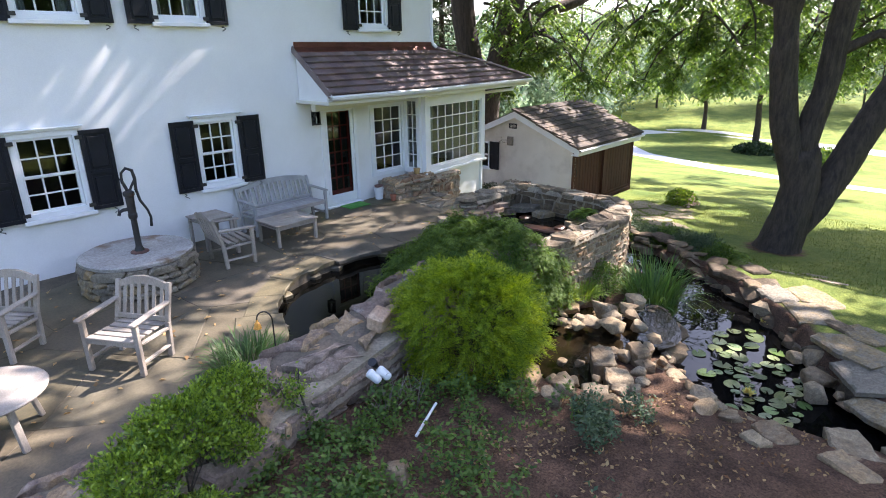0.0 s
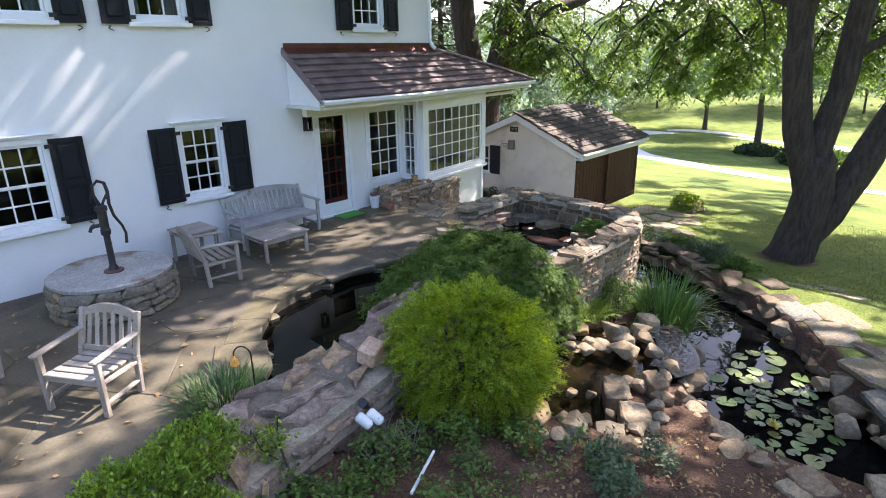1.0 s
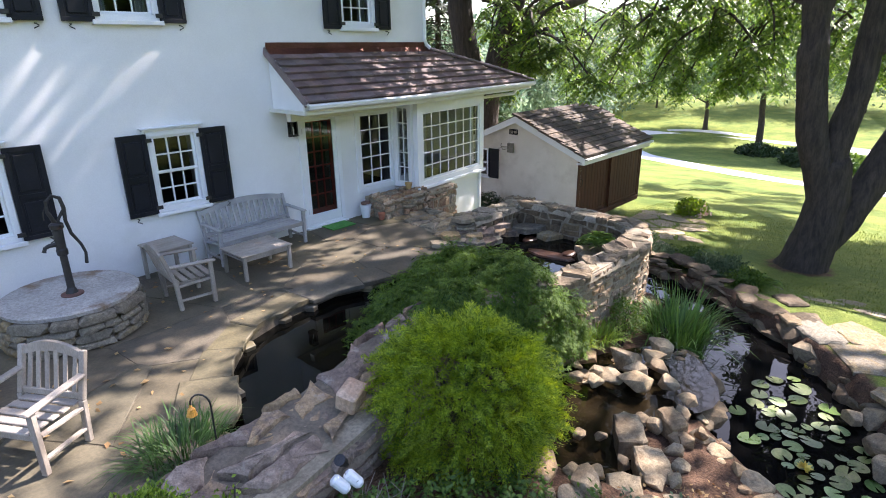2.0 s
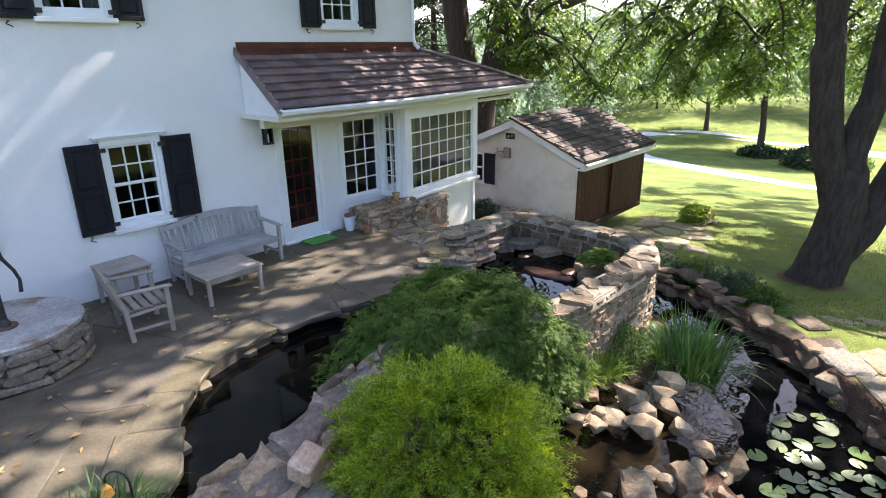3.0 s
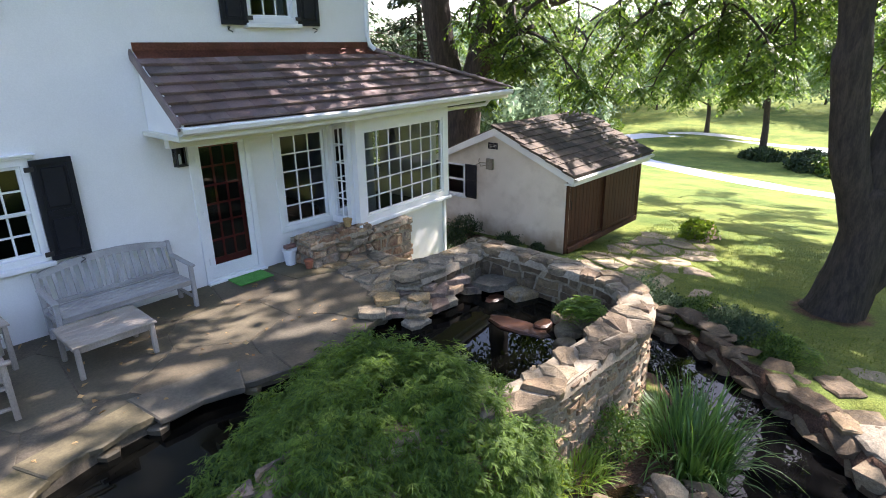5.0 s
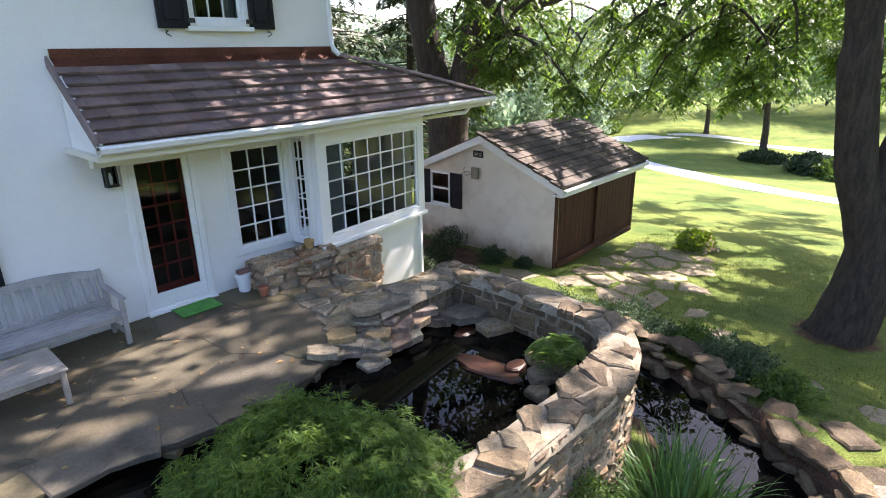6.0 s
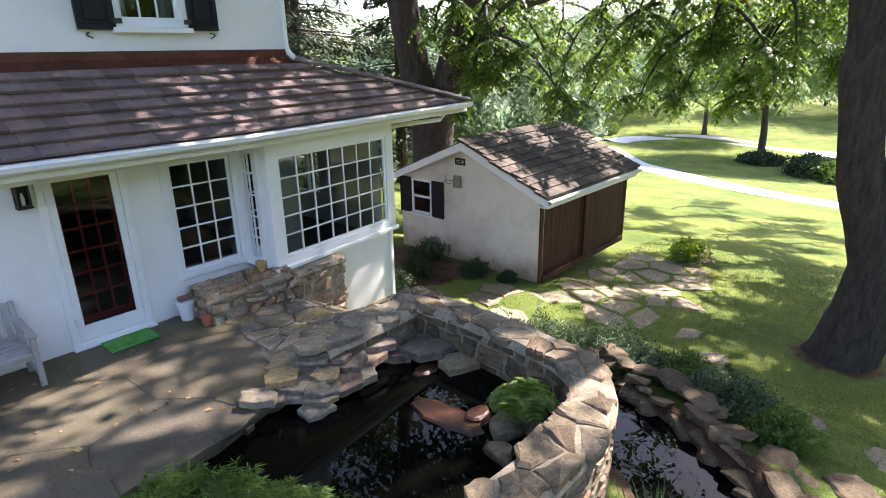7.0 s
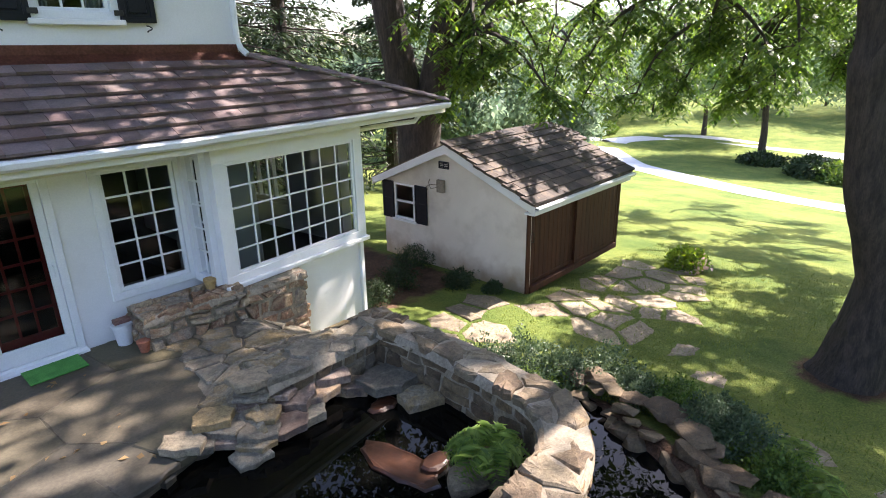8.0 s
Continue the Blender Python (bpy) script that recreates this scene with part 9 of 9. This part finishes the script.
def far_house():
    """A pale house that shows between the boughs, far beyond the lawn."""
    h = thing("far_house", "pale grey house with a dark roof among far trees", "house")
    m = pose(76, 51.5, float(ground_z(76, 51.5)) - 0.3, 0, 0, -48)
    bm = bmesh.new()
    pts = [(-4, 0), (4, 0), (4, 5.2), (0, 8.2), (-4, 5.2)]
    a, b = [bm.verts.new((x, -6, z)) for x, z in pts], [bm.verts.new((x, 6, z)) for x, z in pts]
    bm.faces.new(a)
    bm.faces.new(b[::-1])
    for i in (0, 1, 4):
        j = (i + 1) % 5
        bm.faces.new((a[i], b[i], b[j], a[j]))
    bmesh.ops.recalc_face_normals(bm, faces=bm.faces[:])
    part("wall", bm, STUCCO, h)
    for sx in (-1, 1):
        bm = bmesh.new()
        box(bm, (-0.2, -6.4, 0), (5.5, 6.4, 0.18), Matrix.Translation((0, 0, 8.3)) @ (pose(0, 0, 0, 0, 36.9, 0) if sx > 0 else pose(0, 0, 0, 0, 36.9, 180)))
        part("roof", bm, SHED_SHINGLE, h)
    for y in (-4, -1.3, 1.3, 4):
        for z in (1.0, 3.4):
            bm = bmesh.new()
            box(bm, (-4.06, y - 0.5, z), (-3.98, y + 0.5, z + 1.4))
            part("window", bm, BLACK, h)
    h.matrix_basis = m


far_house()


def far_woods():
    """The ring of woods that closes the view all round."""
    r = random.Random(77)
    pts, sz = [], []
    for i in range(420):
        a = math.tau * i / 420 + r.uniform(-0.01, 0.01)
        d = r.uniform(130, 210)
        x, y = 20 + d * math.cos(a), 5 + d * math.sin(a)
        z, h = float(ground_z(x, y)), r.uniform(14, 22)
        for _ in range(7):
            pts.append((x + r.gauss(0, 3.2), y + r.gauss(0, 3.2), z + h * r.uniform(0.05, 0.95)))
    n = len(pts)
    me = crown_leaves(pts, 26, 2.0, 1.5, FAR_HAZE_LEAF)
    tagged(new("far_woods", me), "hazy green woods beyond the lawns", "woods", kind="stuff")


far_woods()
for i, (x, y, h, rd) in enumerate(((2, -32, 15, 7), (18, -40, 16, 8), (-14, -34, 15, 7), (36, -36, 15, 8), (-34, -20, 14, 7), (55, -45, 16, 8), (25, -11, 12, 6), (33, -17, 14, 7), (15, -19, 13, 6.5), (43, -12, 14, 7))):
    plain_tree("garden_tree", "tall green tree across the lawn", (x, y), h, rd, 6500, 0.6, TREE_LEAF, 90 + i, 0.4, 0.06, "trees across the lawn")


# ---- twigs and a sapling in the bed ----
def make_sapling():
    sh = thing("sapling", "thin young sapling with a tuft of bright leaves", "sapling")
    bm = bmesh.new()
    foot, top = Vector((2.5, 4.06, -0.16)), Vector((2.62, 4.28, 0.5))
    tube(bm, [foot, foot.lerp(top, 0.4) + Vector((0.02, -0.03, 0)), foot.lerp(top, 0.75) + Vector((-0.02, 0.01, 0)), top], [0.013, 0.011, 0.009, 0.007], 6)
    tube(bm, [foot.lerp(top, 0.45), foot.lerp(top, 0.45) + Vector((-0.12, 0.1, 0.14)), foot.lerp(top, 0.45) + Vector((-0.16, 0.13, 0.3))], [0.008, 0.006, 0.003], 5)
    part("stem", bm, TWIG, sh)
    n = 420
    P = np.array((2.53, 4.28, 0.3)) + nrng.normal(size=(n, 3)) * (0.085, 0.085, 0.075)
    child_mesh("foliage", leaf_mesh("foliage", P, dirs(n, 0.4), dirs(n, 0.9), nrng.uniform(0.03, 0.055, n), nrng.uniform(0.016, 0.028, n), BOX_LEAF, 0.05), sh)


make_sapling()


def make_dry_twigs():
    r = random.Random(88)
    for x, y in ((3.37, 3.79), (3.22, 3.74), (3.45, 3.95), (3.6, 3.7)):
        tw = thing("dry_shrublet", "bare grey twigs standing in the mulch", "twigs", "bare twigs in the bed")
        z = float(ground_z(x, y))
        for i in range(5):
            bm = bmesh.new()
            a, h = r.uniform(0, math.tau), r.uniform(0.2, 0.45)
            p = [Vector((x, y, z - 0.03)), Vector((x + math.cos(a) * 0.05, y + math.sin(a) * 0.05, z + h * 0.5)), Vector((x + math.cos(a) * 0.14 + r.uniform(-0.05, 0.05), y + math.sin(a) * 0.14, z + h))]
            tube(bm, p, [0.007, 0.005, 0.002], 5)
            q = p[1].lerp(p[2], r.uniform(0, 0.5))
            tube(bm, [q, q + Vector((r.uniform(-0.1, 0.1), r.uniform(-0.1, 0.1), 0.09))], [0.004, 0.002], 4)
            part("twig", bm, DRY_TWIG, tw)


DRY_TWIG = surface("grey dry twig", (0.12, 0.1, 0.08), (0.24, 0.2, 0.16), 10.0, 0.9, 0.3, 60.0)
make_dry_twigs()
